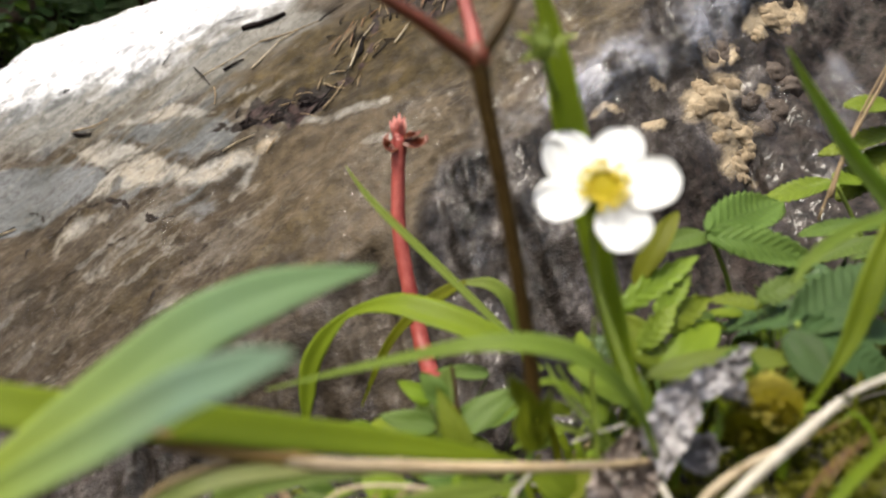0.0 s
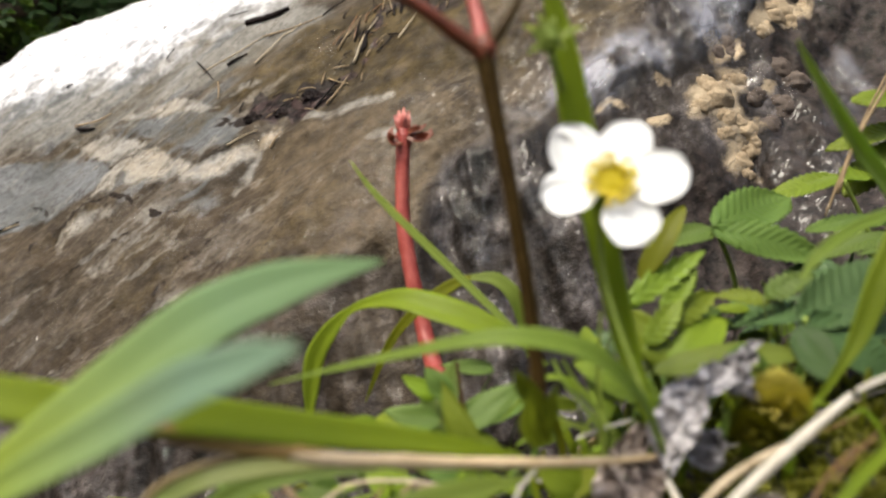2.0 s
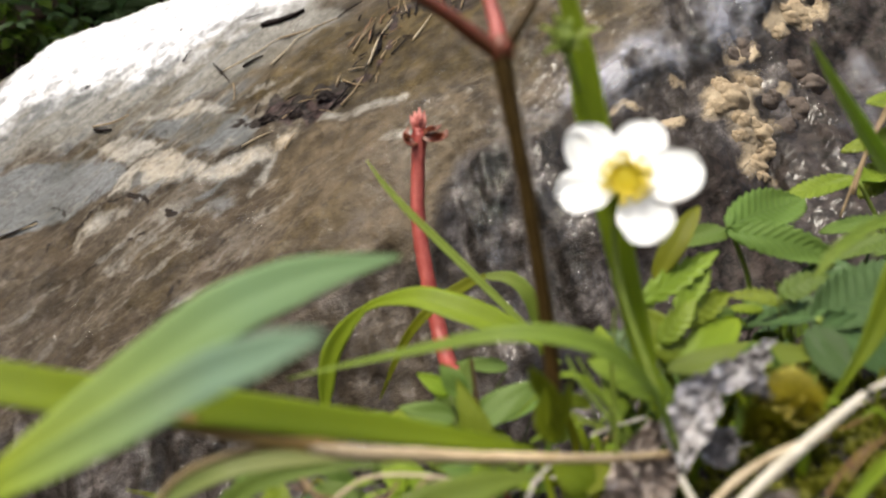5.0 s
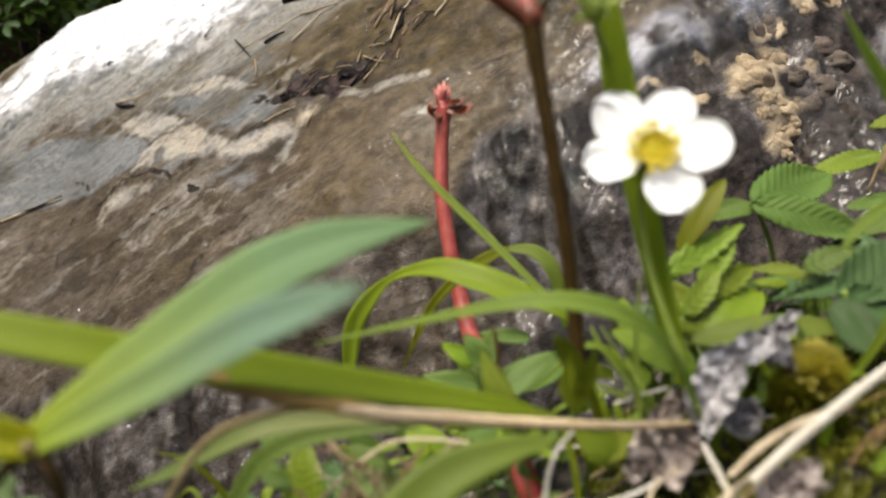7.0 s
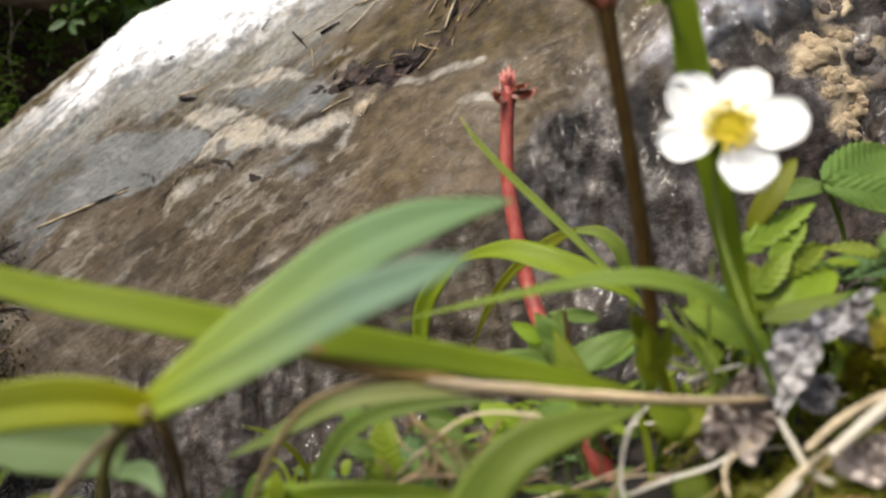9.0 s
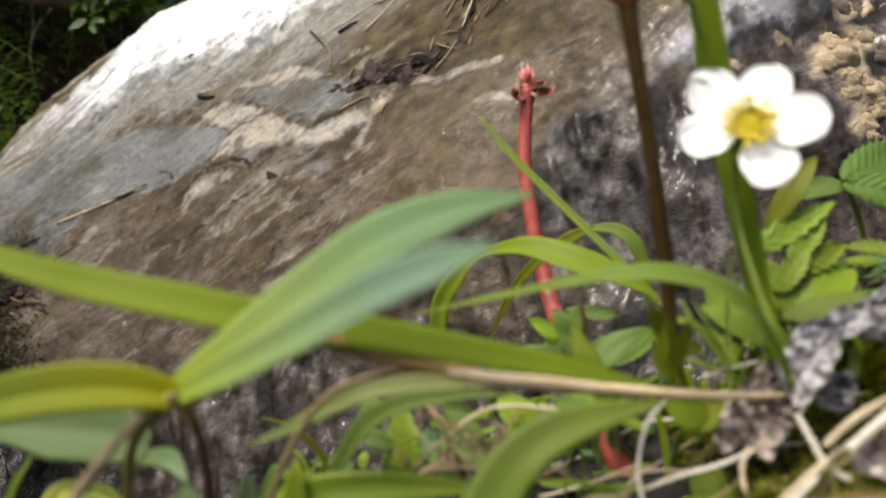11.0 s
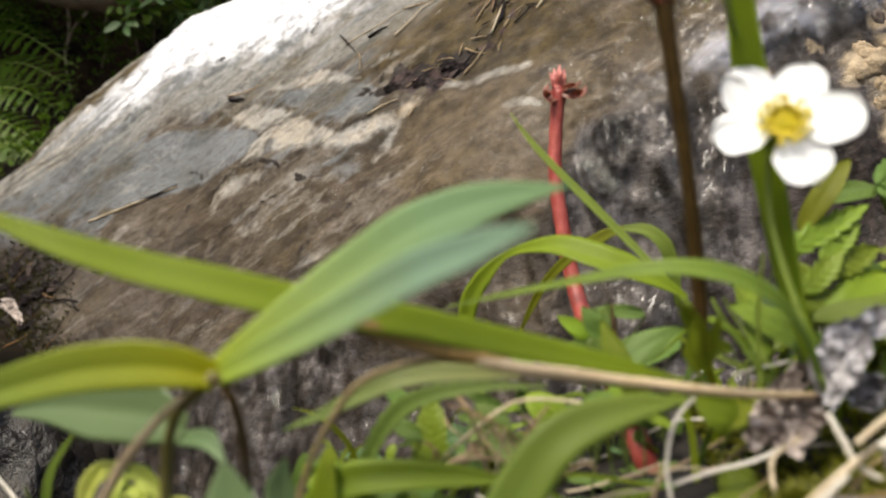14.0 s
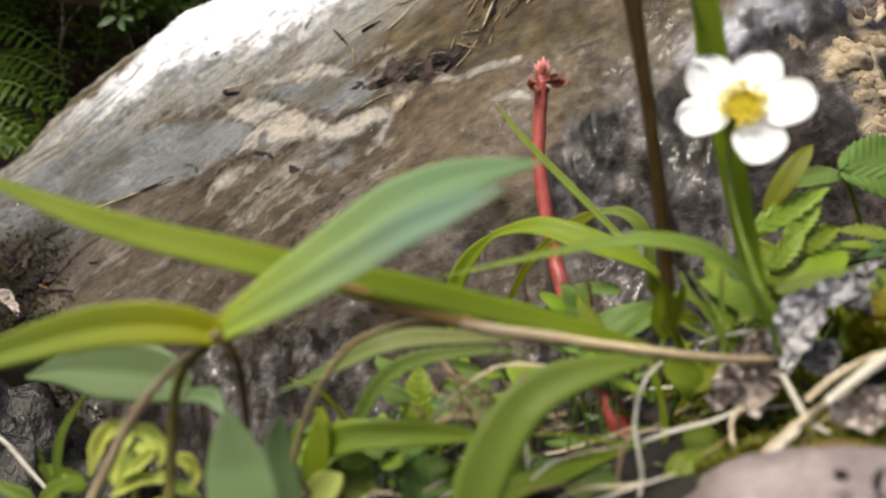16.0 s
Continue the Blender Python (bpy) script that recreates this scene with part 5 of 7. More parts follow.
single("grass_plant", ribbon([(-17.6, 104.0, 43.0), (-11.4, 105.0, 46.1), (-2.4, 108.0, 49.2), (7.8, 112.0, 52.3)], [3.2, 4.4, 4.0, 0.4], face=(0, -0.6, 0.9), count=30), GRASS, (-17.6, 104.0, 43.0), "dark green low grass blade", "grass")

# ---- arching blades in the middle ----
single("grass_plant", ribbon([(17.0, 150.0, 79.3), (11.7, 150.0, 82.4), (5.1, 151.0, 85.1), (-2.1, 153.0, 87.4), (-9.1, 156.0, 88.9), (-15.6, 160.0, 88.0), (-21.1, 165.0, 85.5), (-26.1, 168.0, 80.3), (-29.3, 170.0, 74.5), (-30.3, 171.0, 67.4), (-30.8, 172.0, 59.6)],
       [1.0, 3.6, 6.0, 6.4, 5.2, 3.0, 1.8, 4.2, 4.6, 3.6, 0.8], face=(-0.2, -0.75, 0.8), face_end=(0.1, -1, 0.3), fold=0.3, count=80), GRASS_YELLOW, (17.0, 150.0, 79.3), "bright arching grass blade bent over at its tip", "grass")
single("grass_plant", ribbon([(20.2, 156.0, 75.4), (13.4, 157.0, 82.5), (5.4, 158.0, 90.3), (-2.8, 159.0, 98.2), (-11.1, 160.0, 106.2), (-16.5, 161.0, 112.0), (-20.5, 162.0, 117.4)], [0.9, 1.3, 1.6, 1.8, 1.6, 1.1, 0.2], face=(-0.5, -0.8, 0.5), fold=0.2, count=50), GRASS_LIGHT, (20.2, 156.0, 75.4), "thin straight slanting grass blade", "grass")
single("grass_plant", ribbon([(31.7, 113.0, 69.1), (28.2, 110.0, 76.8), (23.5, 106.0, 82.5), (17.9, 103.0, 86.0), (11.0, 102.0, 87.6), (3.5, 103.0, 87.2), (-5.0, 106.0, 85.1), (-14.9, 110.0, 82.4), (-26.4, 114.0, 79.1)],
       [0.8, 2.2, 3.4, 3.8, 3.5, 2.7, 1.9, 1.2, 0.2], face=(0.2, -0.75, 0.75), fold=0.3, count=70), GRASS_PALE, (31.7, 113.0, 69.1), "long soft arched grass blade", "grass")
single("grass_plant", ribbon([(17.4, 164.0, 76.0), (16.2, 164.0, 83.2), (14.0, 164.0, 89.3), (10.2, 165.0, 92.5), (5.0, 166.0, 92.8)], [1.2, 2.6, 3.6, 3.2, 1.4], face=(0.1, -0.9, 0.5), count=36), GRASS_PALE, (17.4, 164.0, 76.0), "short pale green grass blade", "grass")
single("grass_plant", ribbon([(5.0, 166.0, 92.8), (0.7, 168.0, 90.8), (-4.9, 170.0, 87.0), (-10.6, 172.0, 81.1), (-14.4, 174.0, 74.5), (-18.7, 176.0, 63.8)], [1.4, 3.0, 2.8, 2.2, 1.8, 0.3], face=(0.1, -0.9, 0.5), count=36), GRASS_OLIVE, (-18.7, 176.0, 63.8), "olive grass blade bent downwards", "grass")

# ---- grass at the bank's upper side ----
single("grass_plant", ribbon([(88.3, 140.0, 100.1), (77.4, 134.0, 109.2), (69.4, 129.0, 115.1), (62.2, 124.0, 121.6), (57.1, 121.0, 126.8), (53.5, 119.0, 131.3)], [4.6, 4.2, 3.4, 2.2, 1.4, 0.3], face=(-0.6, -0.9, 0.5), fold=0.45, count=44), GRASS_LIGHT, (88.3, 140.0, 100.1), "stiff green grass blade with a dry tip", "grass")
single("grass_plant", ribbon([(77.4, 120.0, 108.0), (67.0, 116.0, 105.0), (60.0, 113.0, 102.7), (54.4, 110.0, 100.1), (51.5, 109.0, 97.7), (49.3, 108.0, 95.1)], [1.8, 2.0, 2.0, 1.8, 1.7, 0.5], face=(-0.2, -0.9, 0.5), fold=0.35, count=40), GRASS_PALE, (77.4, 120.0, 108.0), "yellowish grass blade with a withered tip", "grass")
single("grass_plant", ribbon([(54.9, 122.0, 70.0), (57.6, 121.0, 75.0), (61.1, 120.0, 81.1), (64.2, 120.0, 86.8), (67.2, 120.0, 94.8), (71.4, 121.0, 103.7), (75.1, 122.0, 112.7)], [0.5, 1.0, 1.6, 3.2, 4.2, 3.8, 1.0], face=(-0.5, -1, 0.1), fold=0.5, count=50), GRASS, (54.9, 122.0, 70.0), "folded olive green grass blade with a thin foot", "grass")
single("dry_stalk", tube([(90.5, 185.0, 106.9), (95.7, 184.0, 121.8), (100.5, 183.0, 133.8), (108.0, 182.0, 148.4)], [0.35, 0.35, 0.3, 0.25], 6, 20, 0.08), STRAW_BROWN, (90.5, 185.0, 106.9), "thin dry stalk among leaves", "straw", "dry stalks")
single("dry_stalk", tube([(89.9, 178.0, 111.9), (93.9, 178.0, 123.7), (101.7, 178.0, 138.1), (107.0, 178.0, 149.9)], [0.45, 0.45, 0.4, 0.3], 6, 20, 0.08), STRAW_BROWN, (89.9, 178.0, 111.9), "thin dry stalk among leaves", "straw", "dry stalks")


# ---- strawberry plants ----
def strawberry_plant(base, crown, leaves, mat, label):
    ob = thing("strawberry_plant", base, label, "plant", "strawberry plants")
    for foot, tip, nor, width, seed in leaves:
        shape = broad_leaf(foot, tip, nor, width, seed=seed, teeth=12, pleat=0.75, tooth=0.17, rows=85, across=20)
        midrib(shape, mat, part("leaflet", shape, mat, ob), 0.3)
    mid = 0.5 * np.array(base) + 0.5 * np.array(crown) + (2, 2, 0)
    part("leaf_stalk", tube([base, tuple(mid), crown], [0.7, 0.6, 0.5], 7, 16), STEM_GREEN, ob)
    return ob


strawberry_plant((67.1, 178.0, 83.1), (59.3, 170.0, 102.9), (
    ((57.7, 168.0, 103.6), (83.7, 184.0, 114.0), (-0.3, -0.95, 0.35), 14.5, 1),
    ((57.2, 167.5, 103.2), (82.4, 166.0, 98.2), (-0.15, -0.9, 0.45), 11.0, 2),
    ((59.3, 170.0, 102.9), (45.3, 166.0, 101.4), (0, -0.7, 0.7), 8.0, 3)), BERRY_LEAF, "wild strawberry leaf of three toothed pleated leaflets")
strawberry_plant((63.5, 140.0, 73.3), (62.0, 134.0, 87.1), (
    ((62.8, 134.0, 87.1), (54.6, 164.0, 85.6), (0, -0.9, 0.5), 13.5, 4),
    ((60.8, 134.0, 86.3), (87.7, 146.0, 97.7), (-0.35, -0.95, 0.4), 15.0, 5),
    ((62.2, 134.0, 87.1), (78.3, 132.0, 78.2), (-0.2, -0.7, 0.7), 13.0, 6)), BERRY_DARK, "dark green strawberry leaf with deep pleats")
strawberry_plant((85.7, 150.0, 78.0), (71.8, 140.0, 83.6), (
    ((59.9, 132.0, 86.0), (62.7, 126.0, 77.8), (-0.1, -0.9, 0.3), 9.0, 7),
    ((72.8, 138.0, 83.8), (90.1, 150.0, 86.9), (-0.2, -0.7, 0.7), 12.0, 8)), BERRY_DARK, "dark green strawberry leaf close to the soil")
strawberry_plant((112.0, 196.0, 88.6), (98.4, 192.0, 116.4), (
    ((98.1, 192.0, 116.8), (79.2, 190.0, 113.4), (-0.1, -0.6, 0.8), 9.5, 9),
    ((98.4, 192.0, 116.4), (121.7, 205.0, 121.3), (-0.3, -0.6, 0.7), 14.0, 10)), HERB, "light green young strawberry leaf")
strawberry_plant((123.2, 205.0, 94.1), (117.2, 200.0, 134.0), (
    ((118.7, 200.0, 137.0), (103.3, 196.0, 138.0), (-0.1, -0.6, 0.8), 12.0, 11),
    ((120.2, 200.0, 131.1), (98.1, 200.0, 126.4), (-0.1, -0.6, 0.8), 10.0, 12),
    ((118.7, 200.0, 126.7), (102.5, 200.0, 114.1), (-0.1, -0.7, 0.7), 13.0, 13)), HERB, "light green strawberry leaves above the stream")
strawberry_plant((105.7, 185.0, 83.8), (96.2, 180.0, 102.8), (
    ((105.7, 185.0, 105.6), (85.2, 182.0, 105.5), (-0.1, -0.6, 0.8), 8.0, 14),
    ((101.9, 176.0, 102.1), (83.1, 172.0, 98.9), (-0.1, -0.5, 0.9), 9.0, 15)), BERRY_LEAF, "green strawberry leaflets half in shade")


def small_leaf(foot, tip, nor, width, mat, seed, label, teeth=0, tooth=0.0, pleat=0.3, point=0.62):
    base = on_ground(foot[0], foot[1])
    ob = thing("small_herb", base, label, "plant", "small herbs")
    part("leaf", broad_leaf(foot, tip, nor, width, seed=seed, teeth=max(1, teeth), tooth=tooth, pleat=pleat, point=point), mat, ob)
    reach = float(foot[2]) - base[2]
    side = 0.25 * reach * math.sin(seed * 2.1)
    base = (base[0] + side, base[1] + 0.1 * reach, base[2])
    low = 0.55 * np.array(base) + 0.45 * np.array(foot) + (0.3 * side, 0, 0.1 * reach)
    part("leaf_stalk", tube([base, tuple(low), foot], [0.26, 0.22, 0.18], 5, 10), STEM_DARK_GREEN, ob)


small_leaf((36.3, 146.0, 93.1), (44.7, 146.0, 107.8), (-0.3, -0.9, 0.2), 5.4, GRASS_OLIVE, 20, "narrow yellow-green leaf on a stalk")
small_leaf((39.8, 140.0, 77.9), (33.6, 142.0, 88.1), (-0.2, -0.8, 0.6), 8.0, HERB, 21, "smooth light green leaf on a stalk")
small_leaf((40.2, 138.0, 77.7), (51.5, 144.0, 87.4), (-0.1, -0.7, 0.7), 9.0, GRASS, 22, "smooth green leaf on a stalk")
small_leaf((34.6, 132.0, 78.2), (60.0, 128.0, 83.9), (0, -0.6, 0.8), 7.5, GRASS_PALE, 23, "long pale green leaf under the strawberry leaf")
small_leaf((35.4, 128.0, 73.7), (21.6, 130.0, 80.9), (0, -0.7, 0.7), 8.0, HERB, 24, "light green leaf low on the bank")
small_leaf((-3.5, 150.3, 61.4), (0.9, 150.3, 77.5), (-0.35, -0.9, 0.2), 10.5, BERRY_LEAF, 25, "upright green leaf by the crimson stalk", 1, 0.0, 0.1, 1.0)
small_leaf((1.6, 140.0, 66.6), (15.3, 142.0, 75.0), (0, -0.8, 0.6), 8.0, BERRY_LEAF, 26, "spreading green leaf by the brown stem", 1, 0.0, 0.15, 0.95)
small_leaf((-1.0, 146.0, 65.2), (-14.2, 150.0, 67.0), (0, -0.6, 0.8), 7.0, GRASS, 27, "green leaf low over the soil", 5, 0.05, 0.3)
stalk_line = [(4.3, 140.0, 66.1), (2.9, 141.0, 70.0), (2.3, 142.0, 74.0), (1.7, 143.0, 78.0)]
single("dry_stalk", tube(stalk_line, [0.4, 0.42, 0.4, 0.3], 7, 20, 0.1), STEM_BROWN, stalk_line[0], "short dark brown stem stub", "plant stem")
for line in ([(24.0, 119.0, 67.2), (23.5, 119.0, 73.8), (23.1, 119.0, 80.8), (23.7, 120.0, 89.5)], [(25.9, 121.0, 68.0), (21.9, 121.0, 73.8), (18.4, 121.0, 78.1), (16.5, 122.0, 81.7)], [(28.6, 123.0, 68.4), (23.0, 122.0, 70.4), (18.1, 122.0, 72.2), (14.6, 123.0, 74.7)]):
    single("grass_plant", ribbon(line, [0.9, 0.9, 0.8, 0.4], fold=0.8, thick=0.4, count=24), GRASS_LIGHT, line[0], "thin pale green grass stalk", "grass", "short grass")
small_leaf((25.2, 124.0, 70.9), (28.3, 150.0, 86.9), (0.2, -0.8, 0.5), 7.0, HERB, 28, "light green leaf behind the grass")
small_leaf((16.2, 150.0, 70.4), (3.3, 150.0, 66.1), (0, -0.7, 0.7), 8.0, BERRY_LEAF, 29, "green leaf behind the long blade", 7, 0.06, 0.6)
small_leaf((18.8, 114.0, 57.3), (21.4, 109.0, 48.4), (-0.1, -0.8, 0.5), 7.0, HERB, 30, "round bright green leaf near the straw")
small_leaf((18.2, 112.0, 52.6), (14.6, 107.0, 46.7), (0, -0.8, 0.5), 6.5, GRASS, 31, "round green leaf in shade")
small_leaf((20.1, 117.0, 62.0), (14.1, 116.0, 66.7), (0, -0.8, 0.6), 8.0, GRASS, 32, "green leaf under the straw")
small_leaf((25.1, 120.0, 66.6), (15.2, 116.0, 61.9), (0, -0.6, 0.8), 7.0, GRASS_OLIVE, 33, "olive leaf under the straw")
small_leaf((-28.9, 116.0, 50.8), (-29.2, 118.0, 62.7), (-0.2, -0.9, 0.3), 8.0, HERB, 34, "pale toothed leaf standing upright", 9, 0.14, 0.8)
small_leaf((-25.7, 112.0, 51.2), (-36.7, 108.0, 50.5), (0, -0.7, 0.7), 9.0, BERRY_LEAF, 35, "toothed green leaf near the soil", 9, 0.12, 0.8)
small_leaf((-30.2, 106.0, 44.9), (-19.2, 108.0, 48.0), (0, -0.7, 0.7), 10.0, BERRY_LEAF, 36, "toothed green leaf near the soil", 9, 0.12, 0.8)
small_leaf((-35.5, 104.0, 42.3), (-38.2, 106.0, 50.0), (0, -0.9, 0.4), 8.0, GRASS_PALE, 37, "pale green toothed leaf on the bank", 9, 0.12, 0.8)
small_leaf((-42.0, 100.0, 44.1), (-42.5, 102.0, 58.3), (0, -0.9, 0.2), 4.5, GRASS_YELLOW, 38, "narrow yellow-green leaf on a stalk")
small_leaf((-41.8, 95.0, 45.5), (-37.0, 97.0, 49.2), (0, -0.9, 0.4), 6.0, LIME, 39, "small lime-yellow leaf on the bank")
small_leaf((6.7, 108.0, 47.4), (-2.3, 106.0, 47.3), (0, -0.6, 0.8), 8.0, BERRY_LEAF, 40, "dark toothed leaf near the soil", 9, 0.14, 0.8)
small_leaf((-9.5, 122.0, 51.7), (-23.8, 126.0, 56.1), (0, -0.6, 0.8), 9.0, BERRY_LEAF, 41, "green leaf among straw", 9, 0.12, 0.8)
small_leaf((-6.8, 130.0, 57.4), (-13.7, 132.0, 62.1), (0, -0.6, 0.8), 8.0, GRASS, 42, "green leaf behind straw")
small_leaf((-84.7, 110.0, 39.9), (-78.2, 112.0, 44.6), (0, -0.7, 0.7), 7.0, GRASS, 44, "green leaf by the stream")


def scatter_herbs(count, xs, ys, reach, mats, seed, label):
    local = random.Random(seed)
    for k in range(count):
        x, y = local.uniform(*xs), local.uniform(*ys)
        low = -5 < x < 13 and y < 133  # only flat leaves before the crimson stalk's foot
        foot = np.array(on_ground(x, y, 0.5 if low else local.uniform(*reach)))
        a = local.uniform(0, 6.283)
        length = local.choice((4.5, 6, 7, 9, 12)) * local.uniform(0.85, 1.15)
        tip = foot + np.array((math.cos(a) * length, 0.6 * math.sin(a) * length, (0.1 if low else local.uniform(-0.5, 0.6)) * length))
        nor = (local.gauss(0, 0.45), -0.6 + local.gauss(0, 0.3), 0.7)
        small_leaf(tuple(foot), tuple(tip), nor, length * local.choice((0.32, 0.45, 0.6, 0.7)), local.choice(mats), 100 + k, label, local.choice((7, 9, 11)), local.uniform(0.15, 0.34), local.uniform(0.4, 0.9), local.uniform(0.62, 1.1))


scatter_herbs(46, (-66, 26), (112, 150), (1, 9), (BERRY_LEAF, BERRY_DARK, BERRY_LEAF, HERB), 11, "small toothed green leaf among straw")
scatter_herbs(46, (38, 105), (142, 196), (3, 23), (BERRY_LEAF, BERRY_DARK, BERRY_DARK, BERRY_LEAF, GRASS), 12, "small green leaf on the bank's edge")
scatter_herbs(44, (32, 62), (140, 158), (0, 19), (HERB, HERB, BERRY_LEAF, GRASS, BERRY_DARK), 14, "small fresh green leaf behind the tall blade")
scatter_herbs(30, (-62, -14), (104, 124), (2, 11), (HERB, GRASS, BERRY_LEAF, HERB), 15, "small fresh leaf low on the bank")
scatter_herbs(9, (-104, -60), (100, 140), (2, 10), (GRASS_PALE, GRASS_PALE, GRASS), 13, "small green leaf by the stream")
scatter_herbs(46, (-36, 10), (112, 138), (4, 17), (GRASS, HERB, BERRY_LEAF, BERRY_LEAF), 17, "small green leaf in the thick growth under the straw")
scatter_herbs(20, (-4, 24), (130, 148), (7, 20), (GRASS, HERB, BERRY_LEAF, GRASS), 16, "small green leaf at the foot of the stems")
small_leaf((-1.4, 142.0, 66.9), (-11.9, 142.0, 69.6), (-0.1, -0.8, 0.6), 6.0, BERRY_LEAF, 81, "low green leaf before the crimson stalk", 1, 0.0, 0.2, 0.9)
small_leaf((-2.3, 147.0, 70.5), (-8.5, 147.0, 75.0), (-0.1, -0.8, 0.6), 4.6, GRASS, 82, "small dark green leaf by the crimson stalk", 1, 0.0, 0.2, 0.9)
small_leaf((9.2, 152.0, 75.2), (-1.5, 152.0, 76.5), (-0.1, -0.8, 0.6), 4.2, BERRY_LEAF, 83, "narrow green leaf behind the brown stem", 1, 0.0, 0.2, 0.9)
small_leaf((0.2, 140.0, 72.0), (-4.0, 140.0, 77.7), (-0.1, -0.8, 0.6), 5.5, BERRY_LEAF, 84, "green leaf over the crimson stalk", 1, 0.0, 0.2, 0.9)
small_leaf((-12.6, 138.0, 66.2), (-17.8, 138.0, 68.7), (-0.1, -0.8, 0.6), 5.0, GRASS, 85, "small green leaf over the long blade", 1, 0.0, 0.2, 0.9)
small_leaf((5.0, 126.0, 63.3), (-1.2, 127.0, 77.1), (-0.2, -0.9, 0.4), 6.5, HERB, 70, "green leaf in front of the crimson stalk", 1, 0.0, 0.2, 1.0)


def scatter_blades(count, xs, ys, height, seed, mats, label):
    local = random.Random(seed)
    for k in range(count):
        x, y = local.uniform(*xs), local.uniform(*ys)
        if -5 < x < 13 and y < 133:  # bare stone shows before the crimson stalk's foot
            continue
        a, h, out = local.uniform(0, 6.283), local.uniform(*height), local.uniform(0.3, 1.1)
        p = np.array(on_ground(x, y, -1))
        d = np.array((math.cos(a), 0.6 * math.sin(a), 0)) * h * out
        pts = [tuple(p), tuple(p + 0.2 * d + (0, 0, 0.5 * h)), tuple(p + 0.6 * d + (0, 0, 0.85 * h)), tuple(p + d + (0, 0, h * local.uniform(0.4, 1.0)))]
        w = local.uniform(0.6, 1.7)
        single("grass_plant", ribbon(pts, [w, w, w * 0.8, 0.15], face=(local.gauss(0, 0.3), -0.9, 0.4), fold=0.3, count=18, across=4, seed=k), local.choice(mats), tuple(p), label, "grass", "short grass")


scatter_blades(40, (14, 62), (118, 152), (9, 24), 21, (GRASS, GRASS_OLIVE, GRASS_YELLOW, BERRY_LEAF), "thin short grass blade at the flower's foot")
scatter_blades(30, (-60, 14), (108, 145), (7, 18), 22, (GRASS, GRASS_OLIVE, BERRY_LEAF), "thin short grass blade among herbs and straw")
scatter_blades(14, (60, 120), (95, 150), (7, 18), 23, (GRASS, GRASS_OLIVE, GRASS_YELLOW), "thin short grass blade on the mossy bank")


def jagged_herb():
    base = on_ground(44, 150)
    ob = thing("jagged_herb", base, "fresh green herb with jagged deeply toothed leaves", "plant", "small herbs")
    for foot, tip, width, seed in (((32.4, 144.0, 88.2), (49.2, 146.0, 99.6), 7.5, 1), ((38.3, 142.0, 84.4), (51.4, 146.0, 91.5), 8.5, 2), ((35.7, 140.0, 81.5), (43.5, 142.0, 90.2), 7.0, 3), ((39.6, 143.0, 87.5), (47.4, 146.0, 95.8), 6.5, 4), ((40.1, 141.0, 78.3), (48.0, 143.0, 84.3), 7.5, 5)):
        foot, tip = np.array(foot), np.array(tip)
        nor = unit((-0.1, -0.95, 0.35))
        shapes = [broad_leaf(tuple(foot), tuple(tip), nor, width, teeth=7, tooth=0.34, pleat=0.5, seed=seed, rows=66, across=14, point=0.75)]
        part("leaf", join(*shapes), HERB, ob, "jagged bright green leaf")
        part("leaf_stalk", tube([base, tuple(0.5 * np.array(base) + 0.5 * foot + (0, -1, 1)), tuple(foot)], [0.45, 0.4, 0.35], 6, 10), STEM_GREEN, ob)


jagged_herb()


# ---- dead leaves ----
def crumpled(points, widths, seed, fold=0.5, ridges=7, depth=3.6):
    """A dry curled leaf: a sheet with sharp creases and ragged edges."""
    v, f, u = ribbon(points, widths, face=(-0.3, -0.9, 0.4), fold=fold, count=60, across=22, thick=0.22)
    v = np.array(v)
    u = np.array(u)
    a, s = u[:, 0], u[:, 1]
    crease = np.abs(np.sin(math.pi * (s * ridges + 1.6 * np.abs(a - 0.5) + 0.5 * fbm(a * 3, s * 3, 2, seed)))) ** 0.6 * 0.55 + 0.45 * np.abs(fbm(a * 4 + seed, s * ridges, 4, seed, 0.6))
    d = depth * (0.5 - crease) * np.interp(s, [0, 0.1, 0.9, 1], [0.3, 1, 1, 0.4])
    n = unit((-0.3, -0.9, 0.4))
    v = v + d[:, None] * n + 0.9 * np.stack([fbm(s * 6, a * 5, 3, seed + 5), 0 * a, fbm(s * 6, a * 5, 3, seed + 8)], -1)
    return v, f, u


single("dead_leaf", crumpled([(31.8, 112.0, 67.5), (32.7, 112.0, 72.0), (34.6, 113.0, 76.4), (37.6, 115.0, 78.9), (41.9, 117.0, 80.7), (45.7, 118.0, 82.7), (48.0, 119.0, 84.5)], [2.4, 6.8, 7.2, 5.0, 5.0, 4.0, 0.8], 3), DEAD_GREY, (31.8, 112.0, 67.5),
       "crumpled grey dead leaf with raised veins", "dead leaf", "dead leaves")
single("dead_leaf", crumpled([(25.1, 118.0, 67.3), (28.8, 117.0, 70.6), (33.2, 116.0, 74.0)], [1.5, 4.2, 2.5], 21), DEAD_DARK, (25.1, 118.0, 67.3), "brownish grey dead leaf behind the straw", "dead leaf", "dead leaves")
single("dead_leaf", crumpled([(41.3, 119.0, 80.8), (43.6, 117.0, 79.4), (46.2, 116.0, 76.9)], [4.0, 5.0, 0.6], 5), DEAD_GREY, (41.3, 119.0, 80.8), "torn flap of grey dead leaf", "dead leaf", "dead leaves")
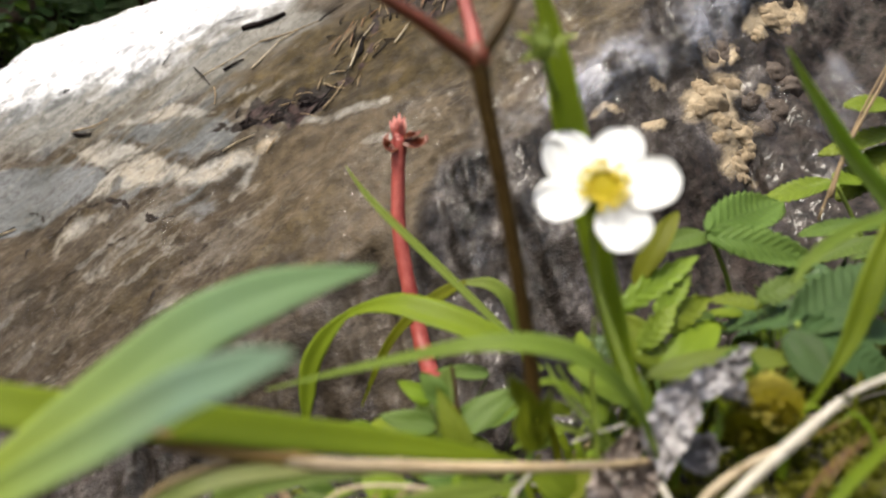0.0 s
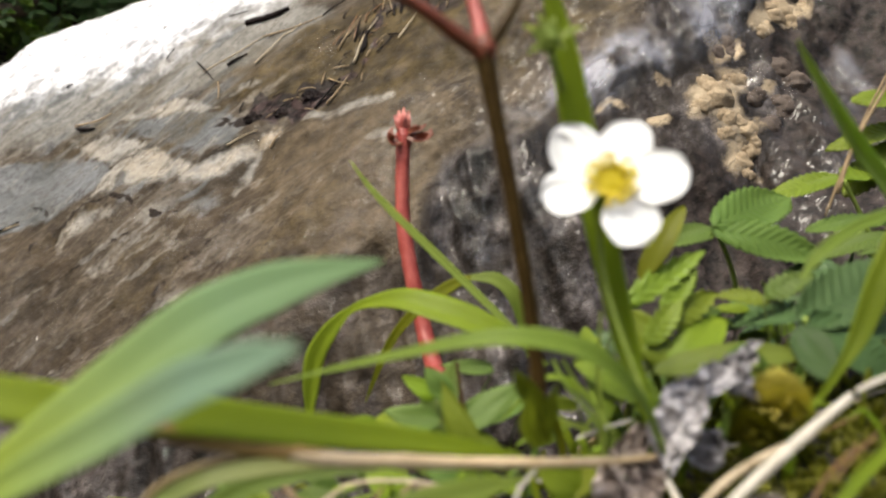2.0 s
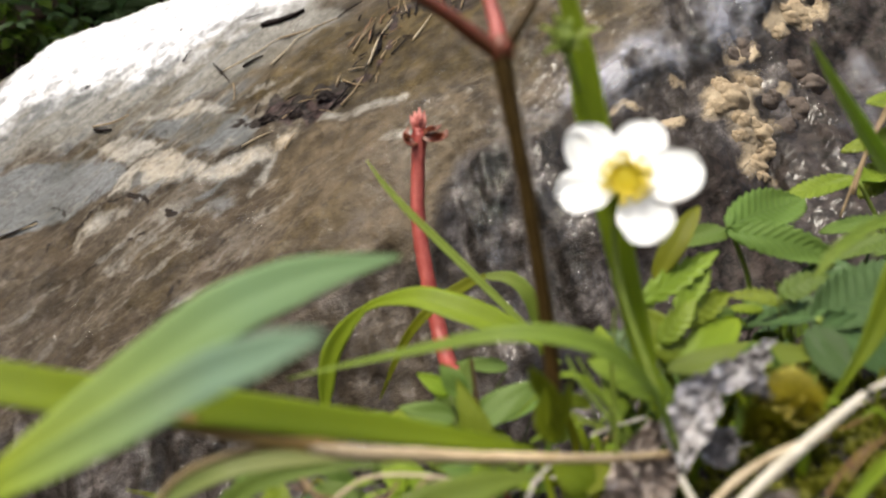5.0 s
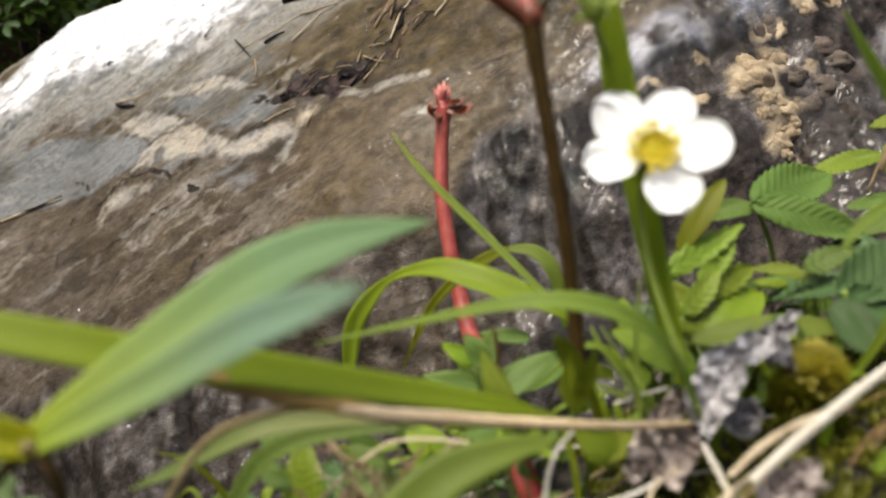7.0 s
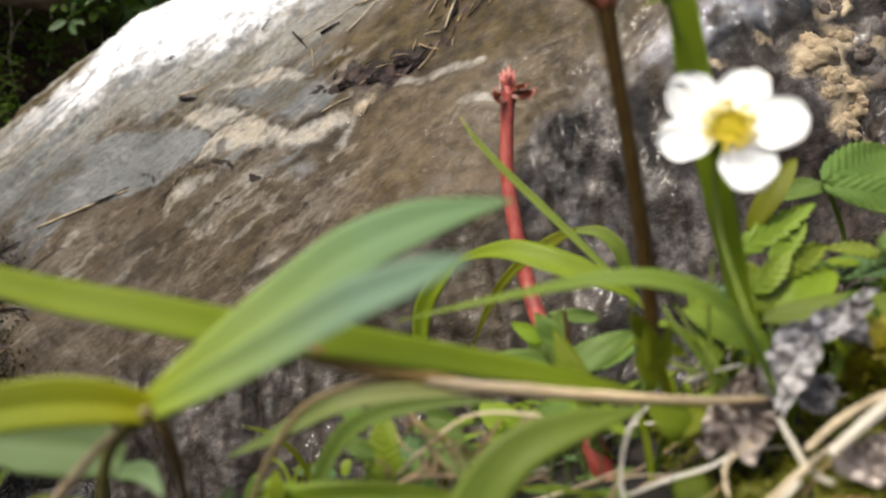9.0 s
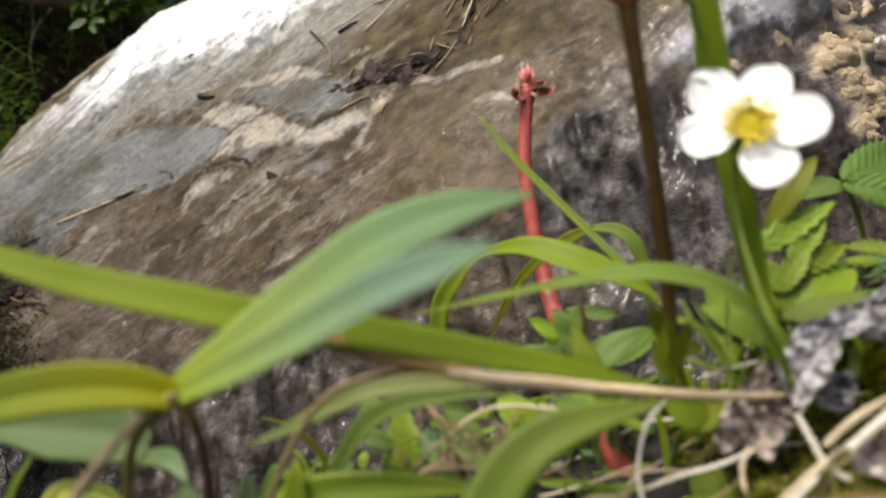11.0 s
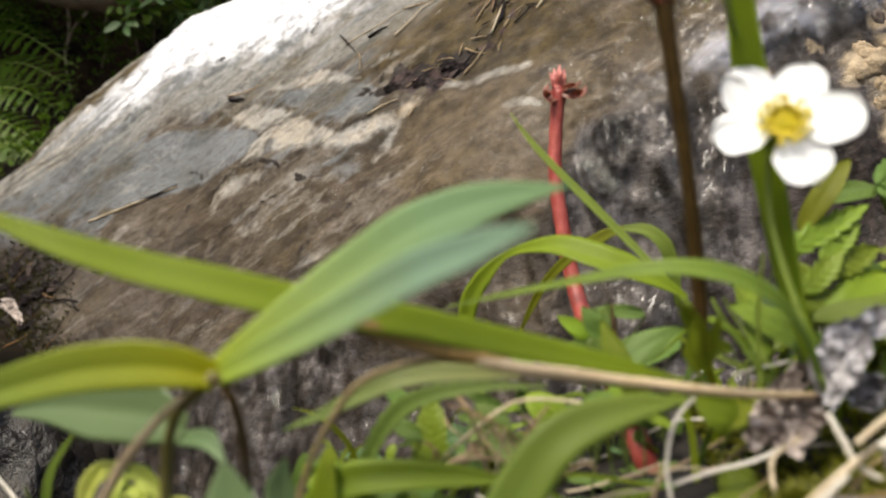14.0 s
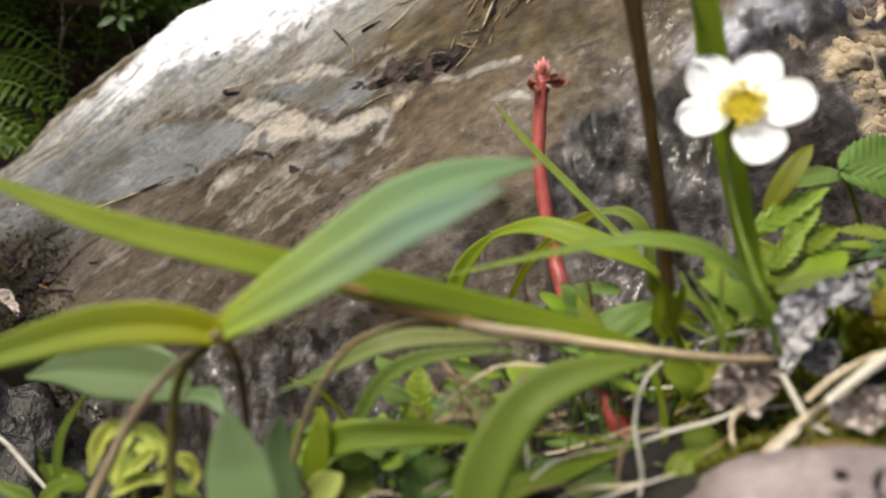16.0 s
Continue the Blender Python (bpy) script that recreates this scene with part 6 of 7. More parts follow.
single("dead_leaf", crumpled([(30.7, 117.0, 68.6), (29.6, 116.0, 67.2), (27.8, 114.0, 65.2), (24.6, 111.0, 62.1)], [3.0, 6.0, 8.0, 8.0], 7), DEAD_DARK, (24.6, 111.0, 62.5), "brown curled dead leaf on the soil", "dead leaf", "dead leaves")
single("dead_leaf", crumpled([(31.7, 116.0, 63.0), (25.1, 115.0, 63.7), (21.7, 113.0, 60.2)], [5.0, 7.0, 2.5], 9), DEAD_DARK, (31.7, 116.0, 63.0), "brown dead leaf under the straw", "dead leaf", "dead leaves")
single("dead_leaf", crumpled([(37.7, 116.0, 66.8), (39.7, 117.0, 69.1), (40.7, 118.0, 72.3)], [4.0, 6.0, 2.0], 11), DEAD_GREY, (37.7, 116.0, 66.8), "dark grey curled leaf scrap", "dead leaf", "dead leaves")
single("dead_leaf", crumpled([(35.4, 98.0, 63.1), (39.1, 98.0, 64.2), (43.9, 99.0, 66.7)], [3.0, 6.0, 4.0], 13), DEAD_BROWN, (35.4, 98.0, 63.1), "pale brown dead leaf on the soil", "dead leaf", "dead leaves")


def pinkish_stone():
    c = np.array((34.8, 88.0, 49.5))
    ob = thing("flat_stone", c - (0, 0, 10), "smooth pinkish grey stone with a small dark pit", "stone")
    part("stone", blob(c, (22.0, 17.0, 11.5), 12, 0.10, 36, 60, 1.4), PINK_STONE, ob)
    pit = np.array((28.8, 76.5, 61.3))
    part("pit", blob(pit, (0.95, 0.7, 0.6), 3, 0.2, 10, 14), TWIG, ob, "small dark pit")
    part("pit", tube([(33.6, 77.5, 62.1), (32.7, 76.5, 61.1), (32.6, 76.0, 59.8)], [0.3, 0.5, 0.3], 6, 12), TWIG, ob, "thin dark crack")


pinkish_stone()

# ---- straw and litter ----
def stalk(mat, width, *points, label="dry pale grass stalk on the bank"):
    width *= 0.66
    flat = ribbon(points, [width * 0.8, width, width, width * 0.7], face=(-0.1, -0.8, 0.6), fold=-0.5, thick=width * 0.35, count=30, across=6)
    single("dry_stalk", flat, mat, points[0], label, "straw", "dry stalks")


single("dead_leaf", ribbon([(-38.5, 83.2, 81.0), (-35.3, 84.6, 80.0), (-32.0, 86.2, 78.9), (-28.2, 88.0, 77.7), (-23.8, 90.2, 76.3), (-18.5, 92.0, 75.0), (-13.0, 93.6, 73.9)], [0.3, 1.4, 2.1, 2.4, 2.3, 2.0, 1.0], face=(-0.1, -0.9, 0.4), fold=-0.3, thick=0.5, count=40), WITHERED, (-23.8, 90.2, 76.3), "brown withered strip along the long blade's lower edge", "dead leaf", "dead leaves")
stalk(STRAW_PALE, 2.3, (33.6, 97.0, 65.4), (39.8, 99.0, 70.2), (47.8, 102.0, 75.4), (54.7, 105.0, 79.4))
stalk(STRAW_PALE, 1.4, (55.9, 106.0, 79.8), (58.8, 107.0, 80.8), (62.4, 108.0, 81.9), (69.3, 110.0, 83.9))
stalk(STRAW, 1.7, (32.1, 101.0, 64.7), (36.5, 102.0, 68.5), (41.8, 104.0, 71.0), (46.4, 106.0, 72.4))
stalk(STRAW_PALE, 0.9, (20.3, 122.0, 69.2), (23.9, 122.0, 70.6), (27.3, 123.0, 71.3), (29.8, 124.0, 71.8))
stalk(GRASS_LIGHT, 0.7, (17.5, 118.0, 82.2), (20.2, 117.0, 77.8), (22.8, 117.0, 74.4), (25.2, 116.0, 71.3), label="pale green dry stem on the bank")
stalk(STRAW, 1.1, (-25.8, 112.0, 54.9), (-22.0, 112.0, 58.8), (-18.2, 112.0, 62.3), (-14.9, 113.0, 64.5))
stalk(STRAW, 0.9, (-15.8, 113.0, 64.2), (-11.5, 112.0, 65.4), (-5.8, 112.0, 65.4), (-1.1, 111.0, 65.2))
stalk(STRAW, 0.7, (-22.5, 113.0, 53.9), (-20.6, 113.0, 56.7), (-18.7, 113.0, 59.3), (-17.3, 114.0, 60.0))
stalk(STRAW, 0.6, (-17.5, 110.0, 48.0), (-17.3, 111.0, 53.1), (-16.7, 112.0, 56.8), (-16.1, 113.0, 60.5))
stalk(STRAW_PALE, 1.0, (12.8, 112.0, 67.3), (10.2, 110.0, 64.9), (8.7, 108.0, 61.4), (8.1, 106.0, 57.3))
stalk(STRAW_PALE, 1.1, (8.1, 106.0, 57.7), (8.8, 105.0, 54.0), (9.4, 104.0, 49.9), (8.6, 103.0, 43.9))
stalk(STRAW_PALE, 1.1, (9.7, 109.0, 54.5), (15.5, 110.0, 56.7), (21.8, 111.0, 58.6), (28.7, 113.0, 62.0))
stalk(STRAW, 1.7, (18.5, 98.0, 48.0), (25.4, 100.0, 55.5), (32.0, 102.0, 61.4), (38.8, 104.0, 66.1))
stalk(STRAW_PALE, 1.5, (30.3, 107.0, 67.3), (31.8, 105.0, 64.1), (34.0, 103.0, 60.7), (41.7, 101.0, 57.6))
stalk(STRAW, 1.2, (28.7, 113.0, 62.1), (24.4, 111.0, 59.4), (23.7, 109.0, 56.7), (24.2, 107.0, 53.7))
stalk(STRAW_PALE, 1.4, (26.7, 99.0, 56.8), (28.2, 99.0, 58.1), (30.0, 100.0, 59.5), (31.1, 100.0, 60.6))
stalk(STRAW_PALE, 0.8, (-7.8, 104.0, 48.4), (-6.5, 104.0, 49.6), (-5.2, 105.0, 50.6), (-3.4, 106.0, 51.6))
stalk(STRAW, 0.7, (-7.0, 108.0, 48.1), (-3.4, 109.0, 50.4), (1.2, 110.0, 51.9), (7.7, 111.0, 53.1))
stalk(STRAW_PALE, 0.8, (-8.4, 107.0, 49.2), (-8.8, 108.0, 52.7), (-8.6, 109.0, 57.1), (-8.1, 110.0, 63.4))
stalk(STRAW_BROWN, 0.8, (-4.8, 116.0, 63.1), (-1.9, 116.0, 63.5), (1.0, 116.0, 63.1), (3.9, 116.0, 62.9))
stalk(STRAW_PALE, 1.3, (-126.2, 128.0, 43.3), (-119.4, 128.0, 38.9), (-113.3, 127.0, 34.2), (-106.7, 126.0, 29.1))
stalk(STRAW_BROWN, 0.9, (5.6, 103.0, 45.4), (5.8, 104.0, 51.4), (7.0, 106.0, 55.4), (8.5, 107.0, 57.0))
stalk(STRAW_BROWN, 0.9, (-24.4, 106.0, 43.5), (-20.7, 106.0, 44.8), (-17.9, 106.0, 45.9), (-15.2, 106.0, 48.1))
for k in range(46):
    x, y = rng.uniform(12, 130), rng.uniform(78, 165)
    a, length = rng.uniform(-0.5, 1.2), rng.uniform(9, 30)
    dx, dy = length * math.cos(a), 0.6 * length * math.sin(a)
    pts = [on_ground(x + dx * s, y + dy * s, 1.2 + 1.2 * math.sin(3 * s + k)) for s in (0, 0.33, 0.66, 1)]
    stalk(rng.choice((STRAW, STRAW_BROWN, NEEDLE, STRAW_PALE)), rng.uniform(0.5, 1.1), *pts, label="short dry straw on the mossy soil")
for k in range(34):
    x, y = rng.uniform(-62, 16), rng.uniform(95, 150)
    a, length = rng.uniform(-1.0, 1.3), rng.uniform(8, 24)
    dx, dy = length * math.cos(a), 0.6 * length * math.sin(a)
    pts = [on_ground(x + dx * s, y + dy * s, 1.0 + 3.0 * s + 1.2 * math.sin(3 * s + k)) for s in (0, 0.33, 0.66, 1)]
    stalk(rng.choice((STRAW, STRAW_BROWN, STRAW_BROWN, STRAW_PALE)), rng.uniform(0.4, 0.9), *pts, label="short dry straw among the herbs")
for k in range(20):
    foot = np.array((-22.2, 108.0, 53.1)) + (rng.uniform(-8, 16), rng.uniform(-2, 5), rng.uniform(-2, 3))
    tip = np.array((-14.3, 114.0, 64.7)) + (rng.uniform(-16, 14), rng.uniform(-4, 4), rng.uniform(-7, 3))
    if k % 2 == 0:
        tip = foot + (rng.uniform(-4, 18), rng.uniform(-2, 4), rng.uniform(-1, 7))
    mids = [tuple(foot + (tip - foot) * s + (rng.gauss(0, 1.2), 0, rng.uniform(0.5, 2.6))) for s in (0.35, 0.7)]
    stalk(rng.choice((STRAW, STRAW_BROWN, STRAW_BROWN, NEEDLE)), rng.uniform(0.45, 1.0), tuple(foot), *mids, tuple(tip), label="thin dry straw in a tangle on the bank")
small_leaf((-0.7, 118.0, 60.5), (1.9, 120.0, 67.4), (-0.1, -0.9, 0.4), 6.0, GRASS, 73, "green leaf over the crimson stalk's foot", 1, 0.0, 0.2, 0.9)
small_leaf((2.5, 119.0, 63.2), (-3.5, 119.0, 65.1), (0, -0.8, 0.6), 5.0, BERRY_LEAF, 74, "green leaf over the crimson stalk's foot", 7, 0.2, 0.4, 0.9)
stalk(NEEDLE, 0.7, (46.3, 98.0, 67.6), (49.0, 100.0, 69.9), (52.3, 102.0, 71.9), (54.7, 103.0, 73.5), label="orange-brown dead needle on moss")
stalk(NEEDLE, 0.6, (49.3, 99.0, 69.5), (52.0, 100.0, 72.1), (54.7, 101.0, 74.0), (56.8, 102.0, 75.3), label="orange-brown dead needle on moss")
single("grass_plant", ribbon([(49.0, 97.0, 67.2), (52.9, 99.0, 70.2), (58.3, 102.0, 73.0), (63.9, 105.0, 75.3)], [1.5, 1.8, 1.6, 0.4], count=26), GRASS, (49.0, 97.0, 67.2), "short green grass blade on moss", "grass")


# ---- moss ----
def moss_tufts(spots, height, spreadness, seed, per=7):
    local = random.Random(seed)
    verts, faces, uvs = [], [], []
    for x, y, z in spots:
        for _ in range(per):
            a = local.uniform(0, 6.283)
            lean = local.uniform(0.1, spreadness)
            h = height * local.uniform(0.5, 1.2)
            d = np.array((math.cos(a) * lean, math.sin(a) * lean, 1.0)) * h
            s = np.array((-math.sin(a), math.cos(a), 0)) * h * 0.22
            k = len(verts)
            p = np.array((x, y, z))
            verts += [p - s * 0.5, p + s * 0.5, p + d * 0.55 + s, p + d * 0.55 - s, p + d]
            uvs += [(0, 0), (1, 0), (1, 0.55), (0, 0.55), (0.5, 1)]
            faces += [(k, k + 1, k + 2, k + 3), (k + 3, k + 2, k + 4)]
    return verts, faces, uvs


spots = []
for _ in range(9000):
    x, y = rng.uniform(18, 150), rng.uniform(70, 185)
    if fbm(np.array(x / 22), np.array(y / 22), 3, 101) > -0.75:
        spots.append(on_ground(x, y, -0.2))
tagged(finish("moss_carpet", *moss_tufts(spots, 1.7, 1.3, 1), MOSS, on_ground(80, 120)), "olive and yellow moss carpet on damp soil", "moss", kind="stuff")


def moss_cushion(centre, radii, seed, mat):
    base = np.array(centre) - (0, 0, radii[2])
    ob = thing("moss_cushion", base, "rounded yellow-green moss cushion beside the dead leaf", "moss")
    part("cushion", blob(centre, np.array(radii) * 0.72, seed, 0.3), MOSS, ob, "olive core of the cushion")
    local = random.Random(seed)
    pts = []
    for _ in range(520):
        d = unit((local.gauss(0, 1), local.gauss(0, 1), local.gauss(0.4, 1)))
        pts.append(tuple(np.array(centre) + d * np.array(radii) * local.uniform(0.55, 0.85)))
    verts, faces, uvs = [], [], []
    for p in pts:
        d = unit((np.array(p) - centre) / np.array(radii) ** 1.2) + (0, 0, 0.3)
        for _ in range(3):
            t = unit(d + 0.5 * np.array((local.gauss(0, 1), local.gauss(0, 1), local.gauss(0, 1)))) * local.uniform(1.6, 3.2)
            s = unit(np.cross(t, (0.3, 0.5, 0.8))) * 0.6
            k = len(verts)
            verts += [np.array(p) - s, np.array(p) + s, np.array(p) + t]
            uvs += [(0, 0), (1, 0), (0.5, 1)]
            faces.append((k, k + 1, k + 2))
    tagged(part("moss_leaves", (verts, faces, uvs), mat, ob), kind="stuff")


moss_cushion(np.array((50.5, 119.0, 75.4)), (4.4, 4.0, 3.6), 5, MOSS_YELLOW)
moss_cushion(np.array((47.4, 118.0, 72.3)), (2.8, 2.6, 2.0), 6, MOSS)
moss_cushion(np.array((40.7, 112.0, 49.8)), (7, 6, 4), 7, MOSS_YELLOW)


# ---- lime-yellow curled herb and small shoots by the water ----
def curled_herb():
    base = np.array((-72.0, 97.0, 37.9))
    ob = thing("curled_herb", base, "lime-yellow herb with curled drooping leaflets", "plant", "small herbs")
    c = (-71.7, 96.0, 54.1)
    part("stem", tube([tuple(base), (-71.1, 96.0, 45.8), c], [0.7, 0.6, 0.5], 7, 14), STEM_GREEN, ob)
    for pts, w in (([c, (-75.1, 95.0, 54.1), (-77.0, 94.0, 50.6), (-77.9, 94.0, 46.4)], [2.2, 3.4, 3.0, 0.6]), ([c, (-68.5, 95.0, 54.1), (-65.7, 94.0, 51.9), (-66.1, 94.0, 48.7)], [2.0, 2.8, 2.6, 0.5]),
                   ([(-70.5, 94.5, 51.8), (-67.6, 94.0, 51.3), (-69.4, 93.0, 49.2), (-71.8, 93.0, 47.2)], [1.6, 2.2, 2.0, 0.4]), ([(-65.1, 94.0, 47.4), (-68.7, 93.5, 47.0), (-71.7, 93.0, 45.4), (-73.6, 93.0, 43.9)], [1.8, 2.4, 2.0, 0.5]),
                   ([c, (-72.5, 94.0, 51.8), (-73.5, 93.5, 48.2), (-72.7, 93.0, 45.8)], [1.8, 2.6, 2.2, 0.4]), ([(-64.8, 95.0, 50.3), (-61.9, 95.0, 50.1), (-60.4, 95.0, 47.9), (-61.3, 95.0, 45.1)], [1.5, 2.4, 2.2, 0.5])):
        part("leaflet", ribbon(pts, w, face=(0, -0.9, 0.5), fold=0.5, wave=1.0, count=26), LIME, ob)


curled_herb()


def shoot(base, leaves, label):
    ob = thing("green_shoot", base, label, "plant", "small herbs")
    for pts, w in leaves:
        part("leaf", ribbon([base, *pts], w, face=(-0.1, -0.9, 0.3), count=26), GRASS_PALE, ob)


shoot((-90.2, 104.0, 35.9), (([(-90.0, 103.0, 43.8), (-88.1, 102.0, 51.2), (-82.7, 101.0, 58.9)], [1.2, 1.9, 2.0, 1.4, 0.4]), ([(-91.9, 103.0, 42.7), (-93.0, 102.0, 47.9)], [1.0, 1.4, 0.3])), "slender green shoot by the stream")
shoot((-90.5, 98.0, 35.8), (([(-92.7, 98.0, 40.4), (-101.2, 98.0, 42.6)], [1.2, 3.2, 0.4]), ([(-87.5, 98.0, 41.8), (-81.3, 98.0, 44.7)], [1.2, 3.0, 0.4])), "low green shoot by the stream")


# ---- needles, sticks and debris on the boulder ----
def rock_stick(a, b, width, mat, label):
    p, q = on_rock(*a, 1.2), on_rock(*b, 1.2)
    bend = 0.06 * math.hypot(b[0] - a[0], b[1] - a[1])
    m = on_rock(0.5 * (a[0] + b[0]) + rng.uniform(-bend, bend), 0.5 * (a[1] + b[1]) + rng.uniform(-bend, bend), 1.6)
    single("twig", tube([tuple(p), tuple(m), tuple(q)], [width * 0.44, width * 0.44, width * 0.26], 6, 14, 0.2), mat, tuple(p), label, "twig", "twigs on the boulder")


for a, b, w, mat in (((-287, 191), (-255, 200), 1.5, STRAW_BROWN),
                     ((-174, 223), (-130, 247), 1.2, STRAW),
                     ((-130, 247), (-84, 255), 1.3, STRAW_BROWN),
                     ((-84, 255), (-67, 266), 1.5, TWIG),
                     ((-129, 221), (-113, 243), 1.5, STRAW),
                     ((-113, 243), (-101, 253), 1.3, STRAW),
                     ((-152, 223), (-139, 232), 2.4, TWIG),
                     ((-181, 231), (-162, 213), 1.3, TWIG),
                     ((-212, 238), (-205, 246), 1.2, TWIG),
                     ((-145, 259), (-113, 269), 5.0, TWIG),
                     ((-156, 209), (-151, 194), 1.0, STRAW_BROWN)):
    rock_stick(a, b, w, mat, "thin dead twig lying on wet stone")
for a, b, w, mat in (((-67, 220), (-54, 247), 1.3, STRAW_BROWN),
                     ((-27, 222), (-16, 242), 1.3, STRAW),
                     ((-135, 158), (-114, 167), 1.1, STRAW),
                     ((-285, 189), (-270, 190), 2.6, TWIG),
                     ((-307, 224), (-302, 227), 1.8, TWIG),
                     ((-56, 210), (-42, 242), 1.5, STRAW),
                     ((-51, 217), (-46, 234), 2.0, TWIG),
                     ((-106, 157), (-100, 167), 1.2, STRAW_BROWN),
                     ((-79, 181), (-64, 200), 1.8, TWIG),
                     ((-72, 184), (-59, 202), 1.3, STRAW_BROWN),
                     ((-160, 267), (-146, 271), 1.0, TWIG),
                     ((-395, 84), (-310, 117), 2.2, STRAW), ((-343, 104), (-312, 119), 2.2, TWIG), ((-440, 62), (-415, 74), 1.6, TWIG)):
    rock_stick(a, b, w, mat, "thin dead twig lying on wet stone")
for k in range(30):
    u = rng.random()
    x, z = (-128 + 62 * u + rng.gauss(0, 5), 176 + 22 * u * u + rng.gauss(0, 4.5)) if k < 16 else (-60 + rng.gauss(0, 12), 222 + rng.gauss(0, 20))
    a, length = rng.uniform(-0.3, 1.4), rng.uniform(4, 13)
    rock_stick((x, z), (x + length * math.cos(a), z + length * math.sin(a)), rng.uniform(0.5, 1.3), rng.choice((TWIG, TWIG, TWIG, TWIG, STRAW_BROWN)), "dark wet twig in a heap of debris on stone")
for k in range(46):
    x, z = -440 + rng.gauss(0, 34), 26 + rng.gauss(0, 18)
    a, length = rng.uniform(-0.6, 1.3), rng.uniform(10, 48)
    rock_stick((x, z), (x + length * math.cos(a), z + length * math.sin(a)), rng.uniform(0.6, 1.7), rng.choice((TWIG, TWIG, TWIG, NEEDLE)), "dark twig in a heap of debris at the boulder's edge")
for k in range(34):
    x, z = rng.choice(((-52, 225), (-38, 246), (-8, 252))) + np.array((rng.gauss(0, 9), rng.gauss(0, 9)))
    a, length = rng.uniform(0.5, 1.9), rng.uniform(6, 20)
    rock_stick((x, z), (x + length * math.cos(a), z + length * math.sin(a)), rng.uniform(0.6, 1.5), rng.choice((TWIG, TWIG, TWIG, STRAW_BROWN, NEEDLE)), "dark wet twig hanging over the boulder")
for k in range(3):
    u = (k + rng.random()) / 3
    x, z = -124 + 52 * u + rng.gauss(0, 3), 175 + 18 * u * u + rng.gauss(0, 2.5)
    w = rng.uniform(5, 11)
    single("dead_leaf", crumpled([tuple(on_rock(x, z, 1.5)), tuple(on_rock(x + w * 0.6, z + 1.5, 3.0)), tuple(on_rock(x + w * 1.3, z + 3.5, 1.5))], [w * 0.3, w * 0.5, 0.6], 30 + k, 0.3, 4, 0.8), TWIG, tuple(on_rock(x, z, 0.5)),
           "dark rotten leaf scrap on the boulder", "dead leaf", "dead leaves")
for k in range(20):
    x, z = -462 + rng.gauss(0, 24), 24 + rng.gauss(0, 15)
    w = rng.uniform(7, 15)
    single("dead_leaf", crumpled([tuple(on_rock(x, z, 1.5)), tuple(on_rock(x + w * 0.6, z + rng.uniform(-2, 4), 4.0)), tuple(on_rock(x + w * 1.3, z + rng.uniform(-4, 6), 1.5))], [w * 0.4, w * 0.6, 0.8], 50 + k, 0.4, 4, 1.4),
           rng.choice((TWIG, TWIG, TWIG, ROTTEN)), tuple(on_rock(x, z, 0.5)), "dark rotten leaf scrap on the boulder", "dead leaf", "dead leaves")
single("dead_leaf", crumpled([tuple(on_rock(-470, 15, 3)), tuple(on_rock(-445, 14, 5)), tuple(on_rock(-415, 4, 4))], [7, 11, 3], 17), DEAD_DARK, tuple(on_rock(-470, 15, 2)), "brown dead leaf among twigs on stone", "dead leaf", "dead leaves")


edge_spots = []
for k in range(1100):
    x, z = -455 + rng.gauss(0, 34), 28 + rng.gauss(0, 20)
    edge_spots.append(tuple(on_rock(x, z, 0.3)))
for k in range(1500):
    x = rng.uniform(-520, -250)
    z = float(np.interp(x, FOOT_X, FOOT_Z)) + abs(rng.gauss(0, 16))
    edge_spots.append(tuple(on_rock(x, z, 0.3)))
tagged(finish("edge_moss", *moss_tufts(edge_spots, 2.2, 1.6, 19, 5), DARK_MOSS, tuple(on_rock(-455, 28, 0))), "dark damp moss among twigs on the boulder's edge", "moss", kind="stuff")


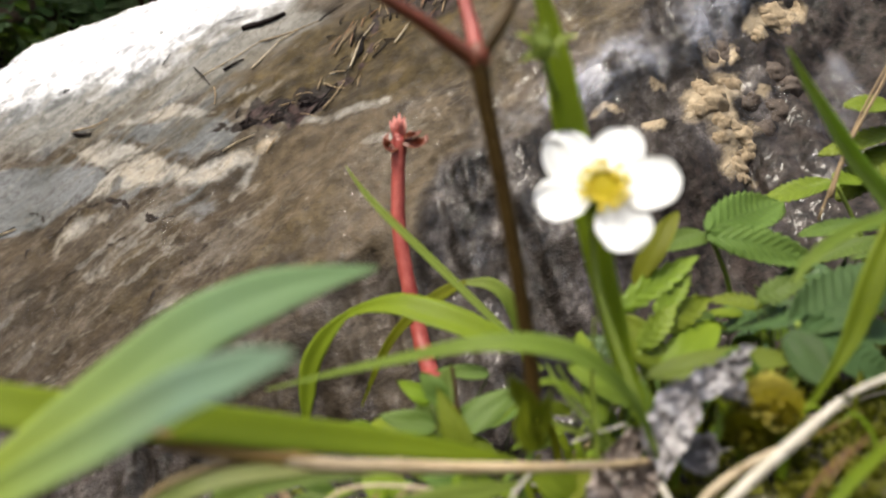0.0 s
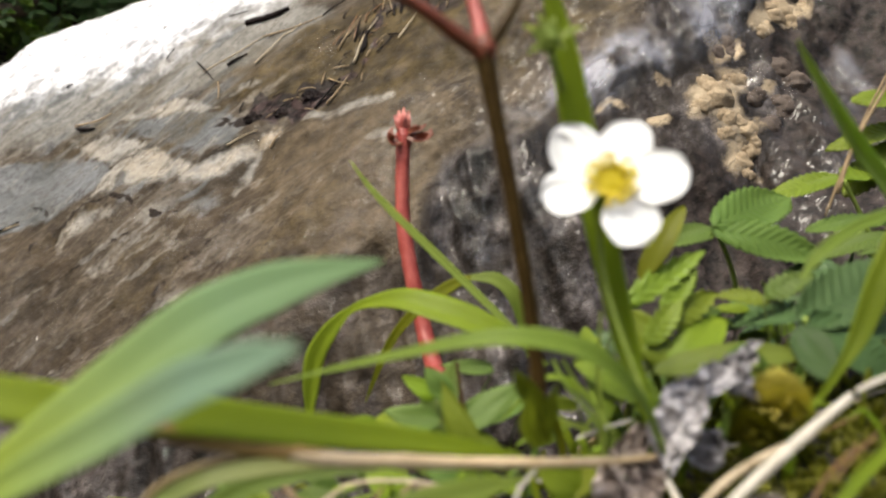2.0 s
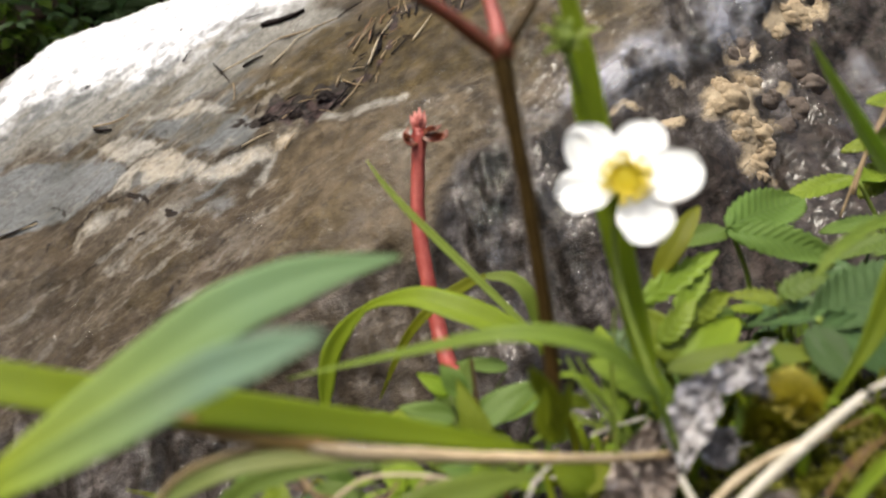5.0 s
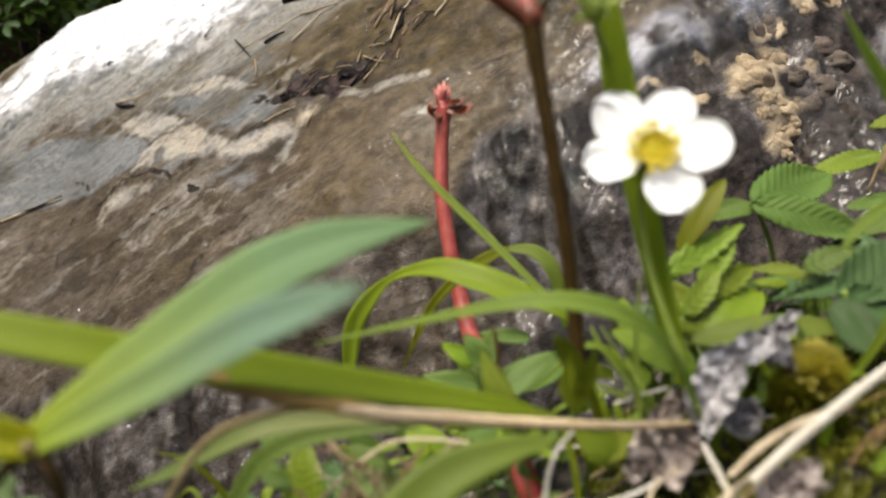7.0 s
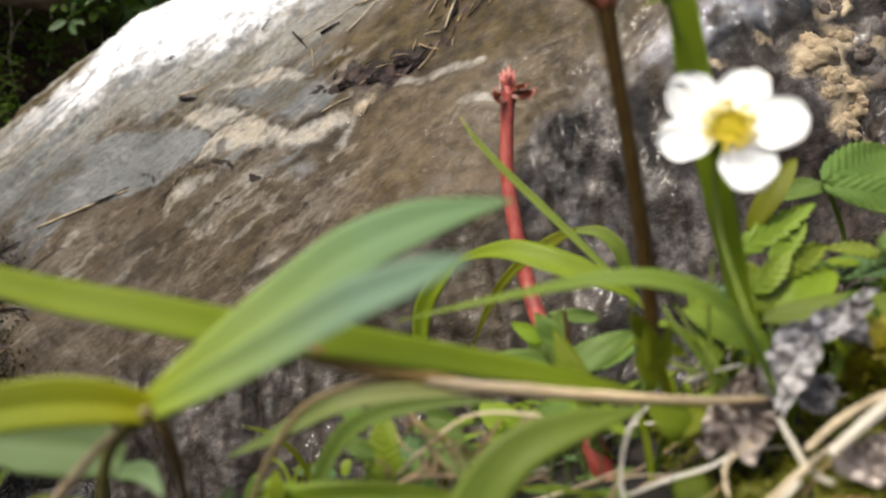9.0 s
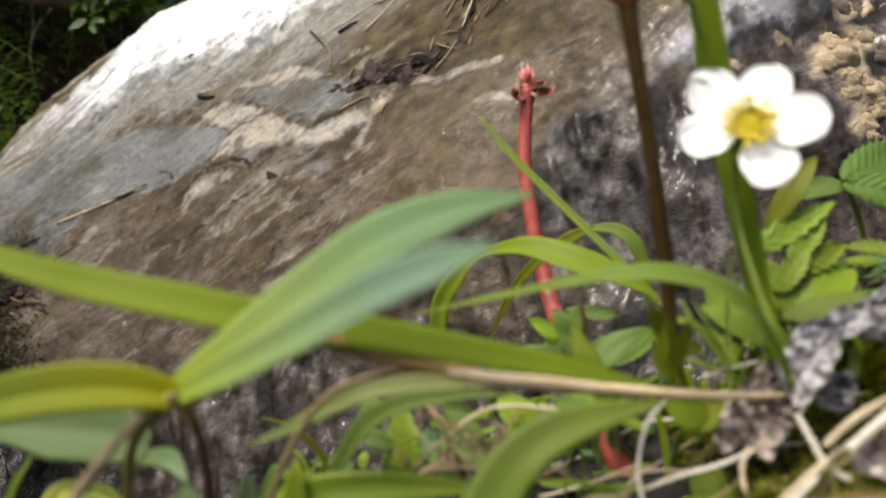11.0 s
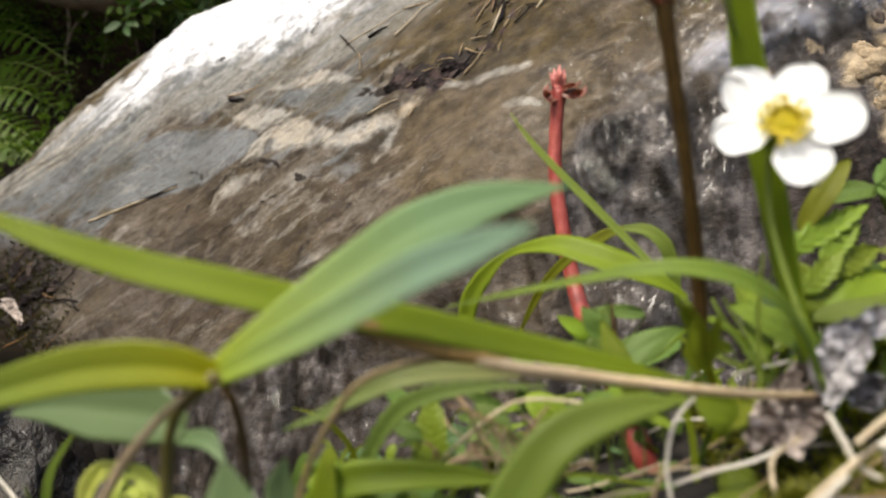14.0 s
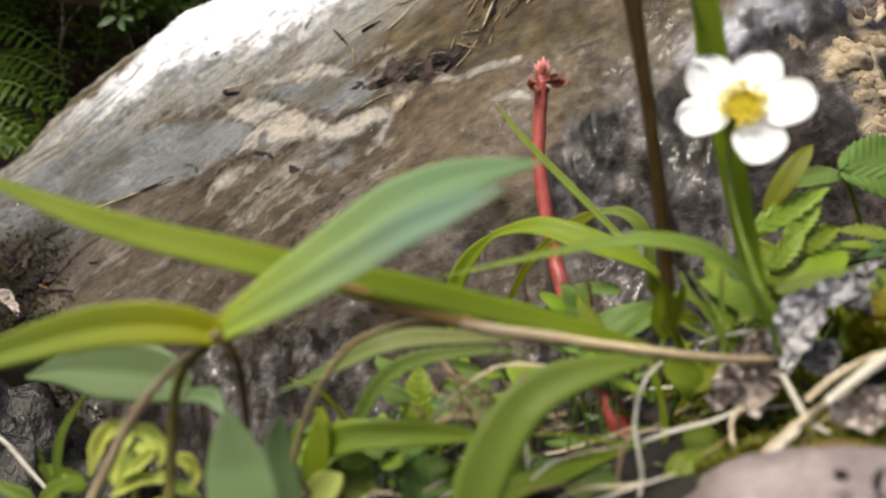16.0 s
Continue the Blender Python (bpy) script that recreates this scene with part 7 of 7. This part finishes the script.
# ---- water running over the boulder ----
def water_film():
    nx, nz = 420, 300
    X, Z = np.meshgrid(np.linspace(-330, 260, nx), np.linspace(-60, 300, nz))
    px, py, pz, *_ = rock_place(X, Z)
    wx, wz = X + 5 * fbm(X / 16, Z / 30, 3, 131), Z + 5 * fbm(X / 16, Z / 30, 3, 137)
    fall = line_mask(wx, wz, [(200, 290), (172, 252), (150, 230), (122, 214), (91, 194), (66, 181)], 13, 0.8)
    fall = np.maximum(fall, 0.8 * line_mask(wx, wz, [(80, 190), (48, 178), (24, 158), (12, 130), (8, 100)], 13, 0.9))
    fall = np.maximum(fall, 0.9 * line_mask(wx, wz, [(200, 200), (192, 172), (186, 150)], 9, 0.9))
    fall = np.maximum(fall, 0.35 * line_mask(wx, wz, [(44, 130), (48, 95), (40, 60)], 24, 0.9))
    fall = np.maximum(fall, 0.3 * line_mask(wx, wz, [(-20, 120), (-60, 90), (-110, 50)], 18, 0.9))
    air = line_mask(wx, wz, [(200, 290), (172, 252), (150, 230), (137, 224), (121, 214), (105, 205), (90, 194), (76, 184), (58, 180)], 11, 0.9) * smooth(-0.9, 0.5, fbm(X / 11, Z / 14, 3, 147))
    air = np.maximum(air, 0.75 * ellipse_mask(wx, wz, (201, 194), (5, 13), 0, 0.8))
    air = np.maximum(air, 0.22 * fall * smooth(0.0, 0.6, fbm(X / 9, Z / 12, 3, 149)))
    wet = np.maximum(fall, 0.34 * smooth(-140, -40, X) * (1 - smooth(240, 285, Z)))
    wet = np.maximum(wet, 0.35 * smooth(-320, -260, X) * (1 - smooth(90, 170, Z)))
    wet = np.maximum(wet, 0.6 * smooth(-300, -240, X) * (1 - smooth(30, 75, Z)))
    wet = np.maximum(fall, wet * smooth(-0.5, 0.4, fbm(X / 30, Z / 44, 3, 187)))
    wet = wet * (1 - ellipse_mask(X, Z, (-98, 186), (46, 20), 15, 0.4))
    folds = fbm((X + 0.3 * Z) / 9, Z / 24, 2, 181)
    thick = 1.7 + 1.6 * fall * (1 + 0.5 * fbm(X / 5, Z / 16, 3, 139)) + 1.1 * folds * np.clip(wet * 2.5, 0, 1)
    n = unit((-0.5, -1.0, 0.7))
    V = np.stack([px, py, pz], -1) + thick[..., None] * n
    faces = [(i * nx + j, i * nx + j + 1, (i + 1) * nx + j + 1, (i + 1) * nx + j) for i in range(nz - 1) for j in range(nx - 1)]
    ob = finish("water", V.reshape(-1, 3), faces, None, WATER, (100, 400, 100))
    tagged(ob, "thin clear water running down over the wet boulder", "water", kind="structure")
    layer = ob.data.color_attributes.new("flow", "FLOAT_COLOR", "POINT")
    layer.data.foreach_set("color", np.stack([wet, air, 0 * wet, 0 * wet + 1], -1).reshape(-1))


water_film()


# ---- ferns, roots and moss on the bank ----
def fern_frond(base, tip, rise, width):
    ob = thing("fern_frond", base, "green fern frond hanging on the dark bank", "fern", "ferns")
    base, tip = np.array(base, float), np.array(tip, float)
    mid = 0.5 * (base + tip) + (0, 0, rise)
    c = spline([tuple(base), tuple(mid), tuple(tip)], 34)
    part("frond_stalk", tube([tuple(base), tuple(mid), tuple(tip)], [1.6, 1.2, 0.5], 5, 20), STEM_GREEN, ob)
    for i in range(3, 33, 2):
        s = i / 33
        tan = unit(c[i] - c[i - 1])
        side = unit(np.cross(tan, (0.1, -0.7, 0.7)))
        reach = width * math.sin(math.pi * (0.12 + 0.86 * s)) ** 0.8
        for sign in (-1, 1):
            q = c[i] + side * sign * reach + tan * reach * 0.35 + np.array((0, 0, -0.22 * reach))
            m = 0.5 * (c[i] + q) + (0, 0, 0.07 * reach)
            part("pinna", ribbon([tuple(c[i]), tuple(m), tuple(q)], [reach * 0.16, reach * 0.30, reach * 0.04], face=(0.1, -0.6, 0.8), fold=0.15, count=9, across=4, thick=0.4), FERN, ob)


for k, (b, t, rise, w) in enumerate((
        ((-1000.8, 1080.0, 303.1), (-700.9, 1000.0, 296.5), 60, 40), ((-962.5, 1060.0, 255.5), (-686.7, 980.0, 260.9), 50, 42), ((-945.8, 1020.0, 206.7), (-689.7, 960.0, 226.3), 50, 42),
        ((-946.3, 1000.0, 170.8), (-707.5, 950.0, 178.2), 45, 40), ((-988.4, 1100.0, 334.3), (-775.0, 1040.0, 346.4), 45, 34), ((-837.1, 960.0, 145.0), (-716.9, 940.0, 161.6), 30, 34), ((-1060.7, 1100.0, 361.6), (-827.9, 1060.0, 385.6), 40, 36),
        ((-652.6, 1050.0, 410.1), (-489.0, 1000.0, 432.1), 40, 36), ((-590.8, 1050.0, 394.6), (-385.9, 1000.0, 439.5), 30, 30))):
    fern_frond(b, t, rise, 0.95 * w)
for k, line in enumerate((((-767.2, 1060.0, 436.1), (-752.6, 1050.0, 365.6), (-755.0, 1045.0, 322.4), (-748.5, 1050.0, 272.8)), ((-665.5, 1060.0, 434.7), (-649.4, 1050.0, 381.7), (-639.3, 1045.0, 339.0), (-636.4, 1050.0, 315.2)),
                          ((-591.9, 1050.0, 422.4), (-580.5, 1040.0, 386.7), (-577.2, 1045.0, 355.3)), ((-715.8, 1040.0, 387.8), (-734.8, 1035.0, 361.7), (-751.6, 1040.0, 329.6)), ((-668.7, 1045.0, 368.1), (-629.8, 1040.0, 370.7), (-613.2, 1045.0, 376.0)), ((-620.3, 1045.0, 421.3), (-610.4, 1040.0, 378.8), (-612.4, 1045.0, 339.0)),
                          ((-698.9, 1055.0, 433.6), (-689.9, 1050.0, 357.0), (-698.2, 1050.0, 306.7)), ((-590.8, 1050.0, 464.2), (-583.6, 1040.0, 414.8), (-573.6, 1040.0, 353.5)))):
    single("root", tube(line, [2.6, 2.2, 1.7, 0.9], 7, 26, 0.15, k), ROOT, line[0], "thin pale root hanging from the earth bank", "root", "roots")


def bank_herb(foot, length, seed, mat):
    local = random.Random(seed)
    foot = np.array(foot, float)
    ob = thing("bank_herb", foot, "small leafy herb growing on the shaded earth bank", "plant", "herbs on the bank")
    for k in range(local.choice((4, 5, 6))):
        a = local.uniform(0, 6.283)
        out = np.array((math.cos(a), -0.45, 0.7 * math.sin(a))) * length * local.uniform(0.5, 1.0)
        start = foot + 0.25 * out
        part("leaf", broad_leaf(tuple(start), tuple(start + out), (local.gauss(0, 0.4), -0.7, 0.6), length * local.uniform(0.35, 0.6), seed=seed + k, teeth=5, tooth=0.15, pleat=1.5, rows=18, across=8, thick=0.6, point=0.9), mat, ob)
    part("stem", tube([tuple(foot + (0, 110, -20)), tuple(foot + (0, 40, -6)), tuple(foot)], [1.2, 1.0, 0.8], 5, 8), STEM_DARK_GREEN, ob)


def bank_log():
    line = [(-754.1, 960.0, 400.1), (-680.4, 940.0, 383.7), (-608.5, 930.0, 375.2), (-556.7, 950.0, 389.1), (-518.6, 1000.0, 420.4)]
    ob = thing("dead_log", line[0], "pale weathered dead branch sticking out of the bank", "log")
    part("wood", tube(line, [15, 19, 20, 17, 10], 14, 60, 0.06, 4), LOG_WOOD, ob)
    for k in (1, 3):
        p = np.array(line[k])
        part("branch_stub", tube([tuple(p), tuple(p + (6, -14, 10)), tuple(p + (14, -22, 22))], [6, 5, 3.5], 8, 10, 0.1, k), LOG_WOOD, ob)


bank_log()
local_bank = random.Random(31)
for k in range(30):
    bx = local_bank.uniform(-600, -440)
    bank_herb((bx, 985 + local_bank.uniform(-18, 18), local_bank.uniform(340, 425)), local_bank.uniform(22, 42), 40 + k, local_bank.choice((FERN, BERRY_LEAF, FERN, BERRY_DARK)))
for k in range(24):
    bx = local_bank.uniform(-590, -455)
    bank_herb((bx, 900 + local_bank.uniform(-15, 15), local_bank.uniform(330, 392)), local_bank.uniform(18, 34), 90 + k, local_bank.choice((FERN, BERRY_DARK, FERN)))
for k in range(9):
    bx = local_bank.uniform(-450, -370)
    bank_herb((bx, 970 + local_bank.uniform(-15, 15), local_bank.uniform(392, 428)), local_bank.uniform(36, 54), 70 + k, local_bank.choice((BLUE_LEAF, BERRY_DARK, BLUE_LEAF)))


def bank_moss():
    local = random.Random(77)
    spots = []
    for cx, cy, cz, sx, sz, count in ((*(-664.2, 1010.0, 347.0), 34, 30, 700), (*(-814.3, 1030.0, 377.5), 45, 26, 500), (*(-533.2, 1000.0, 380.6), 60, 26, 700), (*(-706.8, 960.0, 226.1), 30, 40, 400), (*(-735.0, 930.0, 175.6), 40, 30, 500)):
        for _ in range(count):
            spots.append((cx + local.gauss(0, sx), cy + local.gauss(0, 12), cz + local.gauss(0, sz)))
    return moss_tufts(spots[::4], 8.0, 1.6, 9, 4)


tagged(finish("bank_moss", *bank_moss(), BANK_MOSS, (-664.2, 1010.0, 347.0)), "patches of moss and small leaves on the dark bank", "moss", kind="stuff")


# ---- a dark pool added beside the boulder, in place of the hollow's shade ----
def stream():
    m, nodes, links = node_material("hollow_shade_water")
    bs = nodes.new("ShaderNodeBsdfPrincipled")
    # near-black colour and weak gloss stand in for the hollow's deep shade
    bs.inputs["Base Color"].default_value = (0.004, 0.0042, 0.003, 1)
    bs.inputs["Roughness"].default_value = 0.12
    bs.inputs["Specular IOR Level"].default_value = 0.05
    links.new(bump_node(nodes, links, noise_node(nodes, links, 14, 4, 0.55), 0.3, 0.01), bs.inputs["Normal"])
    links.new(bs.outputs[0], nodes["Material Output"].inputs[0])
    xs, ys = np.linspace(-2600, -150, 60), np.linspace(150, 1500, 50)
    X, Y = np.meshgrid(xs, ys)
    Z = -120 + 2.0 * fbm(X / 90, Y / 90, 3, 151)
    n = len(xs)
    faces = [(i * n + j, i * n + j + 1, (i + 1) * n + j + 1, (i + 1) * n + j) for i in range(len(ys) - 1) for j in range(n - 1)]
    tagged(finish("stream", np.stack([X, Y, Z], -1).reshape(-1, 3), faces, None, m, (-900, 800, -120)), "near-black pool added for the shade of the hollow under the bank", "water", kind="structure")



stream()


def mud_heap(centre, radii, seed):
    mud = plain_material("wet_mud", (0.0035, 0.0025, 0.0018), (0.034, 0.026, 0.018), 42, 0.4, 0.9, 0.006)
    ob = thing("mud_heap", np.array(centre) - (0, 0, radii[2]), "dark wet mud and litter heaped by the stream", "mud")
    heap = blob(centre, radii, seed, 0.3, 40, 60, 3.0)
    part("mud", heap, mud, ob)
    local = random.Random(seed)
    front = [v for v in heap[0] if v[1] < centre[1] - 0.4 * radii[1] and v[2] > centre[2]]
    for k in range(16):
        p, a, length = local.choice(front), local.uniform(-0.4, 1.2), local.uniform(14, 34)
        d = np.array((math.cos(a), -0.25, math.sin(a))) * length
        part("twig", tube([tuple(p), tuple(p + 0.5 * d + (0, -1.5, 0.8)), tuple(p + d)], [0.7, 0.6, 0.3], 6, 10, 0.2), local.choice((TWIG, NEEDLE, ROTTEN)), ob, "thin dark twig")
    for k in range(7):
        p, a = local.choice(front), local.uniform(0, 6.283)
        d = np.array((math.cos(a), -0.3, math.sin(a))) * local.uniform(9, 16)
        part("leaf_scrap", ribbon([tuple(p), tuple(p + 0.5 * d + (0, -2, 1)), tuple(p + d)], [3, 7, 1.5], face=(0.2, -0.9, 0.5), fold=0.4, wave=1.2, count=14), ROTTEN, ob, "rotten leaf scrap")


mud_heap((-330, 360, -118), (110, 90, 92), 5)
